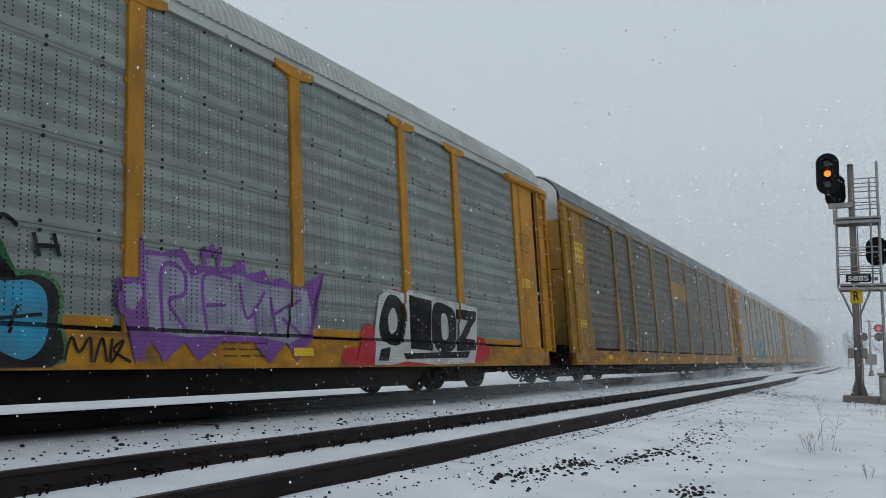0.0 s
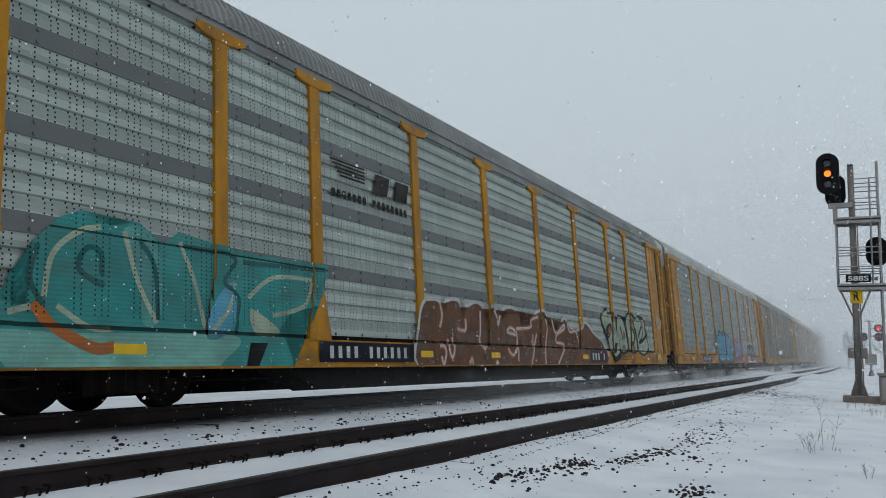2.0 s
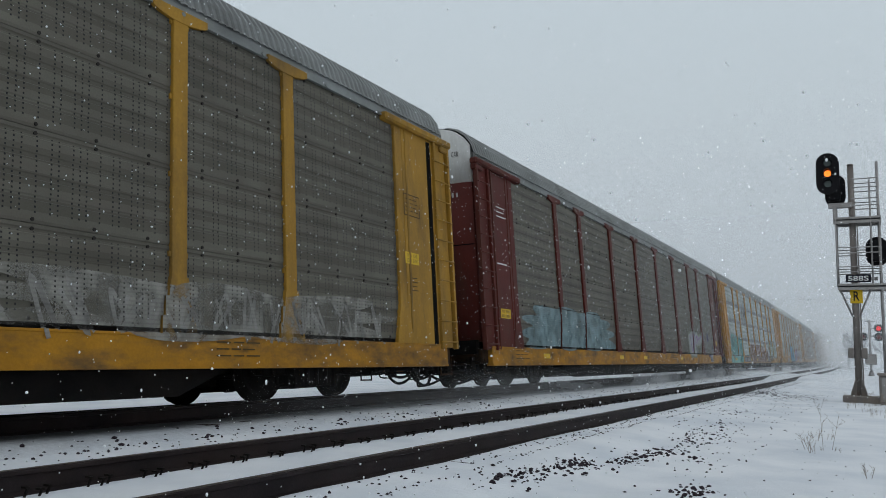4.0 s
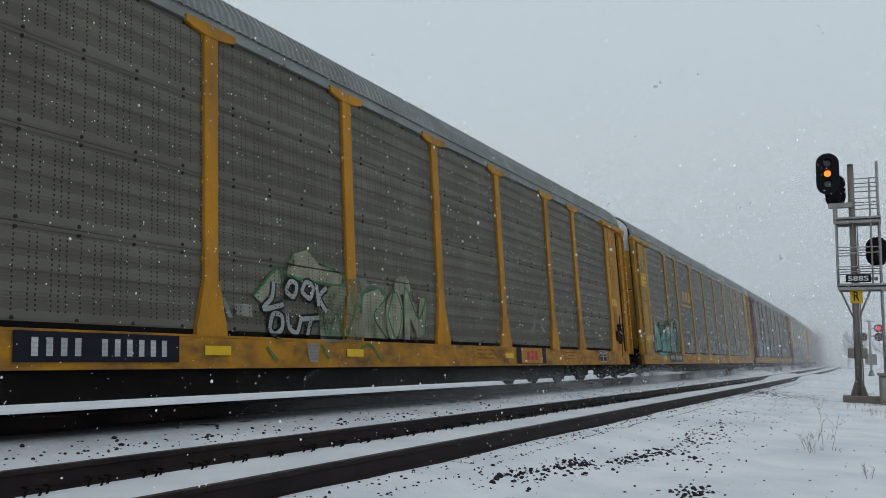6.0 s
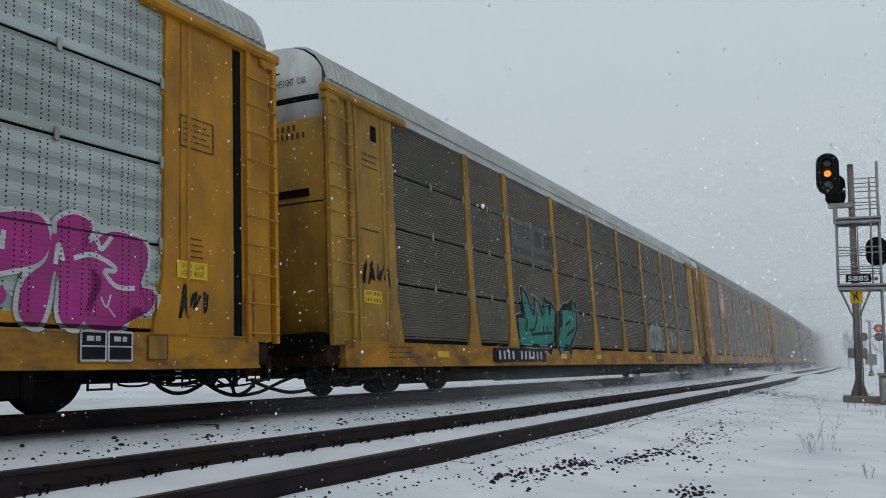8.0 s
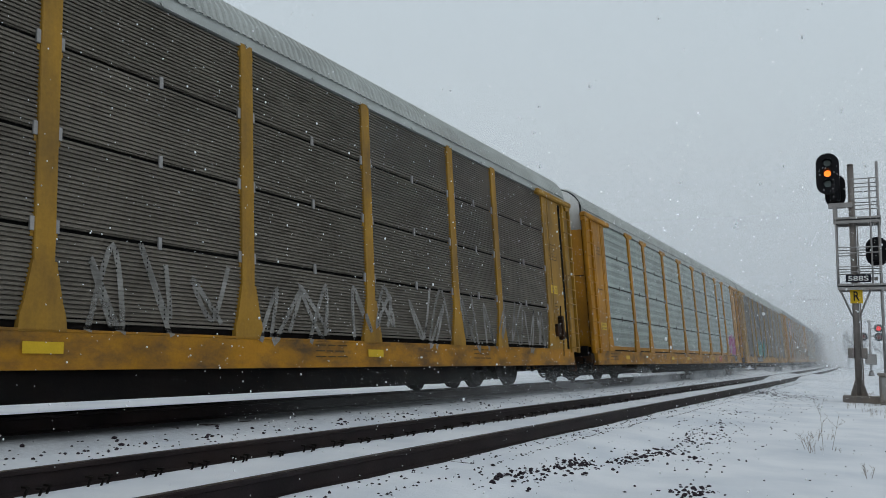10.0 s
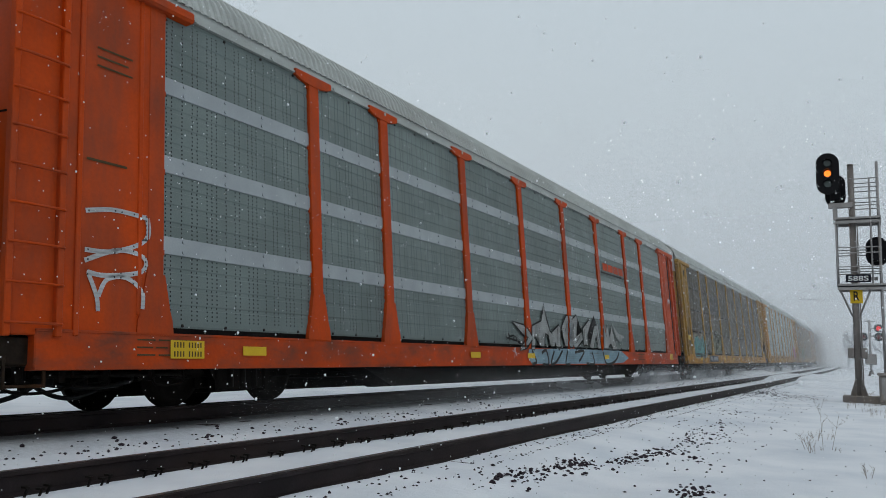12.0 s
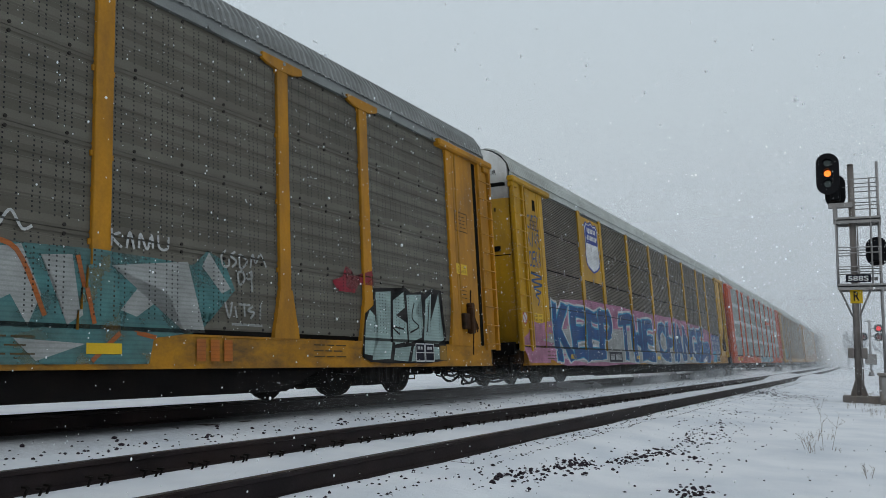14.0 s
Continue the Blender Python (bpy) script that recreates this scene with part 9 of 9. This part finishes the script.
# ================= stones, twigs, grass on the snow =================
def stones():
    rnd = random.Random(11)
    verts, faces = [], []
    base_v = [(0, 0, 1), (0.94, 0, 0.33), (-0.47, 0.82, 0.33), (-0.47, -0.82, 0.33), (0.6, 0.6, -0.4), (-0.75, 0.1, -0.45), (0.4, -0.75, -0.4)]
    base_f = [(0, 1, 2), (0, 2, 3), (0, 3, 1), (1, 4, 2), (2, 5, 3), (3, 6, 1), (1, 6, 4), (2, 4, 5), (3, 5, 6), (4, 6, 5)]

    def stone(x, y, r, sink=0.3):
        z = ground_z(x, y) + r * (0.5 - sink)
        a = rnd.uniform(0, math.tau)
        sx, sy, sz = r * rnd.uniform(0.7, 1.3), r * rnd.uniform(0.7, 1.3), r * rnd.uniform(0.5, 0.9)
        n = len(verts)
        for vx, vy, vz in base_v:
            vx, vy, vz = vx * sx * rnd.uniform(0.8, 1.2), vy * sy * rnd.uniform(0.8, 1.2), vz * sz * rnd.uniform(0.8, 1.2)
            verts.append((x + vx * math.cos(a) - vy * math.sin(a), y + vx * math.sin(a) + vy * math.cos(a), z + vz))
        faces.extend(tuple(i + n for i in f) for f in base_f)
    # clumps on the shoulder
    clumps = ((-2.9, 6.8, 0.2, 90), (-2.82, 7.5, 0.16, 60), (-2.74, 8.0, 0.16, 80), (-2.5, 9.0, 0.2, 90), (-2.38, 9.9, 0.2, 80), (-2.34, 11.2, 0.22, 40), (-2.34, 12.5, 0.3, 80), (-2.45, 14.5, 0.4, 40),
              (-1.47, 7.25, 0.14, 60), (-1.9, 9.6, 0.16, 18), (-3.2, 26.5, 0.6, 150), (-3.0, 28.3, 0.6, 120), (-2.3, 27.5, 0.6, 90), (-2.8, 17.5, 0.4, 30), (-1.65, 6.1, 0.15, 10))
    for cx, cy, s, n in clumps:
        for _ in range(n):
            stone(cx + bend(cy) + rnd.gauss(0, s * 0.6), cy + rnd.gauss(0, s * 1.7), 0.007 + 0.022 * rnd.random() ** 1.6)
    # lines of stones along the tie ends
    for _ in range(420):
        y = 3.5 + 38 * rnd.random() ** 1.3
        stone(-3.3 - 0.02 * (y - 7) * (y < 14) + bend(y) + rnd.gauss(0, 0.03), y, rnd.uniform(0.005, 0.016))
    # strip between the tracks
    for _ in range(900):
        y = 3.5 + 45 * rnd.random() ** 1.2
        stone(-6.45 + bend(y) + rnd.gauss(0, 0.25), y, rnd.uniform(0.006, 0.02))
    for _ in range(40):
        y = 4 + 10 * rnd.random()
        stone(-6.55 + rnd.gauss(0, 0.2), y, rnd.uniform(0.02, 0.036))
    # loose ones
    for _ in range(420):
        y = 4 + 30 * rnd.random() ** 1.4
        stone(rnd.uniform(-3.1, -1.4) + bend(y), y, rnd.uniform(0.006, 0.02))
    for _ in range(60):
        y = 5 + 20 * rnd.random()
        stone(rnd.uniform(-1.2, 1.0), y, rnd.uniform(0.006, 0.014))
    for _ in range(900):
        y = 3.0 + 40 * rnd.random() ** 1.2
        side = rnd.choice((-1, 1))
        stone(NEAR_X + side * rnd.uniform(0.86, 1.1) + bend(y), y, rnd.uniform(0.007, 0.018))
    me = bpy.data.meshes.new("ballast_stones")
    me.from_pydata(verts, [], faces)
    me.materials.append(M["ballast"])
    tagged(new("ballast_stones", me), "dark wet ballast stones showing through the snow", "stones", kind="stuff")


M["ballast"] = material("dark_ballast", (0.035, 0.027, 0.033), 0.75, 0, 0.4, 9, 0.3, 40)
stones()


def weed(x, y, h, stems, seed, label):
    rnd = random.Random(seed)
    w = stands("dry_weed", label, "weed", pose(x, y, ground_z(x, y) - 0.02), "dry weeds in the snow")
    for _ in range(stems):
        bm = bmesh.new()
        p = Vector((rnd.gauss(0, 0.05), rnd.gauss(0, 0.05), 0))
        d = Vector((rnd.uniform(-0.4, 0.4), rnd.uniform(-0.4, 0.4), 1)).normalized()
        tip = p + d * h * rnd.uniform(0.6, 1.0)
        tube(bm, p, tip, 0.003, 5, 0.0012)
        for _ in range(5):
            q = p + (tip - p) * rnd.uniform(0.3, 0.95)
            e = q + Vector((rnd.uniform(-1, 1), rnd.uniform(-1, 1), rnd.uniform(0.4, 1.2))).normalized() * h * rnd.uniform(0.12, 0.3)
            tube(bm, q, e, 0.002, 4, 0.001)
            tube(bm, e, e + Vector((rnd.uniform(-1, 1), rnd.uniform(-1, 1), rnd.uniform(0.2, 1))).normalized() * h * 0.1, 0.002, 4, 0.001)
        part("stem", bm, M["twig"], w)


weed(-0.70, 11.9, 0.66, 2, 1, "tall dry weed stalk standing in snow")
weed(-0.95, 11.6, 0.28, 3, 2, "low dry weed in snow")
for k in range(14):
    r = random.Random(200 + k)
    weed(r.uniform(-0.9, 0.9), r.uniform(8, 25), r.uniform(0.10, 0.28), 3, 300 + k, "few dry grass stems in snow")
for k in range(8):
    r = random.Random(400 + k)
    weed(-0.3 + r.uniform(-0.5, 0.9), r.uniform(23.5, 25.5), r.uniform(0.2, 0.45), 5, 500 + k, "tuft of dry grass beside the signal")


# ================= falling and drifting snow =================
def haze_material(name, amount, low, high, streaks):
    """Snow-filled air on a flat sheet: see-through, its pale cover thinning with height."""
    m = bpy.data.materials.new(name)
    m.use_nodes = True
    t = m.node_tree
    t.nodes.clear()
    out = t.nodes.new("ShaderNodeOutputMaterial")
    mix = t.nodes.new("ShaderNodeMixShader")
    clear = t.nodes.new("ShaderNodeBsdfTransparent")
    d1 = t.nodes.new("ShaderNodeBsdfDiffuse")
    d2 = t.nodes.new("ShaderNodeBsdfTranslucent")
    both = t.nodes.new("ShaderNodeMixShader")
    both.inputs[0].default_value = 0.5
    for d in (d1, d2):
        d.inputs[0].default_value = (0.93, 0.95, 0.97, 1)
    geo2 = t.nodes.new("ShaderNodeNewGeometry")
    sep = t.nodes.new("ShaderNodeSeparateXYZ")
    t.links.new(geo2.outputs["Position"], sep.inputs[0])
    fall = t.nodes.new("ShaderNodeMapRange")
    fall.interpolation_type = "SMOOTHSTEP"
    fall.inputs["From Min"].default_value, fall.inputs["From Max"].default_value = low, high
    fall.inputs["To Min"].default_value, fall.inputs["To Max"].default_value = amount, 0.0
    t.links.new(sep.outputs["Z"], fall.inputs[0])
    amt = fall.outputs[0]
    if streaks:
        n = t.nodes.new("ShaderNodeTexNoise")
        n.inputs["Scale"].default_value, n.inputs["Detail"].default_value = streaks, 4
        st = t.nodes.new("ShaderNodeMapping")
        st.inputs["Scale"].default_value = (1, 0.35, 2.0)
        t.links.new(geo2.outputs["Position"], st.inputs[0])
        t.links.new(st.outputs[0], n.inputs["Vector"])
        r = t.nodes.new("ShaderNodeMapRange")
        r.inputs["From Min"].default_value, r.inputs["From Max"].default_value = 0.28, 0.66
        t.links.new(n.outputs[0], r.inputs[0])
        ramp = t.nodes.new("ShaderNodeMapRange")
        ramp.inputs["From Min"].default_value, ramp.inputs["From Max"].default_value = 7.0, 26.0
        ramp.inputs["To Min"].default_value = 0.0
        t.links.new(sep.outputs["Y"], ramp.inputs[0])
        a = t.nodes.new("ShaderNodeMath")
        a.operation = "MULTIPLY"
        t.links.new(r.outputs[0], a.inputs[0])
        t.links.new(ramp.outputs[0], a.inputs[1])
        c = t.nodes.new("ShaderNodeMath")
        c.operation = "MULTIPLY"
        t.links.new(a.outputs[0], c.inputs[0])
        t.links.new(amt, c.inputs[1])
        amt = c.outputs[0]
    t.links.new(amt, mix.inputs[0])
    t.links.new(clear.outputs[0], mix.inputs[1])
    t.links.new(d1.outputs[0], both.inputs[1])
    t.links.new(d2.outputs[0], both.inputs[2])
    t.links.new(both.outputs[0], mix.inputs[2])
    t.links.new(mix.outputs[0], out.inputs[0])
    return m


# added sheets across the line imitate distance haze, each farther one more opaque
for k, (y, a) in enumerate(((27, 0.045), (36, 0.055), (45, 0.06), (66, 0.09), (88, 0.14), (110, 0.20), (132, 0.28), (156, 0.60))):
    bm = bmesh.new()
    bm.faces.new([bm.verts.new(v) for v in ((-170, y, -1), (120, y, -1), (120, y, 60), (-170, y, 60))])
    ob = part("haze_sheet", bm, haze_material("snow_haze_%d" % y, a, 6, 45, 0), None)
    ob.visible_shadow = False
    tagged(ob, "flat translucent sheet standing in for distance haze", "snow haze", kind="stuff")

bm = bmesh.new()
bm.faces.new([bm.verts.new(v) for v in ((-6.75, 2, -0.2), (-6.75 + bend(90), 90, -0.2), (-6.75 + bend(90), 90, 1.3), (-6.75, 2, 1.3))])
ob = part("blown_snow", bm, haze_material("blown_snow", 0.9, -0.2, 0.55, 0.5), None)
ob.visible_shadow = False
tagged(ob, "powder snow blown up beside the moving train", "blown snow", kind="stuff")


def snowfall():
    rnd = random.Random(21)
    verts, faces = [], []
    octa = ((1, 0, 0), (-1, 0, 0), (0, 1, 0), (0, -1, 0), (0, 0, 1), (0, 0, -1))
    tri = ((0, 2, 4), (2, 1, 4), (1, 3, 4), (3, 0, 4), (2, 0, 5), (1, 2, 5), (3, 1, 5), (0, 3, 5))
    p, q = 0.526, 0.851
    ico = [(-p, q, 0), (p, q, 0), (-p, -q, 0), (p, -q, 0), (0, -p, q), (0, p, q), (0, -p, -q), (0, p, -q), (q, 0, -p), (q, 0, p), (-q, 0, -p), (-q, 0, p)]
    ico_f = [(0, 11, 5), (0, 5, 1), (0, 1, 7), (0, 7, 10), (0, 10, 11), (1, 5, 9), (5, 11, 4), (11, 10, 2), (10, 7, 6), (7, 1, 8),
             (3, 9, 4), (3, 4, 2), (3, 2, 6), (3, 6, 8), (3, 8, 9), (4, 9, 5), (2, 4, 11), (6, 2, 10), (8, 6, 7), (9, 8, 1)]
    for _ in range(64000):
        x, z = rnd.uniform(-7.4, 8.5), rnd.uniform(-1, 25)
        y = 1.9 + 15 * rnd.random() ** 0.8
        r = rnd.uniform(0.0024, 0.0062)
        n = len(verts)
        sq = [rnd.uniform(0.7, 1.3) for _ in range(3)]
        shape, ends = (ico, ico_f) if y < 7 else (octa, tri)
        for o in shape:
            verts.append((x + o[0] * r * sq[0], y + o[1] * r * sq[1], z + o[2] * r * sq[2] * 1.3))
        faces.extend(tuple(i + n for i in f) for f in ends)
    me = bpy.data.meshes.new("snowfall")
    me.from_pydata(verts, [], faces)
    me.polygons.foreach_set("use_smooth", [True] * len(faces))
    me.materials.append(M["flake"])
    return tagged(new("snowfall", me), "white snowflakes falling through the air", "snowflakes", kind="stuff")


M["flake"] = material("snowflake", (0.9, 0.92, 0.94), 0.9, 0, 0.05, 4, 0)
SNOWFALL = snowfall()


# ================= what moves =================
def motions():
    for index, thing in CARS.items():
        walk(thing, [(t, train_place(index, t)) for t in (0.0, 2.0, 4.0, 6.0, 8.0, 10.0, 12.0, 14.0)])
    walk(SNOWFALL, [(0.0, pose(0, 0, 0)), (14.0, pose(-5.0, 0, -18.0))])


motions()
